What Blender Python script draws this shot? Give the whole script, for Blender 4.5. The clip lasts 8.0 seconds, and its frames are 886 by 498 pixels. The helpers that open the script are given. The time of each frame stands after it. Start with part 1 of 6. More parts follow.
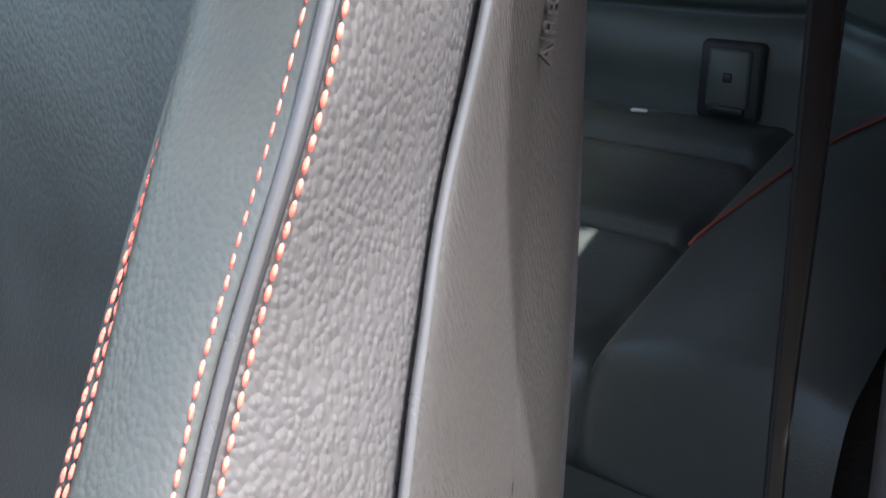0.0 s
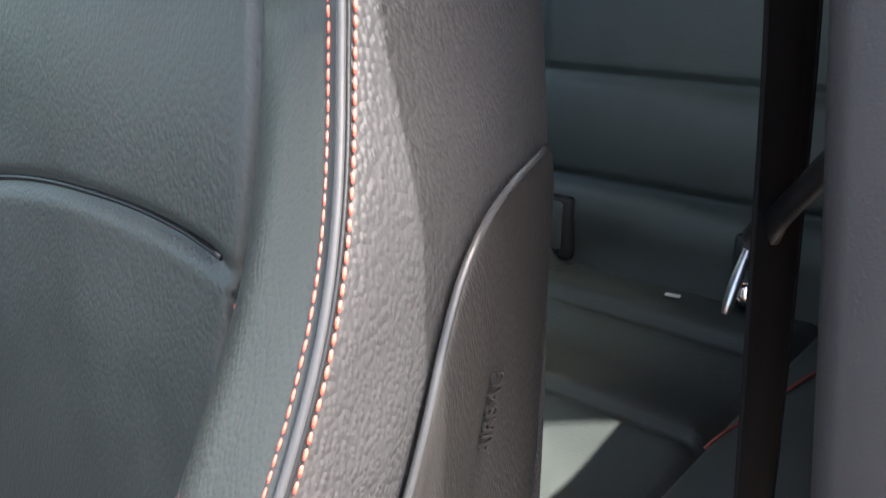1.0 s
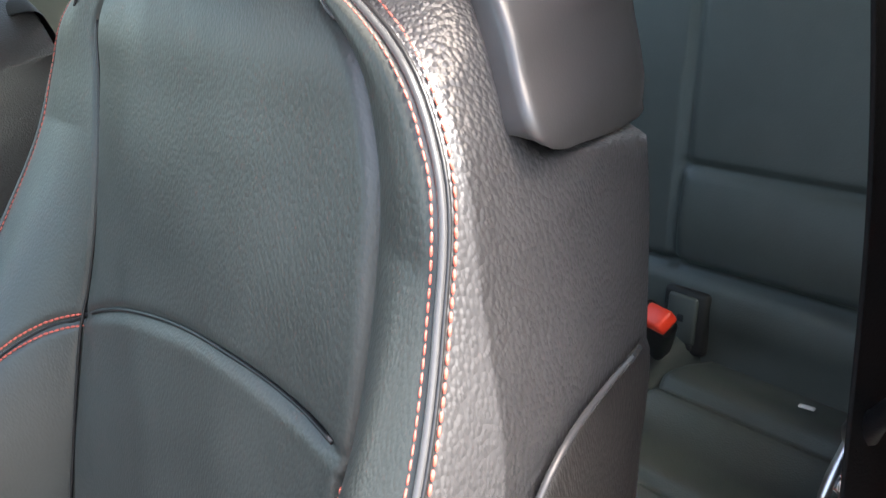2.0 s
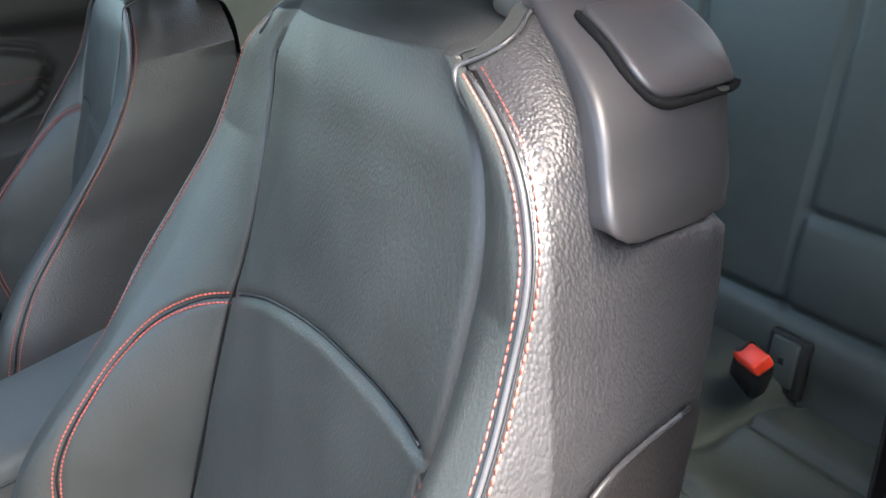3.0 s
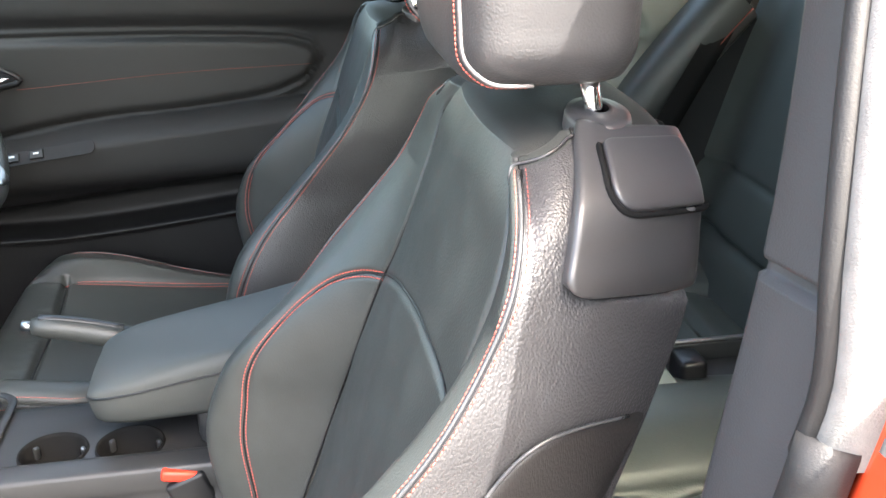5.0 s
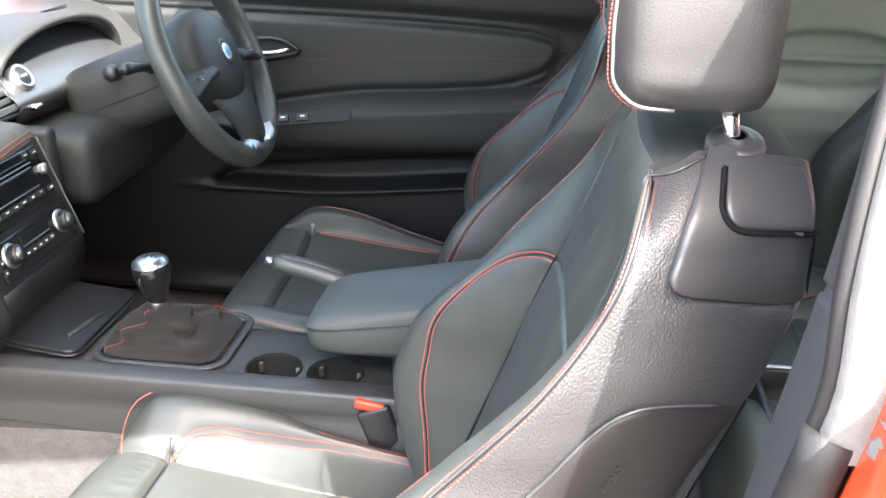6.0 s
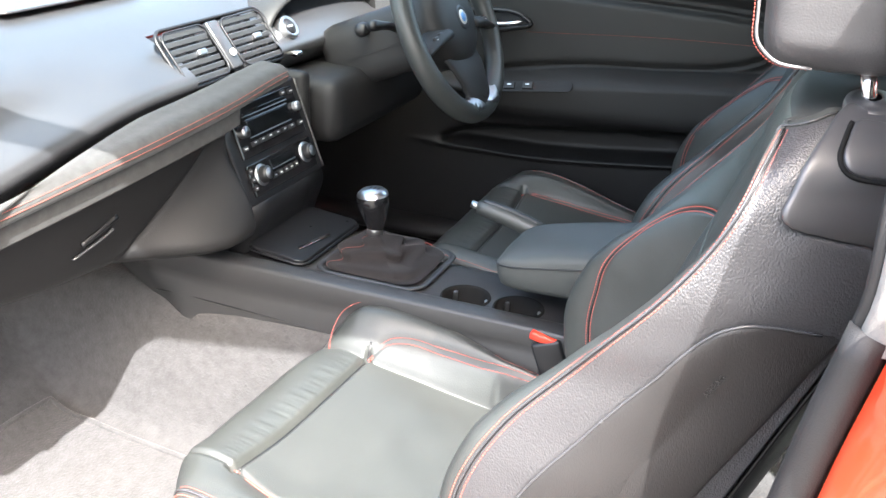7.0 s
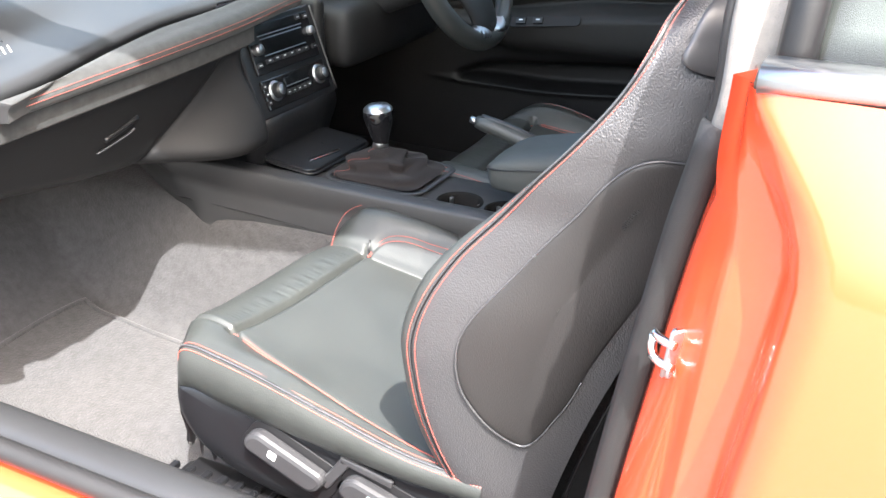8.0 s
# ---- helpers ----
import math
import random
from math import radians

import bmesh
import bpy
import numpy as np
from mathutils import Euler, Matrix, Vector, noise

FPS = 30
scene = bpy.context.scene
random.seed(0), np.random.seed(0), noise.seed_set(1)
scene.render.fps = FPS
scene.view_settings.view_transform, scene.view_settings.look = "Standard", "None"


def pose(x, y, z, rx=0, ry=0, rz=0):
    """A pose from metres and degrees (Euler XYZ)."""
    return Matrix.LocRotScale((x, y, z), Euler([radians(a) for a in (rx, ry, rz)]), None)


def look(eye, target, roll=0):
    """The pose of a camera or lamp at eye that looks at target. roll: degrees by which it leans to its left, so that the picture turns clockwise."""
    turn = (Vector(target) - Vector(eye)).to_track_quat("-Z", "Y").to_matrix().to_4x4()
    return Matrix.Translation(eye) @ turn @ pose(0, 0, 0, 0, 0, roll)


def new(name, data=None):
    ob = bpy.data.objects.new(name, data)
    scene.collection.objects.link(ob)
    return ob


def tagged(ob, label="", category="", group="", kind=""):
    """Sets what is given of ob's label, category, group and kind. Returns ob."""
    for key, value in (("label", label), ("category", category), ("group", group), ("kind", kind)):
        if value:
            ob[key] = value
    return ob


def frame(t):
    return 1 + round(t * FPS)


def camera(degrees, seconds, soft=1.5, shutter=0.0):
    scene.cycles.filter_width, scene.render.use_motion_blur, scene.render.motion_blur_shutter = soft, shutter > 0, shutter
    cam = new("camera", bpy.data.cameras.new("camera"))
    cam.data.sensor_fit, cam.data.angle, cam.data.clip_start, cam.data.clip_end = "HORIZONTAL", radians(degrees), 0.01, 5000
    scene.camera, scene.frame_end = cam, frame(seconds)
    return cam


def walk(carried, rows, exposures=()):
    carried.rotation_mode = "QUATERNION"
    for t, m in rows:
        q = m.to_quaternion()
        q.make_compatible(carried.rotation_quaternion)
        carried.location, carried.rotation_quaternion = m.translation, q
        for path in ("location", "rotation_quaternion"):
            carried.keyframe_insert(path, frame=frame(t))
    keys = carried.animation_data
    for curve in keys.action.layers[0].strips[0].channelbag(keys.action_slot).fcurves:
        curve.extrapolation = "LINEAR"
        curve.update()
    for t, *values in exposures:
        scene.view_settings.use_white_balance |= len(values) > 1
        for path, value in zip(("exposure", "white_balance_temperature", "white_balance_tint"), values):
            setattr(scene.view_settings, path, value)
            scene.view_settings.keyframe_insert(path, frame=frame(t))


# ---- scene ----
cam = camera(49.7, 8.0)
PATH = [
    (0, (0.0426, -0.7201, 0.8961), (0.6294, -0.1258, 0.3461), -12.79),
    (0.5, (0.0492, -0.7402, 0.9302), (0.6523, -0.1213, 0.4271), -12.29),
    (1, (0.0674, -0.7598, 0.9818), (0.6547, -0.0892, 0.5286), -11.38),
    (1.5, (0.0778, -0.7637, 1.0170), (0.6184, -0.0307, 0.6041), -9.42),
    (1.7, (0.0857, -0.7675, 1.0223), (0.6069, -0.0130, 0.6235), -10.93),
    (2.8, (0.0724, -0.8202, 1.0736), (0.4730, 0.0143, 0.6953), -7.23),
    (3, (0.0709, -0.8300, 1.0798), (0.4454, 0.0146, 0.6971), -6.74),
    (3.5, (0.0655, -0.8486, 1.0935), (0.3889, 0.0111, 0.6982), -4.52),
    (4, (0.0695, -0.9006, 1.1152), (0.3502, -0.0212, 0.7305), -2.47),
    (4.2, (0.0781, -0.9273, 1.1311), (0.3469, -0.0400, 0.7561), -2.41),
    (5.3, (0.1099, -1.0686, 1.1808), (0.1848, -0.1460, 0.8024), 0.01),
    (5.5, (0.1171, -1.0899, 1.1898), (0.1439, -0.1651, 0.8102), 0.61),
    (6, (0.1651, -1.1458, 1.2090), (0.0523, -0.2307, 0.8217), 1.27),
    (6.5, (0.2195, -1.2086, 1.1978), (-0.0287, -0.3262, 0.7981), 1.91),
    (7, (0.2579, -1.2715, 1.2055), (-0.0866, -0.4232, 0.8032), 2.17),
    (7.5, (0.3106, -1.3488, 1.1802), (-0.0822, -0.5222, 0.7772), 1.32),
    (8, (0.4035, -1.3647, 1.1427), (0.0105, -0.5474, 0.7213), 1.32),
]
walk(cam, [(t, look(eye, target, roll)) for t, eye, target, roll in PATH], [(0, 3.12, 6200, 10), (1.0, 3.02, 6500, 10), (1.7, 3.15, 6550, 10), (3.0, 3.45, 6450, 10), (4.2, 3.6, 6550, 10), (5.3, 3.90, 6700, 10), (6.2, 3.74, 6400, 10), (7.0, 3.5, 6300, 10), (7.5, 3.38, 6300, 10), (8, 3.1, 6250, 10)])

# ---- light ----
world = bpy.data.worlds.new("daylight")
scene.world = world
world.use_nodes = True
wt = world.node_tree
sky = wt.nodes.new("ShaderNodeTexSky")
sky.sky_type = "NISHITA"
sky.sun_disc = False
SUN = Vector((-0.45, 0.50, -1.0)).normalized()
sky.sun_elevation = math.asin(-SUN.z)
sky.sun_rotation = math.atan2(-SUN.x, -SUN.y)
sky.air_density, sky.dust_density = 1.3, 7.0
bg = wt.nodes["Background"]
bg.inputs[1].default_value = 0.14
wt.links.new(sky.outputs[0], bg.inputs[0])
sun = new("sun", bpy.data.lights.new("sun", "SUN"))
sun.data.energy, sun.data.angle, sun.data.color = 2.6, radians(0.53), (1.0, 0.965, 0.92)
sun.matrix_world = look((0, 0, 0), SUN)


# ---- materials ----
def material(name, base, rough=0.5, metal=0.0, coat=0.0, spec=0.5, vary=0.15, scale=18.0, grain=0.0, grain_size=0.002,
             fine=0.0, tint=None, rough_vary=0.08, sheen=0.0, cells=True, crease=False, draw=1.0):
    """Base colour with slow variation, a pebbled or woven relief of the given size in metres, and a fine noise relief."""
    m = bpy.data.materials.new(name)
    m.use_nodes = True
    t = m.node_tree
    n, l = t.nodes, t.links
    b = n["Principled BSDF"]
    co = n.new("ShaderNodeTexCoord")
    slow = n.new("ShaderNodeTexNoise")
    slow.inputs["Scale"].default_value = scale
    slow.inputs["Detail"].default_value = 5
    slow.inputs["Roughness"].default_value = 0.65
    l.new(co.outputs["Object"], slow.inputs["Vector"])
    ramp = n.new("ShaderNodeMix")
    ramp.data_type = "RGBA"
    lo = [c * (1 - vary) for c in base]
    hi = [min(1, c * (1 + vary)) for c in (tint or base)]
    ramp.inputs[6].default_value = (*lo, 1)
    ramp.inputs[7].default_value = (*hi, 1)
    l.new(slow.outputs["Fac"], ramp.inputs[0])
    l.new(ramp.outputs[2], b.inputs["Base Color"])
    mr = n.new("ShaderNodeMapRange")
    mr.inputs[3].default_value, mr.inputs[4].default_value = max(0.02, rough - rough_vary), rough + rough_vary
    l.new(slow.outputs["Fac"], mr.inputs[0])
    l.new(mr.outputs[0], b.inputs["Roughness"])
    b.inputs["Metallic"].default_value = metal
    b.inputs["Coat Weight"].default_value = coat
    b.inputs["Coat Roughness"].default_value = 0.04
    b.inputs["Specular IOR Level"].default_value = spec
    b.inputs["Sheen Weight"].default_value = sheen
    last = None
    if grain:
        v = n.new("ShaderNodeTexVoronoi" if cells else "ShaderNodeTexNoise")
        v.inputs["Scale"].default_value = 1 / grain_size
        warp = n.new("ShaderNodeTexNoise")
        warp.inputs["Scale"].default_value = 0.45 / grain_size
        l.new(co.outputs["Object"], warp.inputs["Vector"])
        mixv = n.new("ShaderNodeVectorMath")
        mixv.operation = "MULTIPLY_ADD"
        mixv.inputs[1].default_value = (grain_size * (0.15 if crease else 0.35),) * 3
        l.new(warp.outputs["Color"], mixv.inputs[0])
        l.new(co.outputs["Object"], mixv.inputs[2])
        drawn = n.new("ShaderNodeVectorMath")
        drawn.operation = "MULTIPLY"
        drawn.inputs[1].default_value = (1, 1, draw)
        l.new(mixv.outputs[0], drawn.inputs[0])
        l.new(drawn.outputs[0], v.inputs["Vector"])
        bump = n.new("ShaderNodeBump")
        bump.inputs["Strength"].default_value = grain
        bump.inputs["Distance"].default_value = grain_size * 0.35
        bump.invert = cells
        if crease:
            v.feature = "SMOOTH_F1"
            v.inputs["Smoothness"].default_value = 0.35
        l.new(v.outputs[0], bump.inputs["Height"])
        last = bump
    if fine:
        f = n.new("ShaderNodeTexNoise")
        f.inputs["Scale"].default_value = 900
        f.inputs["Detail"].default_value = 4
        l.new(co.outputs["Object"], f.inputs["Vector"])
        bump = n.new("ShaderNodeBump")
        bump.inputs["Strength"].default_value = fine
        bump.inputs["Distance"].default_value = 0.0006
        l.new(f.outputs["Fac"], bump.inputs["Height"])
        if last:
            l.new(last.outputs[0], bump.inputs["Normal"])
        last = bump
    if last:
        l.new(last.outputs[0], b.inputs["Normal"])
    return m


M_LEATHER = material("smooth_leather", (0.037, 0.040, 0.0375), 0.42, spec=0.6, grain=0.32, grain_size=0.0013, fine=0.12, vary=0.30, scale=22, rough_vary=0.12, crease=True, draw=0.5)
# duller copy of the smooth leather, standing for shade under the headrest
M_CROWN = material("matt_shaded_leather", (0.036, 0.037, 0.036), 0.66, spec=0.3, grain=0.35, grain_size=0.0013, fine=0.12, vary=0.2, scale=22, crease=True)
M_GRAIN = material("grained_leather", (0.043, 0.042, 0.044), 0.41, spec=0.7, grain=0.9, grain_size=0.0015, fine=0.10, vary=0.15, crease=True, draw=0.7)
M_HEAD = material("headrest_leather", (0.060, 0.058, 0.059), 0.42, spec=0.8, grain=0.35, grain_size=0.0016, fine=0.12, vary=0.12, crease=True)
M_AIRBAG = material("fine_grain_vinyl", (0.021, 0.0195, 0.019), 0.44, grain=0.6, grain_size=0.0010, fine=0.2, crease=True, draw=0.3)
M_SATIN = material("satin_cap_plastic", (0.048, 0.047, 0.049), 0.40, spec=0.8, fine=0.10, vary=0.1)
M_PLASTIC = material("soft_touch_plastic", (0.027, 0.0275, 0.0285), 0.42, grain=0.12, grain_size=0.0009, fine=0.2)
M_DASH = material("dash_skin", (0.022, 0.022, 0.022), 0.52, spec=0.3, grain=0.3, grain_size=0.0014, fine=0.25)
M_DASHTOP = material("dash_top_skin", (0.030, 0.031, 0.033), 0.31, spec=1.0, grain=0.25, grain_size=0.0014, fine=0.2)
M_DOORPAD = material("door_insert_leather", (0.021, 0.021, 0.020), 0.5, spec=0.4, grain=0.3, grain_size=0.0012, fine=0.15)
M_GLOVE = material("glove_box_skin", (0.012, 0.012, 0.0125), 0.55, spec=0.3, grain=0.3, grain_size=0.0014, fine=0.2)
# darker than the dash skin: low light of the footwell put into the colour
M_SHADELOW = material("shade_darkened_plastic", (0.009, 0.009, 0.0095), 0.5, spec=0.3, grain=0.3, grain_size=0.0014, fine=0.25)
M_TRIM = material("grey_pillar_plastic", (0.040, 0.040, 0.042), 0.55, grain=0.15, grain_size=0.0012, fine=0.3)
M_LEVER = material("grey_lever_plastic", (0.034, 0.034, 0.036), 0.33, spec=0.6, fine=0.15)
M_BLACK = material("black_plastic", (0.009, 0.009, 0.010), 0.38, fine=0.2)
M_ARM = material("armrest_leather", (0.054, 0.059, 0.057), 0.52, spec=0.35, grain=0.3, grain_size=0.0013, fine=0.12, vary=0.15, crease=True)
M_BASE = material("seat_base_plastic", (0.010, 0.0105, 0.012), 0.30, spec=0.4, fine=0.1, vary=0.25, scale=30)
M_GLOSS = material("gloss_black", (0.008, 0.008, 0.009), 0.16, coat=0.3)
M_PIPE = material("piping_vinyl", (0.050, 0.050, 0.052), 0.26, fine=0.15)
M_PALEPIPE = material("pale_piping", (0.16, 0.15, 0.15), 0.35, fine=0.15)
M_THREAD = material("red_thread", (0.52, 0.105, 0.075), 0.55, fine=0.6, scale=300, vary=0.25)
M_BENCHSEAM = material("dull_red_seam", (0.30, 0.07, 0.05), 0.6, vary=0.2)
M_SUEDE = material("dark_suede_cloth", (0.042, 0.043, 0.042), 0.92, spec=0.2, grain=0.4, grain_size=0.0009, sheen=0.12, vary=0.55, scale=70, cells=False)
M_GAITER = material("gaiter_suede", (0.009, 0.007, 0.007), 0.85, spec=0.3, grain=0.5, grain_size=0.0009, sheen=0.05, vary=0.75, scale=55, cells=False)
M_CARPET = material("grey_carpet", (0.050, 0.049, 0.0495), 0.95, grain=1.0, grain_size=0.0046, sheen=0.15, vary=0.62, scale=60, cells=False)
M_RUBBER = material("door_seal_rubber", (0.013, 0.0125, 0.0125), 0.6, fine=0.4, vary=0.4, scale=30)
M_WORN = material("weathered_seal_rubber", (0.20, 0.19, 0.175), 0.7, fine=0.8, vary=0.55, scale=45)
M_PAINT = material("orange_red_paint", (0.82, 0.078, 0.026), 0.22, coat=1.0, vary=0.03, rough_vary=0.03)
M_CHROME = material("chrome", (0.75, 0.75, 0.76), 0.12, metal=1.0, vary=0.05)
M_SILVER = material("satin_silver", (0.48, 0.49, 0.50), 0.33, metal=1.0, vary=0.08)
M_BUTTON = material("red_button", (0.72, 0.045, 0.02), 0.38, vary=0.06)
M_WEB = material("belt_webbing", (0.006, 0.006, 0.006), 0.85, spec=0.2, grain=0.5, grain_size=0.0012, cells=False)
M_LINER = material("headliner_cloth", (0.12, 0.12, 0.118), 0.95, grain=0.3, grain_size=0.0015, cells=False)
M_ASPHALT = material("pale_concrete", (0.12, 0.118, 0.113), 0.9, grain=0.8, grain_size=0.009, vary=0.35, scale=6)
M_WHITE = material("pale_print", (0.62, 0.62, 0.62), 0.5)
M_BLUE = material("pale_blue_enamel", (0.10, 0.30, 0.62), 0.3)
M_DIAL = material("dial_face", (0.05, 0.02, 0.02), 0.4)
M_SCREEN = material("dark_display", (0.006, 0.007, 0.008), 0.12)
# pale base colour carries the sunlight on the far rear trim
M_SUNTRIM = material("sun_paled_rear_trim", (0.23, 0.25, 0.22), 0.6, grain=0.2, grain_size=0.0012, vary=0.12)
M_FARSEAT = material("rear_leather", (0.055, 0.063, 0.058), 0.44, grain=0.2, grain_size=0.002, vary=0.2)


def glass(name, tint):
    m = bpy.data.materials.new(name)
    m.use_nodes = True
    t = m.node_tree
    t.nodes.remove(t.nodes["Principled BSDF"])
    out = t.nodes["Material Output"]
    clear, gloss, mix, fres = (t.nodes.new("ShaderNode" + k) for k in ("BsdfTransparent", "BsdfGlossy", "MixShader", "Fresnel"))
    clear.inputs[0].default_value = (*tint, 1)
    gloss.inputs["Roughness"].default_value = 0.02
    fres.inputs["IOR"].default_value = 1.5
    t.links.new(fres.outputs[0], mix.inputs[0])
    t.links.new(clear.outputs[0], mix.inputs[1])
    t.links.new(gloss.outputs[0], mix.inputs[2])
    t.links.new(mix.outputs[0], out.inputs[0])
    return m


M_GLASS = glass("window_glass", (0.80, 0.89, 0.825))


# ---- builders ----
def thing(name, place, label, category, group="", kind=""):
    ob = new(name)
    ob.empty_display_size = 0.05
    ob.location = place
    return tagged(ob, label, category, group, kind)


def link(name, me, mat, parent=None, label="", smooth=True, kind=""):
    me.materials.append(mat)
    if smooth:
        me.polygons.foreach_set("use_smooth", [True] * len(me.polygons))
    ob = new(name, me)
    if parent is not None:
        ob.parent = parent
        root = parent
        off = Vector(parent.location)
        while root.parent is not None:
            root = root.parent
            off += Vector(root.location)
        me.transform(Matrix.Translation(-off))
    return tagged(ob, label, kind=kind)


def part(name, bm, mat, parent=None, label="", smooth=True, kind=""):
    me = bpy.data.meshes.new(name)
    bm.to_mesh(me)
    bm.free()
    return link(name, me, mat, parent, label, smooth, kind)


def curve(keys, values):
    """A smooth curve through the values, by Catmull-Rom in the keys."""
    k, v = np.array(keys, float), np.array(values, float)
    d = np.gradient(v, k)

    def at(q):
        q = np.clip(np.asarray(q, float), k[0], k[-1])
        i = np.clip(np.searchsorted(k, q, side="right") - 1, 0, len(k) - 2)
        h = k[i + 1] - k[i]
        s = (q - k[i]) / h
        return ((2 * s**3 - 3 * s**2 + 1) * v[i] + (s**3 - 2 * s**2 + s) * h * d[i]
                + (-2 * s**3 + 3 * s**2) * v[i + 1] + (s**3 - s**2) * h * d[i + 1])
    return at


def grid_mesh(name, P, mask=None, flip=False):
    """A mesh of the quads of a grid of points, or of those that the mask keeps."""
    n, m = P.shape[:2]
    idx = np.arange(n * m).reshape(n, m)
    F = np.stack([idx[:-1, :-1], idx[1:, :-1], idx[1:, 1:], idx[:-1, 1:]], -1)
    F = (F[mask] if mask is not None else F).reshape(-1, 4)
    if flip:
        F = F[:, ::-1]
    used, inv = np.unique(F, return_inverse=True)
    me = bpy.data.meshes.new(name)
    me.from_pydata(P.reshape(-1, 3)[used].tolist(), [], inv.reshape(-1, 4).tolist())
    if mask is not None:
        # pieces of one surface keep the whole surface's normals, so that their borders do not show
        N = np.cross(np.gradient(P, axis=0), np.gradient(P, axis=1))
        N = (N / (np.linalg.norm(N, axis=2)[..., None] + 1e-12)).reshape(-1, 3)[used]
        me.polygons.foreach_set("use_smooth", [True] * len(me.polygons))
        me.normals_split_custom_set_from_vertices((-N if flip else N).tolist())
    return me


def grid(name, P, mat, parent=None, label="", mask=None, flip=False, kind=""):
    return link(name, grid_mesh(name, P, mask, flip), mat, parent, label, True, kind)


def tube_mesh(name, pts, r, seg=8, closed=False, flat=1.0, caps=True):
    """A tube along points; r a number or one radius a point; flat squashes it along its second axis."""
    p = np.array(pts, float)
    n = len(p)
    rr = np.full(n, r, float) if np.isscalar(r) else np.array(r, float)
    tan = np.roll(p, -1, 0) - np.roll(p, 1, 0)
    if not closed:
        tan[0], tan[-1] = p[1] - p[0], p[-1] - p[-2]
    tan /= np.linalg.norm(tan, axis=1)[:, None] + 1e-12
    up = np.array([0, 0, 1.0]) if abs(tan[0][2]) < 0.9 else np.array([1.0, 0, 0])
    rings = []
    for i in range(n):
        a = np.cross(tan[i], up)
        a /= np.linalg.norm(a) + 1e-12
        up = np.cross(a, tan[i])
        ang = np.linspace(0, 2 * np.pi, seg, endpoint=False)
        rings.append(p[i] + rr[i] * (np.cos(ang)[:, None] * a + flat * np.sin(ang)[:, None] * up))
    v = np.concatenate(rings)
    f = []
    for i in range(n if closed else n - 1):
        j = (i + 1) % n
        for k in range(seg):
            q = (k + 1) % seg
            f.append((i * seg + k, i * seg + q, j * seg + q, j * seg + k))
    if not closed and caps:
        f += [tuple(range(seg))[::-1], tuple(range((n - 1) * seg, n * seg))]
    me = bpy.data.meshes.new(name)
    me.from_pydata(v.tolist(), [], f)
    return me


def tube(name, pts, r, mat, parent=None, label="", seg=8, closed=False, flat=1.0):
    return link(name, tube_mesh(name, pts, r, seg, closed, flat), mat, parent, label)


def smooth_path(pts, n=40, closed=False):
    """Points spread evenly along a smooth curve through the given ones."""
    p = np.array(list(pts) + ([pts[0]] if closed else []), float)
    k = np.r_[0, np.cumsum(np.linalg.norm(np.diff(p, axis=0), axis=1))]
    if closed:
        k = np.r_[k[0] - (k[-1] - k[-2]), k, k[-1] + k[1]]
        p = np.concatenate([p[-2:-1], p, p[1:2]])
        q = np.linspace(k[1], k[-2], n, endpoint=False)
    else:
        q = np.linspace(k[0], k[-1], n)
    return np.stack([curve(k, p[:, c])(q) for c in range(p.shape[1])], 1)


def box_bm(size, at=(0, 0, 0), bevel=0.004, seg=2, turn=None, taper=0.0):
    bm = bmesh.new()
    bmesh.ops.create_cube(bm, size=1)
    for v in bm.verts:
        s = 1 - taper * (v.co.z + 0.5)
        v.co = Vector((v.co.x * size[0] * s, v.co.y * size[1] * s, v.co.z * size[2]))
    if bevel:
        bmesh.ops.bevel(bm, geom=bm.edges[:], offset=min(bevel, min(size) * 0.45), segments=seg, profile=0.5, affect="EDGES")
    m = Matrix.Translation(at) @ (turn.to_4x4() if turn is not None else Matrix.Identity(4))
    bm.transform(m)
    return bm


def box(name, size, at, mat, parent=None, label="", bevel=0.004, seg=2, turn=None, taper=0.0, kind=""):
    return part(name, box_bm(size, at, bevel, seg, turn, taper), mat, parent, label, False if bevel < 0.003 else True, kind)


def lathe(name, profile, at, mat, parent=None, label="", seg=28, turn=None):
    """A body of revolution about its own z axis from (radius, height) pairs."""
    a = np.linspace(0, 2 * np.pi, seg + 1)
    P = np.array([[(r * math.cos(t), r * math.sin(t), h) for t in a] for r, h in profile])
    m = Matrix.Translation(at) @ (turn.to_4x4() if turn is not None else Matrix.Identity(4))
    me = grid_mesh(name, P, flip=True)
    me.transform(m)
    return link(name, me, mat, parent, label)


def slab(name, outline, thick, mat, parent=None, label="", place=None, bevel=0.002, kind=""):
    """A flat plate: an outline in its own x, y, extruded along z, edges rounded; place turns it into the world."""
    bm = bmesh.new()
    vs = [bm.verts.new((x, y, 0)) for x, y in outline]
    f = bm.faces.new(vs)
    ext = bmesh.ops.extrude_face_region(bm, geom=[f])
    top = [v for v in ext["geom"] if isinstance(v, bmesh.types.BMVert)]
    bmesh.ops.translate(bm, verts=top, vec=(0, 0, thick))
    bmesh.ops.recalc_face_normals(bm, faces=bm.faces[:])
    if bevel:
        edges = [e for e in bm.edges if len(e.link_faces) == 2 and e.calc_face_angle(0) > 1.0]
        bmesh.ops.bevel(bm, geom=edges, offset=bevel, segments=2, profile=0.5, affect="EDGES")
    if place is not None:
        bm.transform(place)
    return part(name, bm, mat, parent, label, False, kind)


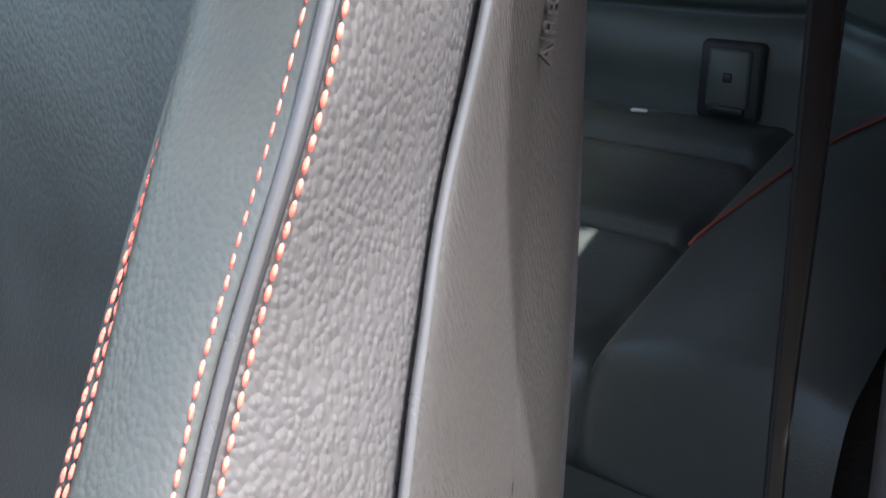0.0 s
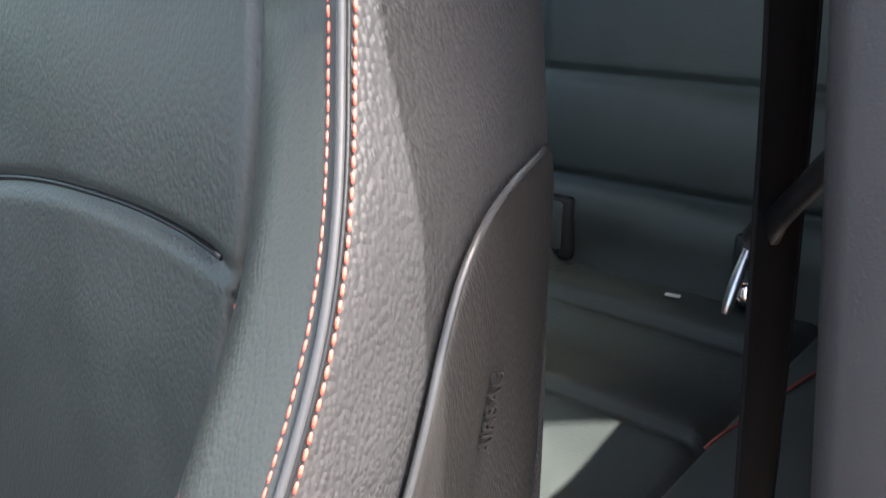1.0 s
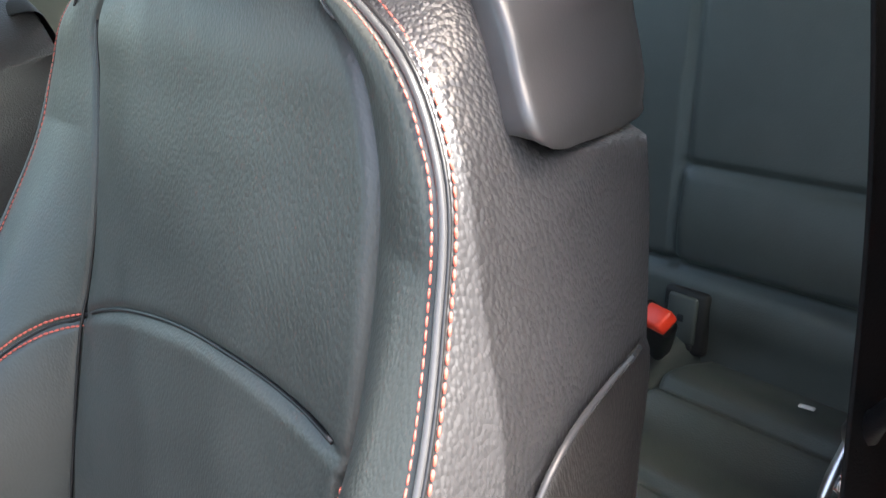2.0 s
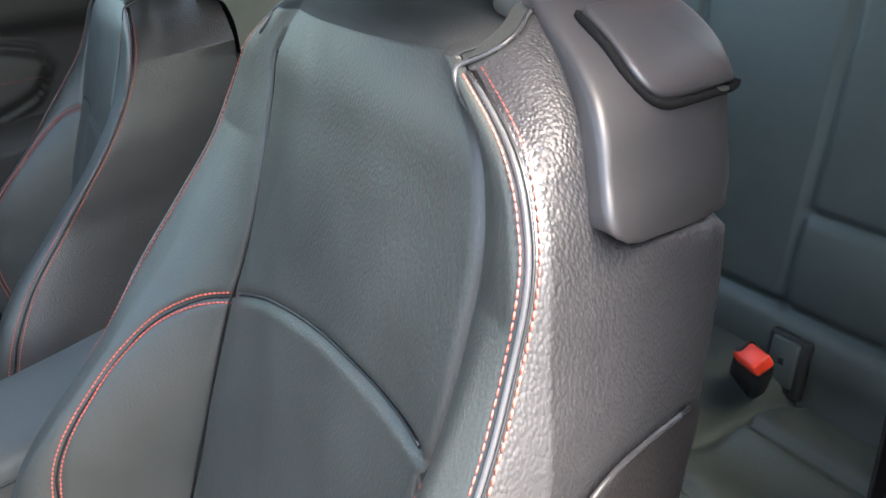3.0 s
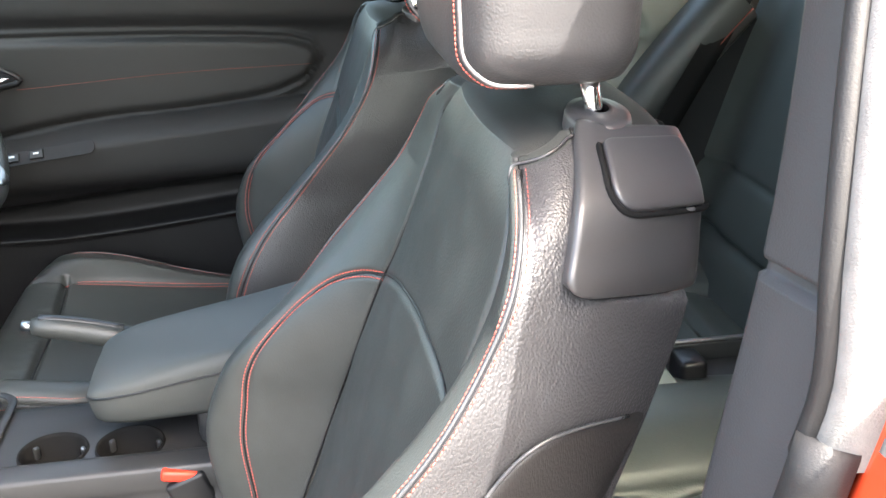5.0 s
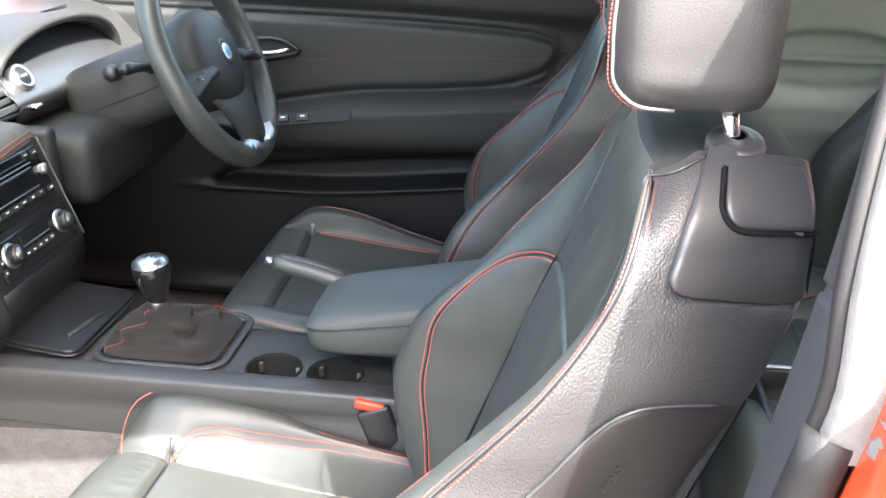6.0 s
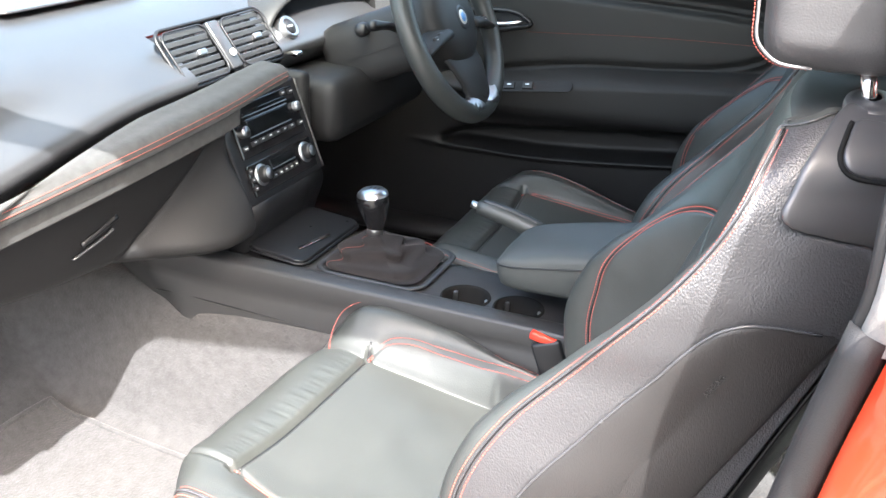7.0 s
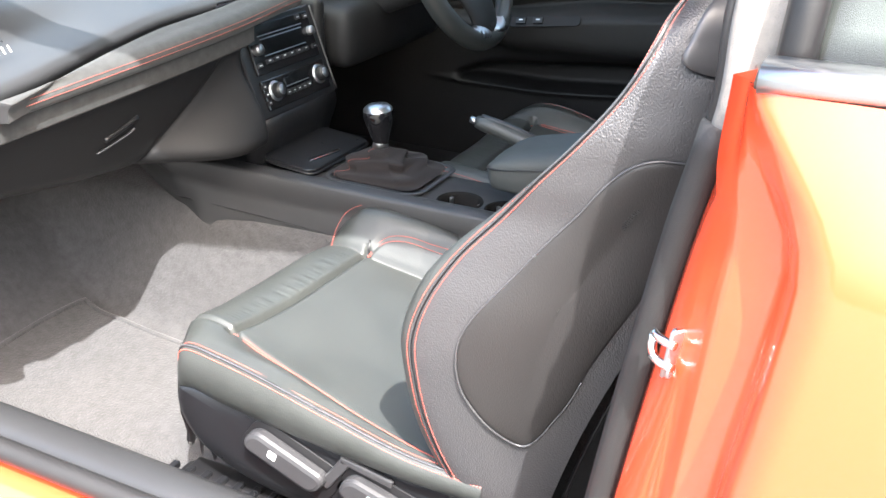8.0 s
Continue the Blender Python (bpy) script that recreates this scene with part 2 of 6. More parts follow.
def rounded(w, h, r, n=5):
    """The outline of a rectangle with round corners, about its middle."""
    out = []
    for cx, cy, a in ((w / 2 - r, h / 2 - r, 0), (-w / 2 + r, h / 2 - r, 90), (-w / 2 + r, -h / 2 + r, 180), (w / 2 - r, -h / 2 + r, 270)):
        for k in range(n + 1):
            t = radians(a + 90 * k / n)
            out.append((cx + r * math.cos(t), cy + r * math.sin(t)))
    return out


def stitches(name, path, normal, parent, pitch=0.0036, length=0.0031, width=0.00100, slant=0.0, mat=None, label="contrasting red stitching"):
    """Single stitches, each a small raised bead, along a path on a surface with the given normals."""
    p, nr = np.array(path, float), np.array(normal, float)
    k = np.r_[0, np.cumsum(np.linalg.norm(np.diff(p, axis=0), axis=1))]
    count = max(2, int(k[-1] / pitch))
    q = (np.arange(count) + 0.5) * k[-1] / count
    at = lambda a, s: np.stack([np.interp(s, k, a[:, c]) for c in range(3)], 1)
    mid, ahead, nn = at(p, q), at(p, q + 0.002) - at(p, q - 0.002), at(nr, q)
    ahead /= np.linalg.norm(ahead, axis=1)[:, None] + 1e-12
    nn /= np.linalg.norm(nn, axis=1)[:, None] + 1e-12
    side = np.cross(nn, ahead)
    if slant:
        c, s = math.cos(slant), math.sin(slant)
        ahead, side = c * ahead + s * side, c * side - s * ahead
    shape = [(-0.5, 0, 0.0, 0), (-0.36, 0.8, 0.75, 0), (0, 1, 1.0, 0), (0.36, 0.8, 0.75, 0), (0.5, 0, 0.0, 0)]
    verts, faces = [], []
    for i in range(count):
        b = len(verts)
        for a, w, h, _ in shape:
            c = mid[i] + ahead[i] * a * length
            for u, z in ((-1, -0.3), (-0.6, 0.8), (0.6, 0.8), (1, -0.3)):
                verts.append(tuple(c + side[i] * u * w * width / 2 + nn[i] * (z * h * width * 0.55)))
        for r in range(4):
            for e in range(3):
                faces.append((b + 4 * r + e, b + 4 * r + e + 1, b + 4 * r + e + 5, b + 4 * r + e + 4))
    me = bpy.data.meshes.new(name)
    me.from_pydata(verts, [], faces)
    return link(name, me, mat or M_THREAD, parent, label, True, "stuff")


# ---- setting: ground, floor pan, body shell ----
def sheet(name, P, mat, label, category, thick=0.0, axis=(0, 0, 1), parent=None, kind="structure"):
    """One piece of the setting from a grid of points, given a thickness along an axis."""
    P = np.array(P, float)
    if thick:
        B = P + thick * np.array(axis)
        ring = np.concatenate([P, B[::-1]], 0)
        ring = np.concatenate([ring, ring[:1]], 0)
        me = grid_mesh(name, ring)
        caps = bmesh.new()
        caps.from_mesh(me)
        bmesh.ops.holes_fill(caps, edges=[e for e in caps.edges if len(e.link_faces) == 1])
        bmesh.ops.remove_doubles(caps, verts=caps.verts[:], dist=1e-5)
        bmesh.ops.recalc_face_normals(caps, faces=caps.faces[:])
        caps.to_mesh(me)
        caps.free()
    else:
        me = grid_mesh(name, P)
    ob = link(name, me, mat, parent)
    return tagged(ob, label, category, kind=kind) if parent is None else ob


tagged(sheet("ground", [[(x, y, 0) for y in (-400, -3, 3, 400)] for x in (-400, -3, 3, 400)], M_ASPHALT, "", "ground"),
       "grey asphalt of the yard under the car", "ground", kind="structure")

floor_x = np.linspace(-1.12, 1.0, 90)
floor_y = np.r_[np.linspace(-0.70, -0.235, 24), np.linspace(-0.215, -0.145, 8), np.linspace(-0.12, 0.12, 4), np.linspace(0.145, 0.215, 8), np.linspace(0.235, 0.80, 18)]
toe = curve([-1.2, -1.12, -1.0, -0.9, -0.84, -0.76, 1.1], [0.66, 0.60, 0.44, 0.325, 0.288, 0.28, 0.28])


def floor_z(x, y):
    a = abs(y)
    rise = np.clip((0.225 - a) / 0.08, 0, 1)
    base = toe(x) + 0.004 * math.sin(9 * x + 4 * y) + 0.003 * math.sin(23 * y - 11 * x)
    top = 0.50 - 0.12 * np.clip((x - 0.22) / 0.12, 0, 1)
    return max(base, base + (top - base) * (rise * rise * (3 - 2 * rise)))


floor = tagged(grid("floor", np.array([[(x, y, floor_z(x, y)) for y in floor_y] for x in floor_x]), M_CARPET),
               "grey looped carpet over the floor pan and tunnel", "carpet", kind="structure")
mat_x = np.linspace(-0.86, -0.30, 60)
mat_y = np.linspace(-0.655, -0.262, 40)
mat_pts = np.array([[(x, y + 0.02 * max(0, (-0.7 - x)) * 3, floor_z(x, y) + 0.009) for y in mat_y] for x in mat_x])
foot_mat = thing("floor_mat", (-0.6, -0.45, 0.285), "light grey carpet floor mat in the passenger footwell", "floor mat")
part_me = grid_mesh("carpet", mat_pts)
link("carpet", part_me, M_CARPET, foot_mat)
tube("mat_edge", np.concatenate([mat_pts[0], mat_pts[1:, -1], mat_pts[-1, ::-1][1:], mat_pts[::-1, 0][1:-1]]), 0.005, M_CARPET, foot_mat, "sewn edge of the mat", seg=6, closed=True)

# painted outer skin of the roof and the boot lid close the car above
tagged(sheet("trim_roof_skin", [[(x, y, 1.402 + 0.045 * (1 - (y / 0.565) ** 2) - 0.060 * ((x - 0.35) / 0.9) ** 2) for y in np.linspace(-0.565, 0.565, 13)] for x in np.linspace(-0.38, 1.25, 18)], M_PAINT, "", "", 0.004), "orange-red painted roof panel", "roof", kind="structure")
tagged(sheet("trim_boot_lid", [[(x, y, 0.965 - 0.06 * (x - 1.62) - 0.05 * (y / 0.7) ** 2) for y in np.linspace(-0.74, 0.74, 9)] for x in np.linspace(1.66, 2.10, 6)], M_PAINT, "", "", -0.02), "orange-red painted boot lid", "boot lid", kind="structure")

# roof, pillars and glass
roof_x = np.linspace(-0.38, 1.25, 18)
roof_y = np.linspace(-0.59, 0.59, 13)
tagged(sheet("ceiling", [[(x, y, 1.362 + 0.045 * (1 - (y / 0.565) ** 2) - 0.060 * ((x - 0.35) / 0.9) ** 2) for y in roof_y] for x in roof_x], M_LINER, "", "", 0.035),
       "dark grey cloth headliner under the roof", "ceiling", kind="structure")


def bar(name, pts, r, mat, label, category, flat=0.6):
    ob = link(name, tube_mesh(name, smooth_path(pts, 24), r, 10, flat=flat), mat)
    return tagged(ob, label, category, kind="structure")


for s, side in ((-1, "left"), (1, "right")):
    bar("trim_roof_rail_" + side, [(-0.40, s * 0.600, 1.305), (0.3, s * 0.578, 1.378), (0.9, s * 0.575, 1.345), (1.3, s * 0.56, 1.25)], 0.027, M_PAINT, "orange-red painted roof rail above the door", "roof rail")
    bar("trim_a_pillar_" + side, [(-0.40, s * 0.600, 1.305), (-0.68, s * 0.65, 1.14), (-1.0, s * 0.70, 0.95)], 0.030, M_PAINT, "orange-red painted windscreen pillar", "pillar")
    bar("trim_c_pillar_" + side, [(1.03, s * 0.61, 1.34), (1.03, s * 0.69, 1.15), (1.12, s * 0.735, 0.99)], 0.185, M_PAINT, "orange-red painted rear pillar", "pillar")

tagged(sheet("window_1", [[(-0.40 - 0.70 * t, y * (1 + 0.12 * t), 1.315 - 0.37 * t + 0.03 * (1 - (y / 0.57) ** 2)) for y in np.linspace(-0.57, 0.57, 9)] for t in np.linspace(0, 1, 9)], M_GLASS, "", "", 0),
       "clear raked windscreen glass", "windscreen", kind="structure").visible_shadow = False
tagged(sheet("window_2", [[(1.22 + 0.42 * t, y, 1.29 - 0.33 * t) for y in np.linspace(-0.55, 0.55, 7)] for t in np.linspace(0, 1, 6)], M_GLASS, "", "", 0),
       "clear sloping rear window glass", "rear window", kind="structure").visible_shadow = False
for n, s in (("window_3", -1), ("window_4", 1)):
    q = sheet(n, [[(x, s * (0.765 - 0.165 * t), 0.985 + 0.375 * t - 0.10 * max(0, x - 0.8) * t) for t in np.linspace(0, 1, 6)] for x in np.linspace(0.335, 1.12, 10)], M_GLASS, "", "", 0)
    tagged(q, "tinted rear quarter window glass", "side window", kind="structure").visible_shadow = False
q = sheet("window_5", [[(x, 0.70 - 0.11 * t, 0.955 + 0.345 * t) for t in np.linspace(0, 1, 4)] for x in np.linspace(-0.75, 0.28, 6)], M_GLASS, "", "", 0)
tagged(q, "closed driver's door window glass", "side window", kind="structure").visible_shadow = False

# rear bulkhead, parcel shelf, scuttle and bonnet close the shell
tagged(sheet("wall_front", [[(-1.16, y, z) for z in (0.2, 0.6, 0.93)] for y in np.linspace(-0.72, 0.72, 5)], M_BLACK, "", "", -0.03, (1, 0, 0)), "black firewall behind the dashboard", "bulkhead", kind="structure")
tagged(sheet("wall_rear", [[(1.04 + 0.02 * z, y, z) for z in (0.2, 0.6, 0.95)] for y in np.linspace(-0.72, 0.72, 5)], M_BLACK, "", "", 0.03, (1, 0, 0)), "black bulkhead behind the rear seats", "bulkhead", kind="structure")
tagged(sheet("trim_parcel_shelf", [[(x, y, 0.955) for y in np.linspace(-0.66, 0.66, 5)] for x in (0.98, 1.3, 1.66)], M_SUEDE, "", "", -0.02), "dark cloth parcel shelf under the rear window", "parcel shelf", kind="structure")
bonnet = [[(x, y, 0.945 - 0.10 * max(0.0, -1.1 - x) ** 1.4 - 0.10 * (y / 0.75) ** 2 * (0.4 + 0.6 * (-1.1 - x))) for y in np.linspace(-0.74, 0.74, 9)] for x in np.linspace(-2.15, -1.08, 9)]
tagged(sheet("trim_bonnet", bonnet, M_PAINT, "", "", -0.02), "orange-red painted bonnet", "bonnet", kind="structure")

# left door opening: rear jamb, sill and quarter panel
jz = np.r_[np.linspace(0.34, 0.94, 28), np.linspace(0.95, 1.0, 7)]
j_in = curve([0.34, 0.4, 0.5, 0.64, 0.783, 0.886, 0.958, 1.0], [0.205, 0.225, 0.245, 0.262, 0.282, 0.298, 0.312, 0.318])
j_cr = curve([0.34, 0.5, 0.689, 0.867, 0.908, 0.933, 1.0], [0.27, 0.297, 0.312, 0.325, 0.328, 0.324, 0.325])
j_out = curve([0.34, 0.45, 0.6, 0.753, 0.853, 0.90, 0.925, 0.959, 0.995, 1.0], [0.315, 0.335, 0.352, 0.367, 0.380, 0.383, 0.377, 0.355, 0.331, 0.329])
y_out = curve([0.34, 0.6, 0.75, 0.85, 0.90, 0.96, 1.0], [-0.845, -0.862, -0.86, -0.853, -0.845, -0.825, -0.808])
rows = []
for z in jz:
    xi, xc, xo, yo = float(j_in(z)), float(j_cr(z)), float(j_out(z)), float(y_out(z))
    line = [(xi + 0.10, -0.700, z), (xi + 0.005, -0.742, z), (xi + 0.003, -0.752, z), (xi + 0.006, -0.760, z), (xc - 0.012, -0.781, z), (xc - 0.002, -0.789, z), (xc + 0.003, -0.797, z)]
    step = min(1.0, max(0.0, (0.97 - z) / 0.05))
    for k, kx, ky in ((0.10, 0.14, 0.05), (0.25, 0.34, 0.14), (0.42, 0.56, 0.27), (0.50, 0.66, 0.36), (0.55, 0.70, 0.44), (0.66, 0.74, 0.60), (0.80, 0.80, 0.80), (0.90, 0.88, 0.93)):
        line.append((xc + (xo - xc) * (k + (kx - k) * step), -0.797 + (yo + 0.797) * (k + (ky - k) * step), z))
    line += [(xo + 0.001, yo - 0.001, z), (xo + 0.006, yo - 0.0045, z), (xo + 0.014, yo - 0.0065, z)]
    bulge = curve([0.0, 0.25, 0.6, 1.0], [0.0, -0.008, -0.006, 0.035])
    line += [(xo + 0.014 + (1.75 - xo) * k, yo - 0.0065 + float(bulge(k)), z) for k in (0.03, 0.08, 0.15, 0.25, 0.4, 0.6, 0.8, 1.0)]
    rows.append(line)
tagged(grid("wall_left", np.array(rows), M_PAINT), "glossy orange-red painted door jamb and rear quarter panel", "car body", kind="structure")

sill = []
for x in np.linspace(-1.1, 0.30, 30):
    sill.append([(x, -0.69, 0.28), (x, -0.695, 0.405), (x, -0.705, 0.418), (x, -0.735, 0.418), (x, -0.742, 0.405), (x, -0.748, 0.40), (x, -0.772, 0.405), (x, -0.782, 0.398), (x, -0.80, 0.36), (x, -0.81, 0.30), (x, -0.81, 0.2)])
tagged(grid("wall_sill", np.array(sill), M_PAINT), "orange-red painted door sill", "door sill", kind="structure")
tagged(link("trim_sill_cover", tube_mesh("trim_sill_cover", [(x, -0.700 - 0.004 * math.sin(3 * x), 0.413) for x in np.linspace(-1.1, 0.24, 24)], 0.030, 12, flat=0.55), M_PLASTIC), "black plastic sill trim strip", "sill trim", kind="structure")
tagged(link("trim_sill_seal", tube_mesh("trim_sill_seal", [(x, -0.744, 0.424) for x in np.linspace(-1.1, 0.215, 30)], 0.014, 10), M_RUBBER), "black rubber door seal along the sill", "door seal", kind="structure")
tagged(link("trim_sill_edge", tube_mesh("trim_sill_edge", [(x, -0.80, 0.372) for x in np.linspace(-1.1, 0.26, 20)], 0.018, 10), M_BLACK), "black plastic outer sill strip", "sill trim", kind="structure")

tagged(link("trim_sill_cover_right", tube_mesh("trim_sill_cover_right", [(x, 0.685, 0.34) for x in np.linspace(-1.1, 0.30, 16)], 0.075, 12, flat=0.35), M_BLACK), "black plastic sill trim on the driver's side", "sill trim", kind="structure")

# door seal on the pillar, weathered at the top
seal_lo = [(float(j_in(z)) - 0.008 - 0.012 * max(0, 0.5 - z), -0.738, z) for z in np.linspace(0.40, 0.955, 30)]
tagged(link("trim_door_seal", tube_mesh("trim_door_seal", seal_lo, 0.0135, 10), M_RUBBER), "black rubber door seal on the pillar", "door seal", kind="structure")
seal_hi = smooth_path([(0.316, -0.736, 0.945), (0.320, -0.738, 0.97), (0.320, -0.733, 1.03), (0.331, -0.708, 1.12), (0.356, -0.668, 1.22), (0.402, -0.605, 1.360)], 40)
ang = np.linspace(0, 2 * math.pi, 15)
band = np.array([[(p[0] + 0.021 * np.sign(math.cos(a)) * abs(math.cos(a)) ** 0.7 + 0.002 * math.sin(7 * p[2] + 40 * a), p[1] + 0.013 * math.sin(a) - 0.10 * (p[0] + 0.021 * math.cos(a) - p[0]), p[2]) for a in ang] for p in seal_hi])
tagged(grid("trim_window_seal", band, M_WORN), "weathered pale grey rubber window seal, frayed at its foot", "door seal", kind="structure")
tagged(link("trim_seal_lip", tube_mesh("trim_seal_lip", seal_hi + np.array([-0.021, 0.004, 0]), 0.005, 8), M_RUBBER), "dark lip of the window seal", "door seal", kind="structure")
tagged(sheet("trim_seal_flap", [[(0.317 + 0.05 * a + 0.004 * math.sin(14 * a + 9 * b), -0.757 - 0.045 * a, 0.975 - 0.028 * b - 0.012 * a * b) for b in np.linspace(0, 1, 6)] for a in np.linspace(0, 1, 8)], M_WORN, "", "", 0.003, (0, 1, 0)), "torn pale rubber end piece of the window seal", "seal end", kind="structure")
tagged(link("trim_window_frame", tube_mesh("trim_window_frame", smooth_path([(0.345, -0.772, 0.995), (0.348, -0.765, 1.05), (0.352, -0.705, 1.17), (0.408, -0.608, 1.35)], 20), 0.012, 8), M_BLACK), "black frame of the rear quarter window", "window frame", kind="structure")
tagged(sheet("trim_belt_strip", [[(x, -0.806 - 0.012 * math.sin(a), 1.006 + 0.009 * math.cos(a) + 0.012 * (x - 0.33)) for a in np.linspace(0, math.pi, 8)] for x in np.linspace(0.332, 1.2, 20)], M_SILVER, "", "", 0.02, (0, 1, 0)), "satin silver waist strip under the quarter window", "waist strip", kind="structure")
tagged(sheet("trim_window_ledge", [[(x, y, 0.992) for y in (-0.805, -0.74, -0.64)] for x in np.linspace(0.34, 1.2, 6)], M_BLACK, "", "", -0.01), "black ledge below the quarter window", "window ledge", kind="structure")

tagged(sheet("trim_pillar_panel", [[(float(px) + dx_, float(py) - 0.004 + 0.01 * dx_, float(pz_)) for dx_ in (0.018, 0.05, 0.085, 0.118)] for px, py, pz_ in smooth_path([(0.322, -0.752, 1.005), (0.325, -0.733, 1.03), (0.336, -0.712, 1.12), (0.360, -0.672, 1.22), (0.406, -0.608, 1.36)], 16)], M_TRIM, "", "", 0.02, (0, 1, 0)), "grey pillar panel ahead of the quarter window", "pillar panel", kind="structure")

# grey trim of the pillar beside the front seat
bz = np.r_[np.linspace(0.34, 0.98, 32), np.linspace(0.985, 1.005, 11), np.linspace(1.02, 1.37, 22)]
b_x = curve([0.34, 0.6, 0.87, 1.0, 1.13, 1.37], [0.225, 0.25, 0.287, 0.309, 0.328, 0.366])
b_y = curve([0.34, 0.9, 1.0, 1.37], [-0.665, -0.658, -0.652, -0.560])
rows = []
for z in bz:
    x0, y0 = float(b_x(z)), float(b_y(z))
    notch = 0.006 if abs(z - 0.9955) < 0.0035 else 0.0
    rows.append([(x0 + 0.075, y0 - 0.004, z), (x0 + 0.04, y0 + 0.008, z), (x0 + 0.012, y0 + 0.004 - notch, z), (x0 + 0.003, y0 - 0.001 - notch, z), (x0 + notch, y0 - 0.008, z), (x0 + notch + 0.004, y0 - 0.03, z), (x0 + notch + 0.010, y0 - 0.052, z), (x0 + 0.016 + notch, y0 - 0.068, z)])
tagged(grid("trim_b_pillar", np.array(rows), M_TRIM), "mid-grey moulded plastic pillar trim in two pieces", "pillar trim", kind="structure")
tagged(sheet("trim_rear_side", [[(x, -0.645 + 0.03 * math.sin(3 * (x - 0.4)), z) for z in np.linspace(0.28, 0.985, 10)] for x in np.linspace(0.43, 1.05, 12)], M_DASH, "", "", -0.02, (0, 1, 0)), "dark moulded side trim beside the rear seat", "side trim", kind="structure")


# right rear quarter trim with its recessed pocket
def rear_trim_y(x, z):
    y = 0.655 - 0.03 * math.exp(-((z - 0.79) / 0.03) ** 2)
    a, b = (x - 0.64) / 0.108, (z - 0.867) / 0.050
    d = (abs(a) ** 3 + abs(b) ** 3) ** (1 / 3)
    inside = 1 / (1 + math.exp((d - 1) * 30))
    y += inside * (0.026 - 0.022 * math.exp(-((z - 0.866) / 0.006) ** 2))
    a, b = (x - 0.62) / 0.13, (z - 0.745) / 0.030
    y -= 0.03 * math.exp(-(a * a) ** 2 - b * b)
    return y


# far panel coloured as sunlit; the left one keeps the dark skin
tagged(grid("wall_right_rear", np.array([[(x, rear_trim_y(x, z), z) for z in np.linspace(0.28, 0.99, 110)] for x in np.linspace(0.30, 1.05, 110)]), M_SUNTRIM, flip=True), "moulded rear side panel with a recessed pocket, coloured pale for sunlight", "side panel", kind="structure")
tagged(sheet("wall_right", [[(x, 0.80, z) for z in (0.2, 0.6, 0.99)] for x in np.linspace(-1.15, 1.7, 6)], M_PAINT, "", "", 0.03, (0, 1, 0)), "orange-red painted outer side of the car", "car body", kind="structure")


# ---- driver's door ----
def arm_low(x):
    return np.clip(0.646 + 0.03 * (x + 0.385) + 0.30 * np.maximum(0, -0.40 - x), 0, 0.70)


insert_hi = curve([-1.0, -0.45, -0.23, -0.03, 0.06, 0.12, 0.145, 0.153, 0.3], [0.915, 0.906, 0.904, 0.898, 0.893, 0.884, 0.871, 0.856, 0.70])
insert_lo = curve([-1.0, -0.60, -0.42, -0.35, -0.24, -0.05, 0.05, 0.10, 0.135, 0.153, 0.3], [0.68, 0.70, 0.731, 0.745, 0.761, 0.775, 0.788, 0.803, 0.825, 0.856, 1.0])
arm_edge = curve([-1.0, -0.60, -0.41, -0.23, -0.06, 0.10, 0.3], [0.665, 0.672, 0.698, 0.720, 0.737, 0.752, 0.765])
insert_base = curve([-1.0, -0.42, -0.24, -0.05, 0.05, 0.3], [0.675, 0.725, 0.755, 0.769, 0.779, 0.80])


def door_y(x, z):
    y = 0.685
    top = 1 / (1 + math.exp(-(z - 0.925 + 0.035 * (x + 0.2)) / 0.006))
    y -= 0.022 * top
    # padded insert with a rounded end above the arm rest, in a raised border
    e = min(float(insert_hi(x)) - z, z - float(insert_lo(x)))
    y -= 0.012 * (1 / (1 + math.exp(-(e - 0.006) / 0.003))) + 0.006 * math.exp(-((e + 0.007) / 0.005) ** 2)
    # arm rest: its top slopes to a rounded inner edge
    hi, edge = float(insert_base(x)), float(arm_edge(x))
    a = min(1.0, max(0.0, (hi - z) / (hi - edge)))
    a = math.sin(a * math.pi / 2) ** 0.8
    under = 1 / (1 + math.exp(max(-60.0, min(60.0, (float(arm_low(x)) - z) / 0.008))))
    y -= 0.058 * a * (0.30 + 0.70 * under)
    # pocket
    p_hi = 0.600 + 0.104 * (x + 0.437) - 0.020 * max(0.0, (-0.44 - x) / 0.09) ** 2
    p_lo = 0.556 + 0.031 * max(0.0, (x + 0.34) / 0.33) ** 1.3
    d = min(p_hi - z, z - p_lo, (x + 0.535) * 0.6)
    y += 0.05 * (1 / (1 + math.exp(-d / 0.0035)))
    lip = math.exp(-((z - p_lo + 0.006) / 0.007) ** 2) / (1 + math.exp(-(x + 0.58) / 0.02))
    y -= 0.010 * lip
    return y


dx, dz = np.linspace(-0.98, 0.285, 190), np.r_[np.linspace(0.30, 0.51, 16), np.linspace(0.515, 0.62, 40), np.linspace(0.63, 0.73, 20), np.linspace(0.733, 0.99, 70)]
door_1 = thing("door_1", (-0.35, 0.70, 0.30), "closed black driver's door with padded insert, arm rest and pocket", "car door", kind="structure")
dP = np.array([[(x, door_y(x, z), z) for z in dz] for x in dx])
cz = (dz[:-1] + dz[1:]) / 2
cx = (dx[:-1] + dx[1:]) / 2
CX, CZ = np.meshgrid(cx, cz, indexing="ij")
ins = np.minimum(insert_hi(CX) - CZ, CZ - insert_lo(CX)) > 0.002
lowm = CZ < arm_low(CX)
grid("door_panel", dP, M_DASH, door_1, mask=~ins & ~lowm, flip=True)
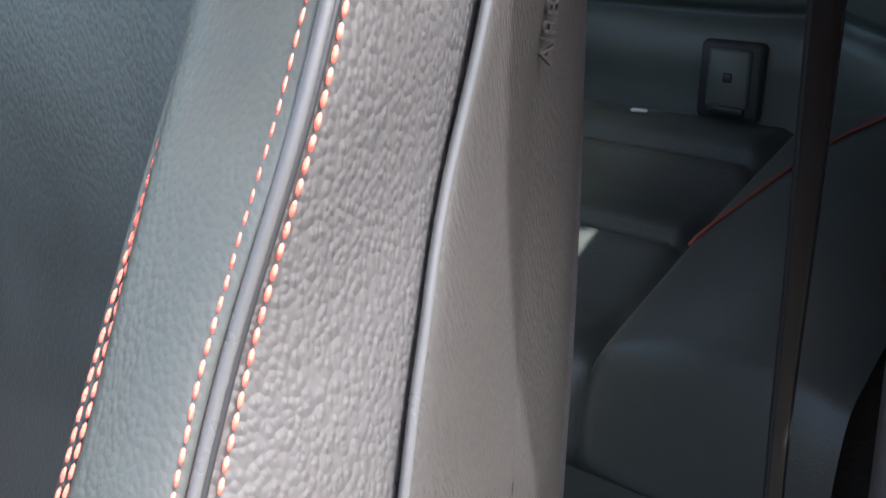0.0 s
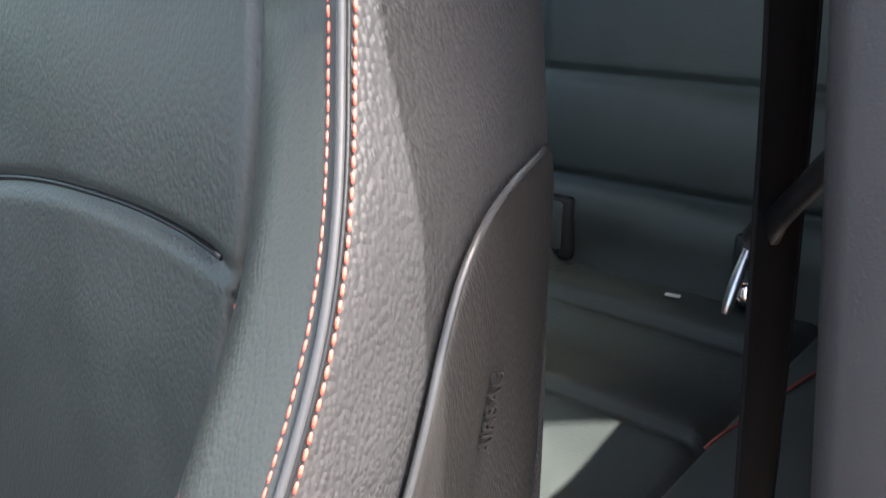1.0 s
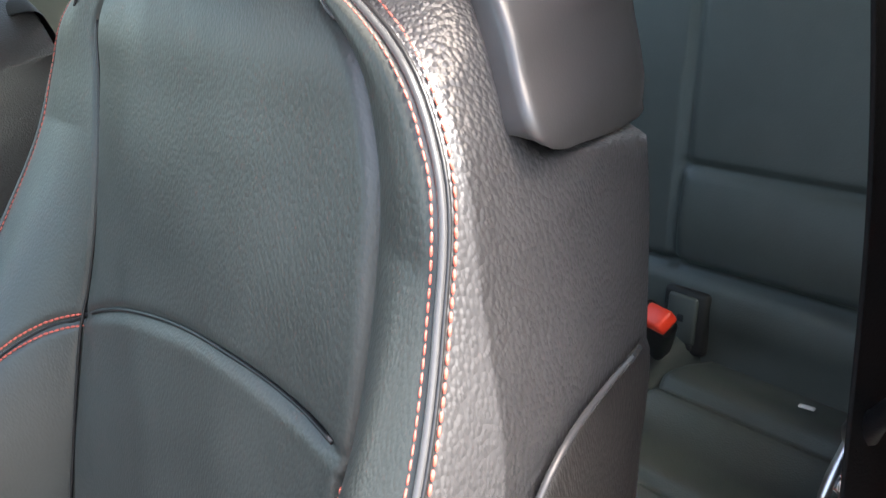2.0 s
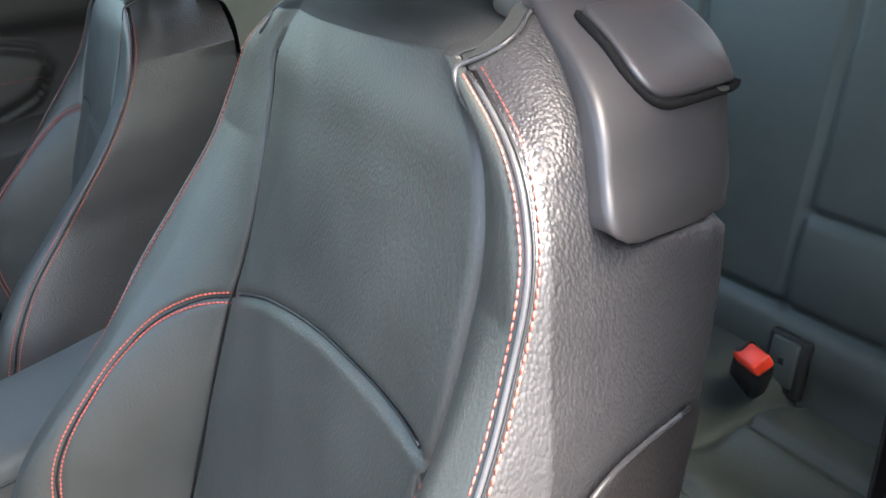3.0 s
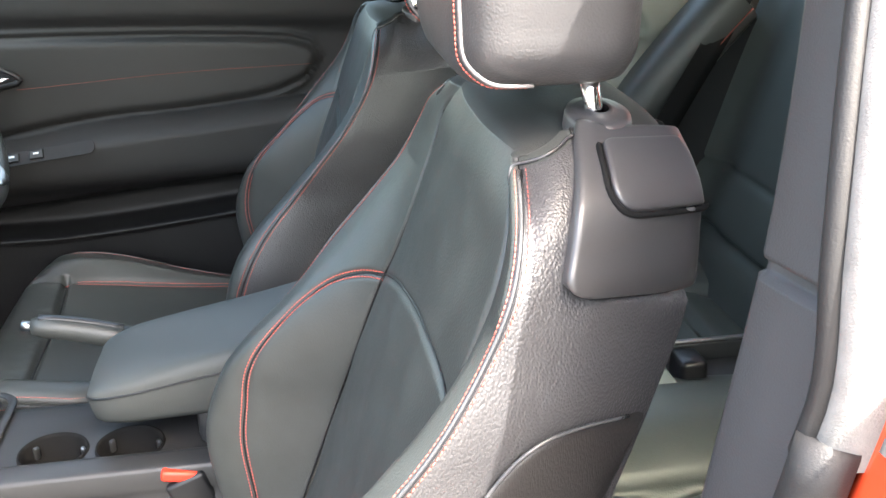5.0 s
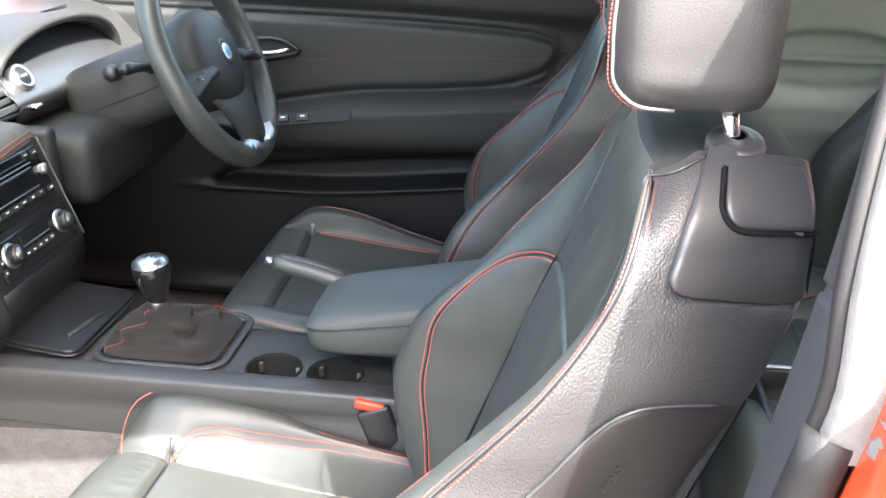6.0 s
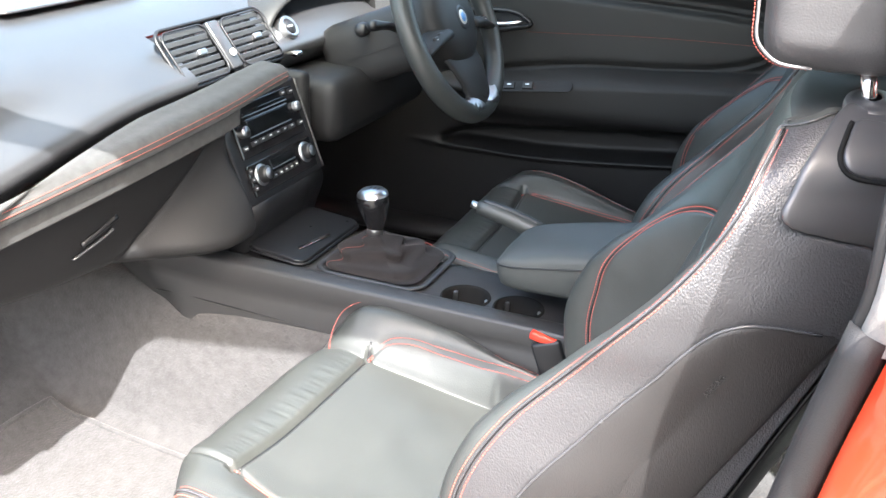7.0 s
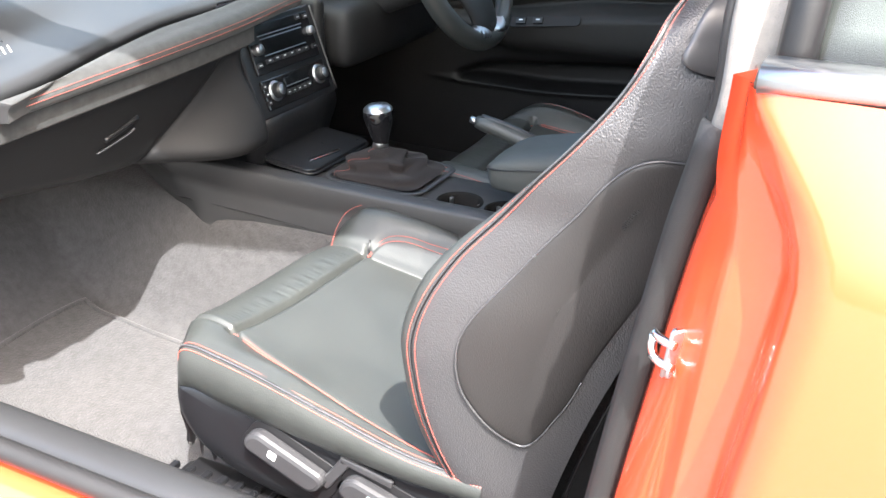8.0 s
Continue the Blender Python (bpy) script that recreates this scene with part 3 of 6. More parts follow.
# everything below the arm rest takes the shade-darkened plastic
grid("lower_panel", dP, M_SHADELOW, door_1, "black plastic lower panel with map pocket, darkened for the low light", mask=lowm, flip=True)
grid("insert", dP, M_DOORPAD, door_1, "padded leather door insert with a red seam", mask=ins, flip=True)
grid("outer_skin", np.array([[(x, 0.79, z) for z in (0.3, 0.6, 0.98)] for x in (-0.98, -0.3, 0.285)]), M_PAINT, door_1, "orange-red painted outer skin")
seam_z = curve([-0.42, -0.375, -0.074, 0.145], [0.817, 0.819, 0.837, 0.842])
line = [(x, door_y(x, float(seam_z(x))) - 0.001, float(seam_z(x))) for x in np.linspace(-0.36, 0.14, 50)]
stitches("seam", line, [(0, -1, 0)] * 50, door_1, width=0.0009, mat=M_BENCHSEAM)
tube("pull_bezel", [(x, 0.668, z) for x, z in smooth_path([(-0.50, 0.845), (-0.44, 0.858), (-0.37, 0.852), (-0.35, 0.838), (-0.39, 0.824), (-0.47, 0.822)], 30, True)], 0.005, M_BLACK, door_1, "black recess round the door release", closed=True)
slab("pull_recess", [(p[0], p[1]) for p in smooth_path([(-0.50, 0.845), (-0.44, 0.858), (-0.37, 0.852), (-0.35, 0.838), (-0.39, 0.824), (-0.47, 0.822)], 24, True)], 0.004, M_BLACK, door_1, place=Matrix(((1, 0, 0, 0), (0, 0, 1, 0.668), (0, 1, 0, 0), (0, 0, 0, 1))))
tube("release_lever", smooth_path([(-0.475, 0.662, 0.836), (-0.44, 0.652, 0.834), (-0.395, 0.650, 0.836), (-0.365, 0.655, 0.843)], 14), [0.004, 0.006, 0.007, 0.0075, 0.008, 0.008, 0.008, 0.008, 0.008, 0.0078, 0.0075, 0.007, 0.006, 0.004], M_CHROME, door_1, "bright chrome door release lever", flat=0.7)
sw_z = lambda x: 0.716 + 0.125 * (x + 0.32)
sw_lean = math.atan2(0.030, door_y(-0.32, sw_z(-0.32) + 0.015) - door_y(-0.32, sw_z(-0.32) - 0.015))
sw_turn = (Euler((0, radians(-7), 0)).to_matrix() @ Euler((sw_lean, 0, 0)).to_matrix()).to_4x4()
slab("switch_plate", rounded(0.165, 0.026, 0.011, 6), 0.003, M_SHADELOW, door_1, "black window switch panel", place=Matrix.Translation((-0.32, door_y(-0.32, sw_z(-0.32)) - 0.0012, sw_z(-0.32))) @ sw_turn, bevel=0.001)
for k in (-0.375, -0.335):
    at_ = Vector((k, door_y(k, sw_z(k)) - 0.003, sw_z(k) + 0.003))
    box("window_switch", (0.024, 0.016, 0.006), at_, M_BLACK, door_1, bevel=0.002, turn=sw_turn.to_3x3())
    box("switch_mark", (0.009, 0.003, 0.002), at_ + Vector((0, -0.002, 0.003)), M_SILVER, door_1, "pale switch symbol", bevel=0, turn=sw_turn.to_3x3())


# ---- front seats ----
# heights of the back's rows, with the middle's and the piped edge's depth and half width
B_Z = [0.44, 0.46, 0.50, 0.55, 0.60, 0.65, 0.70, 0.75, 0.80, 0.84, 0.88, 0.92, 0.96, 0.985, 1.008]
B_XC = [0.028, 0.036, 0.050, 0.068, 0.087, 0.105, 0.123, 0.139, 0.155, 0.169, 0.184, 0.199, 0.213, 0.221, 0.232]
B_WP = [0.200, 0.205, 0.212, 0.219, 0.223, 0.226, 0.224, 0.216, 0.211, 0.215, 0.211, 0.197, 0.182, 0.160, 0.112]
B_XP = [0.080, 0.068, 0.046, 0.027, 0.016, 0.013, 0.028, 0.057, 0.099, 0.131, 0.165, 0.194, 0.214, 0.222, 0.231]
B_VS = [0.150, 0.150, 0.150, 0.150, 0.150, 0.148, 0.145, 0.134, 0.123, 0.115, 0.105, 0.102, 0.104, 0.104, 0.085]
B_VO = [0.150, 0.150, 0.150, 0.150, 0.150, 0.149, 0.148, 0.147, 0.146, 0.147, 0.155, 0.156, 0.150, 0.136, 0.096]
b_xc, b_wp, b_xp, b_vs, b_vo = (curve(B_Z, v) for v in (B_XC, B_WP, B_XP, B_VS, B_VO))
b_rear = curve([0.38, 0.45, 0.57, 0.65, 0.75, 0.86, 0.92, 0.98, 1.02], [0.138, 0.154, 0.188, 0.217, 0.256, 0.303, 0.328, 0.332, 0.329])
b_wr = curve([0.38, 0.45, 0.65, 0.71, 0.78, 0.82, 0.86, 0.90, 0.93, 0.98, 1.0, 1.02], [0.178, 0.180, 0.182, 0.180, 0.174, 0.168, 0.161, 0.151, 0.1435, 0.142, 0.122, 0.090])
ARCH = smooth_path([(0.115, 0.839), (0.138, 0.834), (0.156, 0.822), (0.167, 0.800), (0.172, 0.772), (0.175, 0.745), (0.177, 0.715), (0.177, 0.68), (0.175, 0.63), (0.170, 0.56), (0.166, 0.50), (0.162, 0.45)], 60)
ARCH_OUT = smooth_path([(0.150, 0.857), (0.163, 0.852), (0.173, 0.843), (0.179, 0.826), (0.183, 0.80), (0.186, 0.76), (0.187, 0.72), (0.186, 0.68), (0.182, 0.63), (0.174, 0.56), (0.168, 0.50), (0.162, 0.45)], 60)
AIR = smooth_path([(0.298, 0.859), (0.276, 0.866), (0.250, 0.871), (0.230, 0.871), (0.214, 0.865), (0.200, 0.853), (0.187, 0.837), (0.172, 0.815), (0.151, 0.789), (0.137, 0.771), (0.116, 0.742), (0.098, 0.719), (0.080, 0.693), (0.067, 0.666), (0.064, 0.638), (0.071, 0.603), (0.084, 0.582), (0.100, 0.563), (0.128, 0.543), (0.164, 0.588), (0.194, 0.658), (0.222, 0.715), (0.256, 0.778), (0.288, 0.840)], 110, True)


def seam_gap(d, depth, width):
    return depth * np.exp(-((d / width) ** 2))


def arch_distance(a, z, line):
    k = np.arange(len(line))
    fine = np.stack([np.interp(np.linspace(0, k[-1], 360), k, line[:, c]) for c in (0, 1)], 1)
    out = np.full(a.shape, 9.0)
    for p in fine:
        out = np.minimum(out, (a - p[0]) ** 2 + (z - p[1]) ** 2)
    return np.sqrt(out)


def back_front(a, z, out=0.0):
    """Depth of the back's front surface, a from the middle (0 to the half width); out is 1 on the door side."""
    a, z = np.broadcast_arrays(np.asarray(a, float), np.asarray(z, float))
    xc, wp, xp, vs = b_xc(z), b_wp(z), b_xp(z), b_vs(z) * (1 - out) + b_vo(z) * out
    crest = np.minimum(xp - (0.019 - 0.017 * np.clip((z - 0.72) / 0.12, 0, 1)) + 0.001 * np.clip((z - 0.93) / 0.078, 0, 1), xc - 0.004)
    u = np.clip((a - vs) / (wp - vs), 0, 1)
    rise = np.sin(np.clip(u / 0.66, 0, 1) * np.pi / 2) ** 1.25
    x = xc + (crest - xc) * rise
    e = np.clip((u - 0.76) / 0.24, 0, 1)
    x = x + (xp - crest) * (1 - np.sqrt(np.maximum(0, 1 - e**2.4)))
    # cushions swell between the seams
    inner = np.clip(1 - (a / vs) ** 2, 0, 1)
    x = x - 0.007 * inner
    return x


def side_bulge(r, z):
    """The side swells a little behind the piped edge and then draws in towards the rear."""
    q = np.clip((r - 0.25) / 0.75, 0, 1)
    e = np.clip(r / 0.35, 0, 1)
    flat = 0.008 * e * e * (3 - 2 * e)
    return 0.007 * (1 - 0.95 * np.clip((z - 0.78) / 0.08, 0, 1)) * np.sin(np.pi * np.clip(r * 1.6, 0, 1)) - flat - (b_wp(z) - 0.008 - b_wr(z)) * q**1.5


CAP_Z = [0.943, 0.950, 0.956, 0.962, 0.970, 0.980, 0.990, 1.000, 1.010]
lead_v = curve([0.90, 0.92, 0.935, 0.95, 0.962, 0.970, 0.980, 0.990, 1.000, 1.010], [0.207, 0.1995, 0.1945, 0.1895, 0.185, 0.181, 0.1765, 0.170, 0.157, 0.133])
cap_x = curve(CAP_Z, [0.258, 0.247, 0.242, 0.2415, 0.244, 0.2465, 0.249, 0.253, 0.259])


def side_point(s, z, r, out=0.0):
    """A point of the seat back's side: r from the piped edge (0) to the rear (1)."""
    wp, xp, xr = b_wp(z), b_xp(z), b_rear(z)
    w = wp + side_bulge(r, z) - 0.003 * np.clip((z - 0.93) / 0.03, 0, 1) * np.clip(r / 0.3, 0, 1) + out
    # the shoulder swells out to meet the cap
    zc = np.clip(z, 0.905, 1.008)
    g = np.sin(np.clip((xr - xp) * r / np.maximum(0.012, cap_x(np.maximum(zc, 0.956)) - xp), 0, 1) * np.pi / 2)
    w = w + g * np.maximum(0, lead_v(zc) - wp) * np.clip((z - 0.905) / 0.05, 0, 1)
    return xp + (xr - xp) * r, s * w, z


def build_seat(place, s, label, near, back_drop=0.0, ahead=0.0):
    """A sports seat; s is the side of the door (-1 left). Its own coordinates: middle of the seat at y 0."""
    dxs, yc, dzs = place
    seat = thing("car_seat", (0.0 + dxs, yc, 0.30 + dzs), label, "car seat", "front sports seats")

    def W(P):
        return np.asarray(P, float) + np.array([dxs, yc + s * 0.035, dzs + back_drop])

    def WC(P):
        return np.asarray(P, float) + np.array([dxs - ahead, yc, dzs])

    # back: front surface with sunk seams
    nz, nu = (330, 250) if near else (150, 170)
    z = np.linspace(0.44, 1.008, nz)
    k = np.linspace(-1, 1, nu)
    u = np.sign(k) * (1 - (1 - np.abs(k)) ** 1.25)
    Z, U = np.meshgrid(z, u, indexing="ij")
    A = np.abs(U) * b_wp(Z)
    OUT = (np.sign(U) == s) * 1.0
    VS = b_vs(Z) * (1 - OUT) + b_vo(Z) * OUT
    X = back_front(A, Z, OUT)
    d_v = np.abs(A - VS)
    zc = 0.8775 - (1.03 + 0.9 * (A > 0.075) * OUT) * (A * (1 - 2 * OUT) + 0.075) ** 2
    d_c = np.abs(Z - zc)
    soft = np.clip((VS + 0.002 - A) / 0.02, 0, 1)
    d_a = np.where(A > VS - 0.004, np.where(OUT > 0, arch_distance(A, Z, ARCH_OUT), arch_distance(A, Z, ARCH)), 1)
    fade = np.clip((1.0 - Z) / 0.03, 0, 1)
    X = X + fade * seam_gap(d_v, 0.0060, 0.0028) + soft * seam_gap(d_c, 0.0030, 0.0030) + seam_gap(d_a, 0.0042, 0.0032)
    X = X - soft * 0.0022 * np.sin(np.pi * np.clip((zc - Z) / 0.20, 0, 1)) ** 1.6
    wr = np.array([[noise.noise((4 * a, 6 * b, 1.3)) for a, b in zip(ra, rb)] for ra, rb in zip(A * np.sign(U) * 4, Z * 3)])
    X = X + 0.0018 * wr
    AB, XB = A, X
    front_rows = np.stack([X, A * np.sign(U), Z], -1)
    roll = [(0.228, 1.008, 0.112), (0.2345, 1.0138, 0.117), (0.245, 1.0160, 0.119), (0.265, 1.0172, 0.117), (0.288, 1.0195, 0.117), (0.310, 1.0235, 0.119), (0.328, 1.020, 0.123), (0.337, 1.003, 0.116), (0.340, 0.95, 0.120)]
    rr = smooth_path(roll, 46)
    top = np.array([[(x + f * max(0.0, 1 - i / 16) ** 2 + 0.004 * v * v * min(1, i / 8), v * w, zz - abs(v) ** 3 * (0.005 * min(1, max(0, x - 0.229) / 0.008) + 0.020 * min(1, max(0, x - 0.257) / 0.02))) for v, f in zip(u, X[-1] - 0.228)] for i, (x, zz, w) in enumerate(rr)])
    P = W(np.concatenate([front_rows, top[1:]]))
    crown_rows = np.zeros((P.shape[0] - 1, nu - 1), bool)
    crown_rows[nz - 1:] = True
    A, Z, U, VS, OUT, zc = (np.concatenate([q, np.repeat(q[-1:], 45, 0)]) for q in (A, Z, U, VS, OUT, zc))
    mid = lambda Q: (Q[:-1, :-1] + Q[1:, 1:]) / 2
    Am, Zm = mid(A), mid(Z)
    centre = Am < mid(VS)
    low = Zm < mid(zc)
    za = np.interp(Am, ARCH[:, 0][:40], ARCH[:, 1][:40])
    below = (Zm < np.where(Am < ARCH[:, 0].max(), za, 0)) | ((Am < np.interp(-Zm, -ARCH[:, 1], ARCH[:, 0])) & (Zm < 0.69))
    left = mid(U) < 0
    grid("back_panel", P, M_LEATHER, seat, mask=centre & ~low & ~crown_rows)
    grid("lumbar_panel", P, M_LEATHER, seat, mask=centre & low)
    for sg, pick in ((-1, left), (1, ~left)):
        grid("side_bolster", P, M_LEATHER, seat, mask=~centre & ~below & pick & ~crown_rows)
        grid("bolster_pad", P, M_LEATHER, seat, mask=~centre & below & pick)

    grid("shoulder_roll", P, M_CROWN, seat, "black leather shoulder of the seat back, dulled for headrest shade", mask=crown_rows)

    # piped edges, sides and their stitching
    pz = np.linspace(0.45, 1.0035, 110)
    for sg in (-1, 1):
        edge = np.stack([b_xp(pz) - 0.001, sg * (b_wp(pz) + 0.001), pz], -1)
        tube("piping", W(edge), 0.0013, M_PIPE, seat, "satin piping along the edge", seg=8)
        tube("piping_lip", W(edge + np.array([0.0016, sg * 0.0009, 0.0004])), 0.0008, M_BLACK, seat, seg=6)
        steps = np.linspace(0, 0.02, 120)
        prof_a = b_wp(pz)[:, None] - steps[None, :]
        prof_x = back_front(prof_a, pz[:, None], float(sg == s))
        arc = np.cumsum(np.hypot(np.diff(prof_x, axis=1, prepend=prof_x[:, :1]), np.diff(prof_a, axis=1, prepend=prof_a[:, :1])), axis=1)
        at_k = (arc > 0.0042 * np.interp(pz, [0.80, 0.89], [1.0, 0.72])[:, None]).argmax(axis=1)
        pick_row = np.arange(110)
        inner_a = prof_a[pick_row, at_k]
        slope_x = prof_x[pick_row, at_k] - prof_x[pick_row, np.maximum(at_k - 2, 0)]
        slope_a = prof_a[pick_row, at_k] - prof_a[pick_row, np.maximum(at_k - 2, 0)]
        nrm = np.stack([slope_a, -sg * slope_x, 0 * slope_x], -1)
        nrm /= np.linalg.norm(nrm, axis=1)[:, None] + 1e-9
        inner = np.stack([prof_x[pick_row, at_k], sg * inner_a, pz], -1) + 0.0004 * nrm
        stitches("front_stitching", W(inner), nrm, seat)
        ro = 0.0050 * np.interp(pz, [0.80, 0.89, 0.97, 1.0], [1.0, 0.72, 0.72, 0.55]) / (b_rear(pz) - b_xp(pz))
        outer = np.stack(side_point(sg, pz, ro, 0.0008), -1)
        up = 0.05 * ro * np.clip((pz - 0.975) / 0.033, 0, 1) ** 2
        outer[:, 1] -= sg * 1.6 * up
        outer[:, 2] += up + 0.0012 * np.clip((pz - 0.965) / 0.02, 0, 1)
        stitches("side_stitching", W(outer), np.tile((-0.15, sg * 1.0, 0.0), (110, 1)), seat)
        zs, rs = np.r_[np.linspace(0.40, 0.93, 76), np.linspace(0.934, 1.0085, 40)], np.r_[np.linspace(0, 0.12, 8), np.linspace(0.16, 1, 26)]
        ZZ, RR = np.meshgrid(zs, rs, indexing="ij")
        sx, sy, sz = side_point(sg, np.maximum(ZZ, 0.44), RR)
        back = np.clip((ZZ - 0.955) / 0.055, 0, 1) * 0.05 * RR * (sg != s)
        lift = np.minimum(0.05 * RR * np.clip((ZZ - 0.975) / 0.033, 0, 1) ** 2, 0.0135)
        side = np.stack([sx, sy - sg * back, ZZ + lift], -1)
        side[..., 1] -= sg * 1.6 * lift
        side[..., 1] += sg * (0.0022 * np.sin(ZZ * 40 + RR * 5) * RR * (1 - RR))
        if sg == s:
            under = np.clip((side[..., 2] - 0.946 + 0.24 * (side[..., 0] - 0.25)) / 0.008, 0, 1) * np.clip((side[..., 0] - 0.004 - np.interp(side[..., 2], [0.95, 0.96, 0.98, 1.0, 1.01], [0.246, 0.2415, 0.2465, 0.253, 0.259])) / 0.005, 0, 1)
            side[..., 1] -= sg * under * (0.014 + 0.35 * np.maximum(0, side[..., 0] - 0.255))
            side[..., 2] -= under * np.clip((side[..., 2] - 0.98) / 0.03, 0, 1) * np.clip((side[..., 0] - 0.262) / 0.02, 0, 1) * 0.014
        seam_r = np.linspace(0.0, 0.42, 22)
        seam_z = np.full(22, 1.0055)
        above = mid(ZZ) > np.interp(mid(RR), [0, 0.42, 0.45, 1], [1.0055, 1.0055, 1.02, 1.02])
        grid("side_panel", W(side), M_GRAIN, seat, "coarse grained leather side of the seat back", mask=~above, flip=sg > 0)
        grid("shoulder_gusset", W(side), M_LEATHER, seat, "smooth leather gusset over the shoulder", mask=above, flip=sg > 0)
        over = np.array([[np.interp(zq, zs, [np.interp(rq, rs, side[i, :, c]) for i in range(len(zs))]) for c in range(3)] for rq, zq in zip(seam_r, seam_z)]) + np.array([0, sg * 0.0006, 0.0008])
        za_ = np.array([0.992, 0.9965, 1.001, 1.004])
        aa_ = b_wp(za_) - np.array([0.018, 0.0145, 0.009, 0.004])
        lead = np.stack([back_front(aa_, za_, float(sg == s)) - 0.0006, sg * aa_, za_], -1)
        tube("shoulder_seam", W(smooth_path([tuple(p) for p in np.concatenate([lead, over[2:]])], 40)), [0.0004, 0.0008] + [0.0012] * 38, M_PIPE, seat, seg=6)
        line = ARCH_OUT if sg == s else ARCH
        nr = np.stack([np.full(60, -0.9), np.full(60, -sg * 0.35), np.full(60, 0.1)], -1)
        for off in (-0.0029, 0.0029):
            t = np.gradient(line, axis=0)
            t /= np.linalg.norm(t, axis=1)[:, None]
            steep = (back_front(line[:, 0] + 0.002, line[:, 1], float(sg == s)) - back_front(line[:, 0] - 0.002, line[:, 1], float(sg == s))) / 0.004
            q = line + off * np.stack([-t[:, 1] / np.sqrt(1 + steep**2), t[:, 0]], 1)
            gi = np.interp(q[:, 1], z, np.arange(nz)).round().astype(int)
            gx = np.array([np.interp(sg * a0, (AB * np.sign(u)[None, :])[g], XB[g]) for a0, g in zip(q[:, 0], gi)])
            gx = np.convolve(np.pad(gx, 2, mode="edge"), np.ones(5) / 5, "valid")
            row = np.stack([gx - 0.0006, sg * q[:, 0], q[:, 1]], -1)
            stitches("arch_stitching", W(row), nr, seat, width=0.0014)
        sunk = np.array([np.interp(sg * a0, (AB * np.sign(u)[None, :])[g], XB[g]) for a0, g in zip(line[:, 0], np.interp(line[:, 1], z, np.arange(nz)).round().astype(int))])
        tube("arch_seam", W(np.stack([sunk - 0.0004, sg * line[:, 0], line[:, 1]], -1)), 0.0009, M_BLACK, seat, "sewn fold, its shade drawn as a dark line", seg=6)
        if sg != s:
            zv = np.linspace(0.46, 0.985, 90)
            av = b_vs(zv)
            af = np.linspace(-0.142, 0.132, 70) * -s
            far = (np.sign(af) == s) * 1.0
            zf = 0.8775 - (1.03 + 0.9 * (np.abs(af) > 0.075) * far) * (np.abs(af) * (1 - 2 * far) + 0.075) ** 2
            xf_ = np.array([np.interp(q, (AB * np.sign(u)[None, :])[g], XB[g]) for q, g in zip(af, np.interp(zf, z, np.arange(nz)).round().astype(int))])
            tube("lumbar_seam", W(np.stack([np.convolve(np.pad(xf_, 3, mode="edge"), np.ones(7) / 7, "valid") - 0.0004, af, zf + 0.0006], -1)), 0.0011, M_BLACK, seat, "sewn fold, its shade drawn as a dark line", seg=6)
            tube("panel_seam", W(np.stack([back_front(av, zv) - 0.0012 + 0.0020 * np.clip((zv - 0.835) / 0.02, 0, 1), sg * av, zv], -1)), 0.0010, M_BLACK, seat, "sewn fold, its shade drawn as a dark line", seg=6)

    # moulded side cover of the airbag, on the door side
    def on_side(p, out):
        zz = np.maximum(p[:, 1], 0.45)
        r = (p[:, 0] - b_xp(zz)) / (b_rear(zz) - b_xp(zz))
        w = b_wp(zz) + side_bulge(r, zz)
        return np.stack([p[:, 0], s * (w + out), p[:, 1]], -1)

    c = np.array([0.160, 0.715])
    rings = []
    for f, o in ((1.0, 0.0015), (0.985, 0.0035), (0.96, 0.0042), (0.9, 0.005), (0.75, 0.006), (0.55, 0.007), (0.35, 0.0075), (0.15, 0.0078), (0.01, 0.0078)):
        q = c + (AIR - c) * f
        ring = on_side(q, o)
        rings.append(np.concatenate([ring, ring[:1]]))
    air = grid("airbag_cover", W(np.array(rings)), M_AIRBAG, seat, "fine-grained dark vinyl airbag cover", flip=s < 0)
    tube("cover_edge", W(on_side(AIR[2:78], 0.0030)), 0.0013, M_PIPE, air, "raised glossy edge of the airbag cover", seg=8)
    # raised lettering
    fc = bpy.data.curves.new("lettering", "FONT")
    fc.body, fc.size, fc.extrude, fc.align_x, fc.align_y = "AIRBAG", 0.0072, 0.0005, "CENTER", "CENTER"
    fo = bpy.data.objects.new("lettering", fc)
    scene.collection.objects.link(fo)
    bpy.context.view_layer.update()
    me = bpy.data.meshes.new_from_object(fo.evaluated_get(bpy.context.evaluated_depsgraph_get()))
    bpy.data.objects.remove(fo)
    at = on_side(np.array([(0.216, 0.8155)]), 0.0086)[0]
    run = Vector((0.48, 0.0, 0.88)).normalized()
    face = Vector((0.0, s, 0.0))
    upw = face.cross(run)
    me.transform(Matrix.Translation(W(at)) @ Matrix((run, upw, face)).transposed().to_4x4())
    link("lettering", me, M_AIRBAG, air, "raised letters on the airbag cover", False)

    # shoulder cap with the tilt lever on the door side
    sec = smooth_path([(0.178, 0.9500, 0.267), (0.1850, 0.9525, 0.2500), (0.1875, 0.956, 0.242), (0.186, 0.962, 0.2415), (0.181, 0.970, 0.244), (0.177, 0.980, 0.2465), (0.171, 0.990, 0.249), (0.158, 1.000, 0.253), (0.134, 1.010, 0.259), (0.106, 1.020, 0.265), (0.080, 1.026, 0.272), (0.060, 1.029, 0.280)], 44)
    cap_sec, xf = sec[:, :2], sec[:, 2]
    tt = np.r_[0, 0.008, 0.018, np.linspace(0.035, 0.87, 46), 0.885, 0.892]
    n = np.gradient(cap_sec, axis=0)
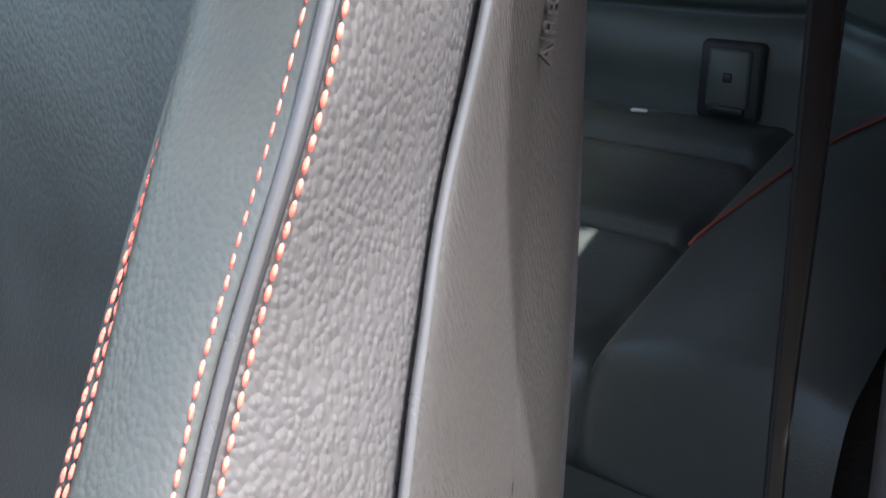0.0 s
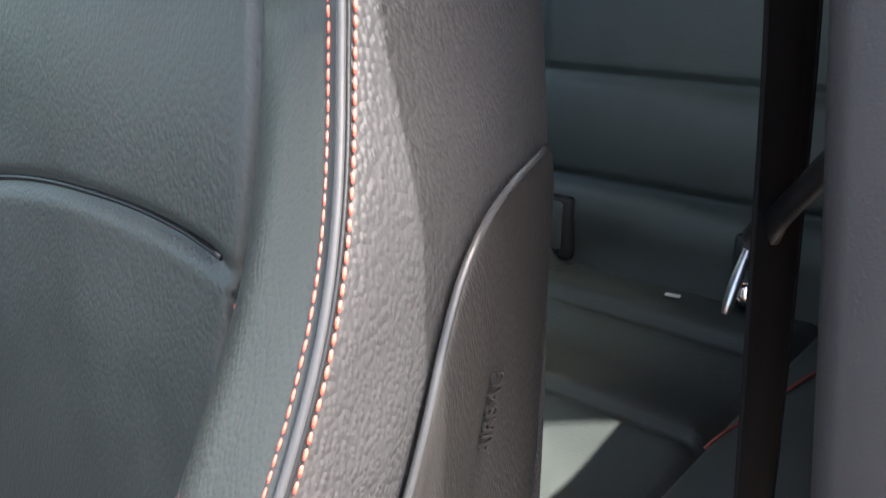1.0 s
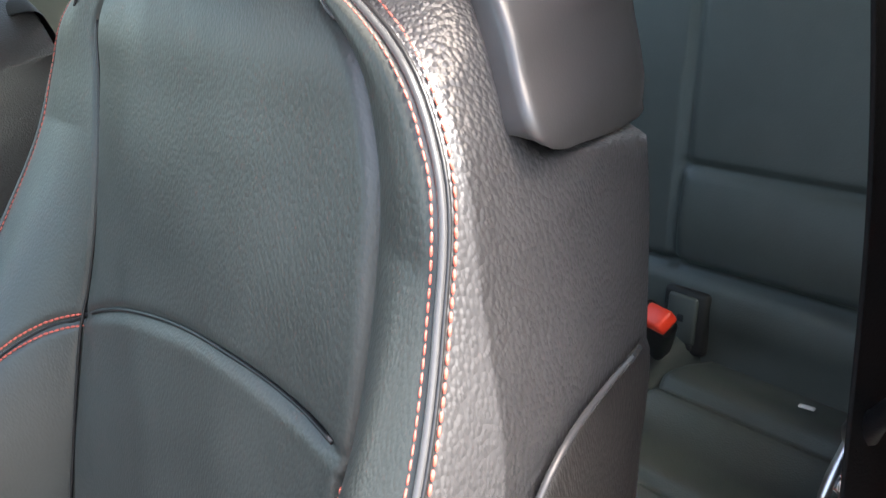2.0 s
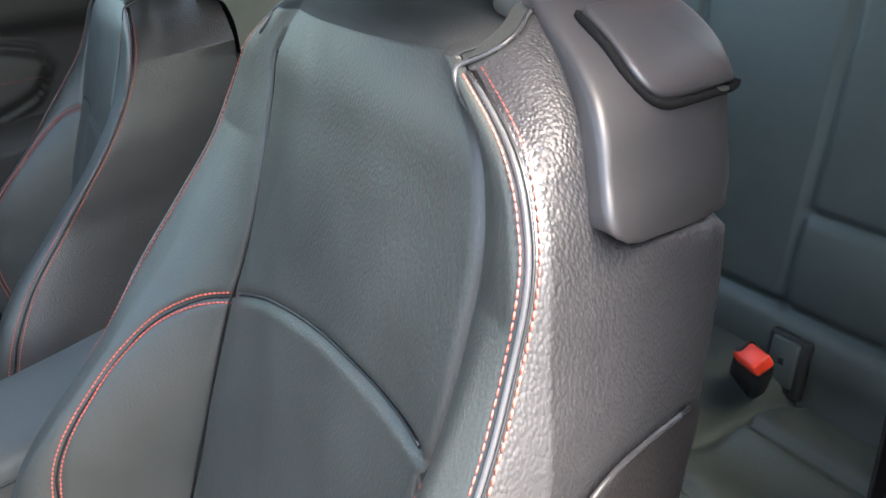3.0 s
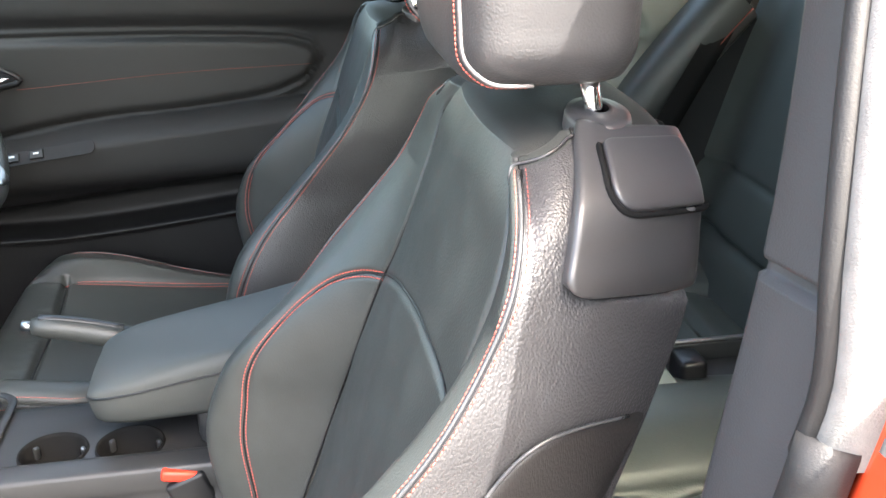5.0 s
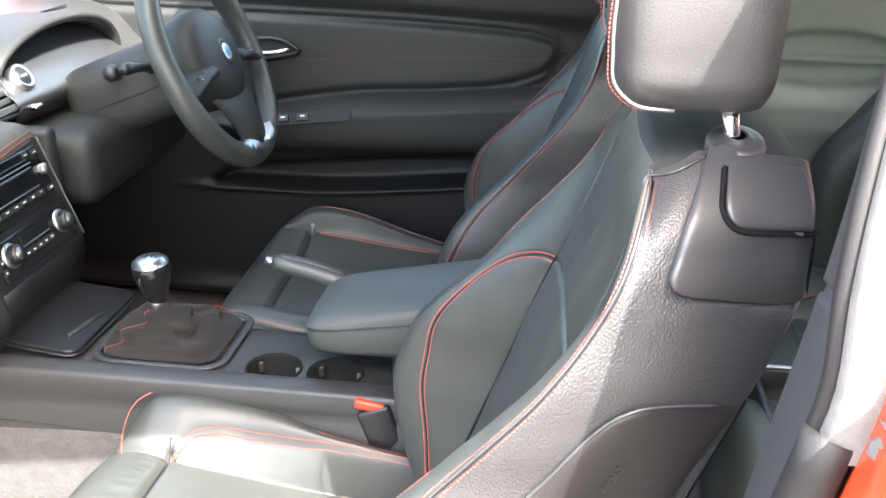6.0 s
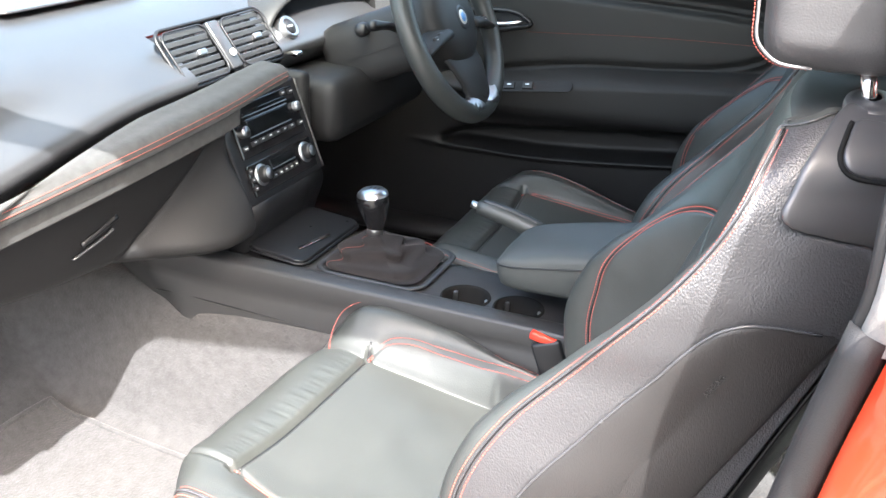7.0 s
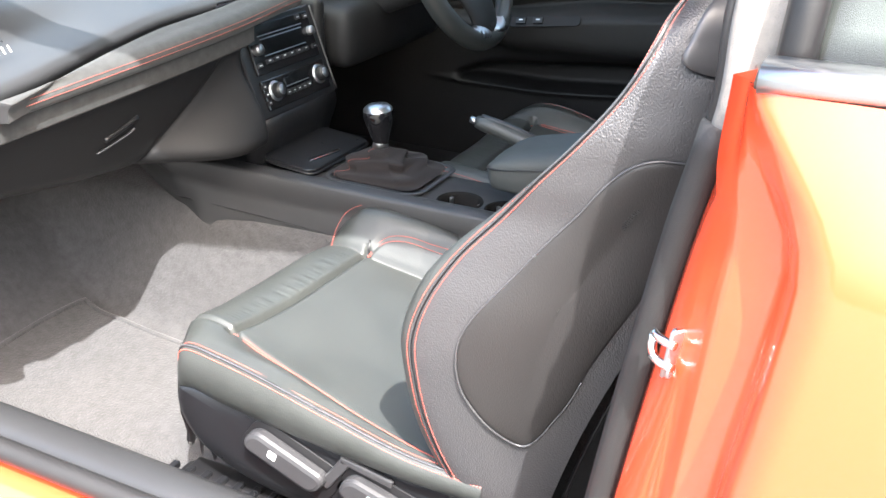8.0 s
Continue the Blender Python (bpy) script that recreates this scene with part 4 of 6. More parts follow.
    n /= np.linalg.norm(n, axis=1)[:, None]
    n = np.stack([n[:, 1], -n[:, 0]], 1)

    def on_cap(t, x, out):
        i = float(np.clip(t, 0, 1)) * 43
        v, zz, f, nv, nz_ = (np.interp(i, range(44), q) for q in (cap_sec[:, 0], cap_sec[:, 1], xf, n[:, 0], n[:, 1]))
        back = x - f
        draw = float(np.interp(t, [0.0, 0.08, 0.30, 0.50, 0.90], [0.56, 0.55, 0.43, 0.40, 0.33]))
        return (x, s * (v + nv * out - draw * max(0.0, back)), zz + nz_ * out - 0.28 * back * max(0.0, 1 - t / 0.25))

    rows = []
    for t in tt:
        f, b = float(np.interp(t * 43, range(44), xf)), 0.336
        prof = [(f - 0.002, -0.012), (f - 0.0015, 0.000), (f - 0.0008, 0.0022), (f + 0.0008, 0.0036), (f + 0.004, 0.0044), (f + 0.009, 0.0046)] + [(f + 0.009 + (b - f - 0.02) * q, 0.0046 + 0.001 * math.sin(math.pi * q)) for q in (0.1, 0.2, 0.3, 0.4, 0.5, 0.6, 0.7, 0.8, 0.9, 1.0)] + [(b - 0.004, 0.0036), (b - 0.001, 0.0015), (b + 0.0008, -0.003), (b + 0.001, -0.010), (b + 0.001, -0.018)]
        low_edge = math.sqrt(max(0.0, 1 - (1 - min(1.0, t / 0.035)) ** 2))
        top_edge = min(1.0, (0.892 - t) / 0.022)
        rows.append([on_cap(t * float(np.interp(x, [0.262, 0.288, 0.335], [0.96, 0.80, 0.735])) if t > 0.5 else t * (1 - (1 - float(np.interp(x, [0.262, 0.288, 0.335], [0.96, 0.80, 0.735]))) * max(0.0, t - 0.1) / 0.4), x, o - 0.011 * (1 - low_edge) - 0.008 * (1 - top_edge) ** 2) for x, o in prof])
    cap = grid("shoulder_cap", W(np.array(rows)), M_SATIN, seat, "satin dark plastic shoulder cap", flip=s > 0)

    # lever plate: outline in (along the section, depth)
    corners = [((0.628, 0.2775), 0.009), ((0.566, 0.329), 0.005), ((0.290, 0.334), 0.002), ((0.330, 0.2715), 0.020)]
    lev = []
    pts = [np.array(p) * np.array([0.20, 1.0]) for p, _ in corners]
    for kc in range(4):
        a, c0, b = pts[kc - 1], pts[kc], pts[(kc + 1) % 4]
        r_ = corners[kc][1]
        p0, p1 = c0 + (a - c0) / np.linalg.norm(a - c0) * r_, c0 + (b - c0) / np.linalg.norm(b - c0) * r_
        for q in np.linspace(0, 1, 9):
            lev.append(p0 * (1 - q) ** 2 + 2 * c0 * q * (1 - q) + p1 * q * q)
        for q in np.linspace(0, 1, 8)[1:-1]:
            nxt = pts[(kc + 1) % 4] + (c0 - pts[(kc + 1) % 4]) / np.linalg.norm(c0 - b) * corners[(kc + 1) % 4][1]
            lev.append(p1 + (nxt - p1) * q)
    lev = np.array(lev)
    side_t = np.roll(lev, -1, 0) - np.roll(lev, 1, 0)
    inward = np.stack([-side_t[:, 1], side_t[:, 0]], 1)
    inward /= np.linalg.norm(inward, axis=1)[:, None]
    if ((lev.mean(0) - lev) * inward).sum() < 0:
        inward = -inward
    lc = lev.mean(0)

    def on_lever(q, o):
        ring = np.array([on_cap(a / 0.20, x, o) for a, x in q])
        return np.concatenate([ring, ring[:1]])

    rings = [on_lever(lc + (lev - lc) * f, o) for f, o in ((1.0, 0.000), (1.0, 0.0064), (0.985, 0.0076), (0.95, 0.0082), (0.88, 0.0085), (0.75, 0.0087), (0.6, 0.0089), (0.45, 0.0091), (0.3, 0.0092), (0.15, 0.0092), (0.02, 0.0092))]
    lever = grid("tilt_lever", W(np.array(rings)), M_SATIN, cap, "plastic backrest tilt lever plate", flip=s < 0)
    # dark channel below and in front of the lever
    chan = lev - inward * 0.0020
    chan = np.concatenate([chan[32:60], chan[:3]])
    tube("lever_gap", W(np.array([on_cap(a / 0.20, x, 0.0049) for a, x in chan])), 0.0032, M_WEB, cap, "dark gap round the lever", seg=6, flat=0.6)
    box("lever_clip", (0.008, 0.003, 0.002), W(on_cap(0.288, 0.322, 0.0065)), M_SILVER, cap, bevel=0.0006)

    # hard back shell
    zs, vs = np.linspace(0.36, 0.975, 30), np.linspace(-1, 1, 25)
    shell = np.array([[(float(b_rear(zz)) + 0.010 + (0.045 - 0.033 * max(0.0, (zz - 0.8) / 0.2)) * (1 - v * v) ** 0.7, v * ((float(b_wp(max(zz, 0.44))) - 0.085) * (0.985 if zz < 0.95 else 0.985 - 1.6 * (zz - 0.95))), zz) for v in vs] for zz in zs])
    lid = [[(0.325 + (p[0] - 0.325) * f, p[1], 0.975 + h) for p in shell[-1]] for f, h in ((0.97, 0.006), (0.85, 0.011), (0.6, 0.014), (0.3, 0.015), (0.0, 0.014))]
    shell = np.concatenate([shell, np.array(lid)])
    grid("back_shell", W(shell), M_PLASTIC, seat, "dark hard plastic back shell", flip=True)
    for sg in (-1, 1):
        rim = [(float(b_rear(q)) + 0.010, sg * (float(b_wp(max(q, 0.44))) + float(side_bulge(1.0, q)) - 0.024), q) for q in np.linspace(0.38, 0.85, 30)]
        tube("shell_rim", W(rim), 0.0025, M_BLACK, seat, seg=8)

    # head restraint on two posts
    hs = np.linspace(0, 1, 26)
    rows = []
    hw = curve([0, 0.06, 0.2, 0.5, 0.8, 1], [0.106, 0.116, 0.121, 0.123, 0.118, 0.094])
    for h in hs:
        zz = 1.052 + 0.165 * h
        e = 1 - (abs(2 * h - 1)) ** 8 * 0.06
        w = float(hw(h))
        front, behind = (0.054 + 0.008 * h) * e, 0.058 * e
        ring = []
        for a in np.linspace(0, 2 * np.pi, 48, endpoint=False):
            ca, sa = math.cos(a), math.sin(a)
            px = abs(ca) ** 0.42 * (behind if ca > 0 else -front)
            py = np.sign(sa) * abs(sa) ** 0.34 * w
            ring.append((0.252 + px, py, zz))
        rows.append(ring + ring[:1])
    bottom = [[(0.252 + (p[0] - 0.252) * f, p[1] * f, 1.052 - o) for p in rows[0]] for f, o in ((0.02, 0.008), (0.6, 0.008), (0.9, 0.006), (0.97, 0.003))]
    topr = [[(0.252 + (p[0] - 0.252) * f, p[1] * f, 1.217 + o) for p in rows[-1]] for f, o in ((0.97, 0.006), (0.85, 0.012), (0.5, 0.016), (0.02, 0.017))]
    HP = np.array(bottom + rows + topr)
    head = grid("headrest", W(HP), M_HEAD, seat, "grained leather head restraint with red seam", flip=True)
    for sg in (-1, 1):
        seam = smooth_path([(0.212, sg * 0.117, 1.205), (0.1985, sg * 0.120, 1.15), (0.1955, sg * 0.1175, 1.09), (0.199, sg * 0.115, 1.066), (0.212, sg * 0.113, 1.0535), (0.24, sg * 0.108, 1.049)], 40)
        tube("head_piping", W(seam), 0.0013, M_PALEPIPE, head, seg=6)
        stitches("head_stitching", W(seam + np.array([-0.0028, -sg * 0.001, -0.0014])), np.tile((-0.6, sg * 0.7, -0.2), (40, 1)), head, pitch=0.0030, length=0.0026)
        tube("headrest_post", W([(0.290, sg * 0.085, 1.00), (0.278, sg * 0.085, 1.058)]), 0.0058, M_CHROME, seat, "chrome headrest post", seg=14)
        lathe("post_collar", [(0.0068, 0.0050), (0.009, 0.0055), (0.0095, 0.0035), (0.016, 0.0030), (0.0215, 0.0018), (0.0225, -0.001), (0.0230, -0.010)], W((0.287, sg * 0.085, 1.0240)), M_SATIN, seat, "satin black plastic post collar", turn=Euler((sg * radians(-10), 0, 0)).to_matrix() @ Matrix.Diagonal((0.9, 1.15, 1.0)))

    # cushion
    C_X = [-0.398, -0.396, -0.390, -0.378, -0.358, -0.335, -0.300, -0.285, -0.270, -0.200, -0.100, 0.0, 0.09]
    C_ZC = [0.395, 0.430, 0.462, 0.490, 0.509, 0.515, 0.512, 0.508, 0.503, 0.487, 0.468, 0.453, 0.445]
    C_W = [0.205, 0.212, 0.220, 0.227, 0.233, 0.236, 0.238, 0.239, 0.240, 0.243, 0.245, 0.245, 0.24]
    C_ZP = [0.395, 0.430, 0.465, 0.500, 0.526, 0.536, 0.540, 0.540, 0.539, 0.530, 0.509, 0.488, 0.48]
    key = np.r_[0, np.cumsum(np.hypot(np.diff(C_X), np.diff(C_ZC)))]
    fx, fz, fw, fp = (curve(key, v) for v in (C_X, C_ZC, C_W, C_ZP))
    kk = np.linspace(0, key[-1], 300 if near else 150)
    corner = lambda x: 0.050 * np.clip((-0.27 - x) / 0.11, 0, 1) ** 1.5
    uu = np.sign(k) * (1 - (1 - np.abs(k)) ** 1.3)
    K, U2 = np.meshgrid(kk, uu, indexing="ij")
    XX, ZC, WW, ZP = fx(K), fz(K), fw(K), fp(K)
    WW = WW - (np.sign(U2) != s) * 0.032 * np.clip((XX + 0.20) / 0.10, 0, 1)
    A = np.abs(U2) * WW
    XX = XX + corner(XX) * np.abs(U2) ** 4

    def cush(a, xx, zc, ww, zp, out=0.0):
        vs = (0.153 + 0.03 * np.clip((xx + 0.28) / 0.3, 0, 1)) * (1 - out) + np.interp(xx, [-0.40, -0.30, -0.26, -0.15, 0.0, 0.09], [0.172, 0.172, 0.178, 0.196, 0.216, 0.222]) * out
        crest = zp + 0.020 * np.clip((xx + 0.40) / 0.08, 0, 1) * (1 - out)
        zc = zc + out * 0.030 * np.clip(a / vs, 0, 1) ** 2 * np.clip((xx + 0.40) / 0.05, 0, 1)
        q = np.clip((a - vs) / (ww - vs), 0, 1)
        rise = np.sin(np.clip(q / 0.62, 0, 1) * np.pi / 2) ** 1.4
        zz = zc + (crest - zc) * rise
        e = np.clip((q - 0.62) / 0.38, 0, 1)
        zz = zz + (zp - crest) * (1 - np.sqrt(np.maximum(0, 1 - e**2.2)))
        return zz, vs

    OUT = (np.sign(U2) == s) * 1.0
    out_rise = lambda x: 0.004 + (0.0 if near else 0.020) * np.exp(-(((x + 0.25) / 0.12) ** 2))
    ZP = ZP + OUT * out_rise(XX)
    ZZ, VS = cush(A, XX, ZC, WW, ZP, OUT)
    top = np.clip((XX + 0.41) / 0.02, 0, 1)
    ZZ = ZZ + 0.008 * np.clip(1 - (A / VS) ** 2, 0, 1) * top
    ZZ = ZZ - seam_gap(np.where(A < VS + 0.01, XX + 0.285 + 0.06 * A**2, 1), 0.011, 0.0042) - seam_gap(A - VS, 0.006, 0.0045) * np.clip((XX + 0.40) / 0.06, 0, 1) * (1 - OUT * np.clip((XX + 0.285) / 0.01, 0, 1))
    c_arch = smooth_path([(-0.285, 0.153), (-0.27, 0.172), (-0.235, 0.184), (-0.18, 0.188), (-0.11, 0.190), (-0.04, 0.196), (0.06, 0.20)], 50)
    c_out = smooth_path([(-0.290, 0.172), (-0.26, 0.179), (-0.20, 0.191), (-0.153, 0.199), (-0.067, 0.213), (0.015, 0.224), (0.06, 0.227)], 50)
    gap_d = np.full(XX.shape, 9.0)
    for q in np.linspace(0, 49, 300):
        px, pa = (np.interp(q, np.arange(50), c_arch[:, c]) for c in (0, 1))
        qx, qa = (np.interp(q, np.arange(50), c_out[:, c]) for c in (0, 1))
        gap_d = np.minimum(gap_d, np.where(OUT > 0, np.hypot(XX - qx, A - qa), np.hypot(XX - px, A - pa)))
    ZZ = ZZ - seam_gap(gap_d, 0.004, 0.004)
    cn = np.array([[noise.noise((14 * a, 95 * b, 2.7)) + 0.6 * noise.noise((20 * a, 190 * b, 8.1)) for a, b in zip(ra, rb)] for ra, rb in zip(XX, A * np.sign(U2))])
    creases = np.exp(-((XX + 0.301) / 0.016) ** 2) * cn
    ZZ = ZZ + 0.0011 * creases * (A < VS)
    wob = np.array([[noise.noise((9 * a, 9 * b, 4.1)) for a, b in zip(ra, rb)] for ra, rb in zip(XX, A * np.sign(U2))])
    ZZ = ZZ + 0.003 * wob * top
    P = WC(np.stack([XX, A * np.sign(U2), ZZ], -1))
    Am, Xm, Um, Vm = mid(A), mid(XX), mid(U2), mid(VS)
    thigh = (Xm < -0.285 - 0.06 * Am**2) & (Am < Vm)
    centre = Am < Vm
    grid("thigh_pad", P, M_LEATHER, seat, "creased leather thigh support", mask=thigh)
    grid("seat_panel", P, M_LEATHER, seat, mask=centre & ~thigh)
    for pick in (Um < 0, Um >= 0):
        grid("cushion_bolster", P, M_LEATHER, seat, mask=~centre & pick)
    # cushion sides under the piped edge
    xs = np.linspace(-0.389, 0.09, 70)
    k_of = np.interp(xs, fx(kk), kk)
    zb = np.interp(xs, [-0.41, -0.33, -0.24, -0.1, 0.09], [0.455, 0.478, 0.470, 0.458, 0.448])
    zb = np.minimum(zb, fp(k_of) - 0.03)
    for sg in (-1, 1):
        we, ze = fw(k_of) - (sg != s) * 0.032 * np.clip((xs + 0.20) / 0.10, 0, 1), fp(k_of) + (sg == s) * out_rise(xs)
        xe = xs + corner(xs)
        edge = np.stack([xe, sg * (we + 0.001), ze], -1)
        tube("cushion_piping", WC(edge), 0.0014, M_PIPE, seat, seg=8)
        rows = [edge + np.array([0, -sg * 0.001, 0])]
        for f, o in ((0.12, 0.004), (0.3, 0.007), (0.55, 0.007), (0.8, 0.003), (1.0, -0.004), (1.25, -0.02)):
            rows.append(np.stack([xe, sg * (we + o), ze + (zb - ze) * f], -1))
        grid("cushion_side", WC(np.array(rows)), M_LEATHER, seat, "leather side of the seat cushion", flip=sg < 0)
        stitches("cushion_stitching", WC(edge + np.array([0, sg * 0.0030, -0.0046])), np.tile((0, sg, 0.2), (70, 1)), seat, width=0.0014)
        a_in = we - 0.004
        zi, _ = cush(a_in, xs, fz(k_of), we, ze, float(sg == s))
        stitches("cushion_top_stitching", WC(np.stack([xe, sg * a_in, zi + 0.001], -1)[4:]), np.tile((0, sg * 0.4, 0.9), (66, 1)), seat)
        c_line = c_out if sg == s else c_arch
        ka = np.interp(c_line[:, 0], fx(kk), kk)
        for off in (-0.0023, 0.0023):
            aa = c_line[:, 1] + off
            gi = np.interp(ka, kk, np.arange(len(kk))).round().astype(int)
            za2 = np.array([np.interp(sg * a0, (A * np.sign(U2))[g], ZZ[g]) for a0, g in zip(aa, gi)])
            za2 = np.convolve(np.pad(za2, 2, mode="edge"), np.ones(5) / 5, "valid")
            stitches("bolster_stitching", WC(np.stack([c_line[:, 0], sg * aa, za2 + 0.0012], -1)), np.tile((0, -sg * 0.4, 0.9), (50, 1)), seat, width=0.0014)

    yt = np.linspace(-0.165, 0.168, 60) * -s
    xt = -0.285 - 0.06 * yt**2
    zt = np.array([np.interp(q, (A * np.sign(U2))[g], ZZ[g]) for q, g in zip(yt, np.interp(np.interp(xt, fx(kk), kk), kk, np.arange(len(kk))).round().astype(int))])
    # black tube in the groove stands for the deep shade of the fold
    tube("thigh_seam", WC(np.stack([xt, yt, np.maximum(zt + 0.0010, 0.495)], -1)), 0.0020, M_BLACK, seat, "sewn fold, its shade drawn as a dark line", seg=6)
    # seam over the front of the inner bolster
    lead = smooth_path([(-0.340, 0.140), (-0.350, 0.162), (-0.350, 0.190), (-0.330, 0.216), (-0.300, 0.228)], 24)
    gi = np.interp(lead[:, 0], fx(kk)[8:], np.arange(8, len(kk))).round().astype(int)
    zl = np.array([np.interp(-s * a0, (A * np.sign(U2))[g], ZZ[g]) for a0, g in zip(lead[:, 1], gi)])
    stitches("bolster_stitching", WC(np.stack([lead[:, 0], -s * lead[:, 1], np.convolve(np.pad(zl, 2, mode="edge"), np.ones(5) / 5, "valid") + 0.0014], -1)), np.tile((-0.5, 0, 0.85), (24, 1)), seat, width=0.0014)

    # plastic base with adjuster levers, and the runner
    base = [(-0.336, 0.472), (-0.28, 0.474), (-0.15, 0.462), (0.0, 0.452), (0.12, 0.445), (0.14, 0.36), (0.05, 0.345), (-0.10, 0.352), (-0.20, 0.358), (-0.27, 0.375), (-0.320, 0.405), (-0.340, 0.445)]
    bp = smooth_path(base, 60, True)
    for sg in (-1, 1):
        rings = []
        bc = np.array([-0.10, 0.41])
        for f, y in ((1.0, 0.205), (1.0, 0.226), (0.985, 0.231), (0.94, 0.2335), (0.7, 0.2345), (0.4, 0.235), (0.02, 0.235)):
            q = bc + (bp - bc) * f
            ring = np.stack([q[:, 0], np.full(60, sg * y), q[:, 1]], -1)
            rings.append(np.concatenate([ring, ring[:1]]))
        trim = grid("base_trim", WC(np.array(rings)), M_BASE, seat, "dark satin plastic seat base trim", flip=sg < 0)
        if sg == s:
            for cx0, cz0, ln, tl in ((-0.165, 0.427, 0.112, -0.36), (-0.03, 0.410, 0.112, -0.26)):
                ax_, up_ = Vector((math.cos(tl), 0, math.sin(tl))), Vector((-math.sin(tl), 0, math.cos(tl)))
                face_ = Vector((0, sg, 0))
                m_ = Matrix((ax_, up_ if sg < 0 else -up_, face_)).transposed().to_4x4()
                slab("lever_recess", [(x_ + 0.25 * y_, y_) for x_, y_ in rounded(ln + 0.022, 0.062, 0.020, 6)], 0.003, M_BLACK, trim, place=Matrix.Translation(WC((cx0 + 0.004, sg * 0.2352, cz0 - 0.004))) @ m_, bevel=0.001)
                slab("seat_lever", [(x_ + 0.25 * y_, y_) for x_, y_ in rounded(ln, 0.034, 0.015, 6)], 0.020, M_LEVER, trim, "grey plastic seat adjuster lever", place=Matrix.Translation(WC((cx0, sg * 0.2345, cz0))) @ m_, bevel=0.006)
                slab("lever_mark", rounded(0.012, 0.011, 0.002, 2), 0.0006, M_WHITE, trim, "pale printed lever symbol", place=Matrix.Translation(WC((cx0 - 0.012, sg * 0.2550, cz0 + 0.008))) @ m_, bevel=0)
            box("lever_bracket", (0.014, 0.006, 0.055), WC((-0.098, sg * 0.240, 0.428)), M_LEVER, trim, bevel=0.002, turn=Euler((0, radians(35), 0)).to_matrix())
            box("lever_bracket", (0.07, 0.006, 0.010), WC((-0.055, sg * 0.240, 0.446)), M_LEVER, trim, bevel=0.002, turn=Euler((0, radians(10), 0)).to_matrix())
        box("seat_runner", (0.50, 0.035, 0.03), WC((-0.10, sg * 0.205, 0.315)), M_BLACK, seat, "black steel seat runner", bevel=0.003)
        if sg == s:
            # slotted guide ahead of the runner, and ragged felt under the front of the trim
            box("runner_guide", (0.19, 0.030, 0.012), WC((-0.285, sg * 0.225, 0.322)), M_BLACK, seat, "black slotted runner guide", bevel=0.003, turn=Euler((0, radians(-2), radians(-sg * 6))).to_matrix())
            for kx in range(7):
                box("guide_rib", (0.010, 0.032, 0.010), WC((-0.365 + 0.026 * kx, sg * (0.228 + 0.0025 * (3 - kx) * 0.4), 0.331)), M_BASE, seat, bevel=0.002)
            felt = [[(-0.348 + 0.060 * a_ + 0.004 * math.sin(9 * b_ + 5 * a_), sg * (0.214 - 0.004 * math.sin(6 * a_)), 0.470 - b_ * (0.085 + 0.022 * math.sin(17 * a_) + 0.012 * math.sin(41 * a_ + 1))) for b_ in np.linspace(0, 1, 8)] for a_ in np.linspace(0, 1, 26)]
            felt = np.array(felt)
            grid("felt_edge", WC(np.concatenate([felt, felt[::-1] - np.array([0, sg * 0.003, 0]), felt[:1]])), M_BLACK, seat, "ragged black felt under the cushion", flip=sg > 0)
        box("runner_foot", (0.05, 0.05, 0.025), WC((-0.35, sg * 0.205, 0.297)), M_BLACK, seat, bevel=0.004)
    box("seat_pan", (0.40, 0.40, 0.06), WC((-0.12, 0, 0.40)), M_BLACK, seat, "black steel seat pan", bevel=0.01)
    return seat


build_seat((0.0, -0.36, 0.0), -1, "black leather sports seat with red stitching, passenger side", True)
build_seat((-0.005, 0.367, -0.022), 1, "black leather sports seat with red stitching behind the steering wheel", False, -0.023, 0.010)


# ---- dashboard ----
dash = thing("dashboard", (-0.75, 0.0, 0.62), "black soft dashboard with suede-like trim band and red seam", "dashboard")
edge_z = curve([-0.66, -0.5, -0.4, -0.24, -0.1, 0.05, 0.2, 0.7], [0.792, 0.802, 0.818, 0.842, 0.846, 0.846, 0.846, 0.82])


def dash_top(y):
    """Section of the top pad at y, from the windscreen to its rear edge."""
    ez = float(edge_z(y))
    lift = 0.012 * math.exp(-((y - 0.37) / 0.2) ** 2)
    return [(-1.14, y, 0.925), (-1.02, y, 0.935 + lift), (-0.92, y, 0.937 + lift), (-0.84, y, 0.932 + lift), (-0.77, y, 0.915 + lift), (-0.715, y, 0.892 + 0.3 * lift), (-0.675, y, ez + 0.028), (-0.650, y, ez + 0.010), (-0.637, y, ez), (-0.632, y, ez - 0.010), (-0.638, y, ez - 0.022), (-0.66, y, ez - 0.045), (-0.70, y, ez - 0.06)]


ty = np.linspace(-0.69, 0.70, 110)
top = np.array([smooth_path(dash_top(y), 56) for y in ty])
cy, cxm = (ty[:-1] + ty[1:]) / 2, top[:-1, :-1, 0]
hole = (np.abs(cy - 0.028) < 0.122)[:, None] & (cxm > -0.735) & (cxm < -0.60) & (np.arange(55) > 20)[None, :]
grid("top_pad", top, M_DASHTOP, dash, "black grained dashboard top", mask=~hole, flip=True)
panel = slab("dash_lid", rounded(0.16, 0.30, 0.02), 0.004, M_DASHTOP, dash, "flat lid set into the dashboard top", place=pose(-0.92, -0.10, 0.9405, 0, -1, 0))

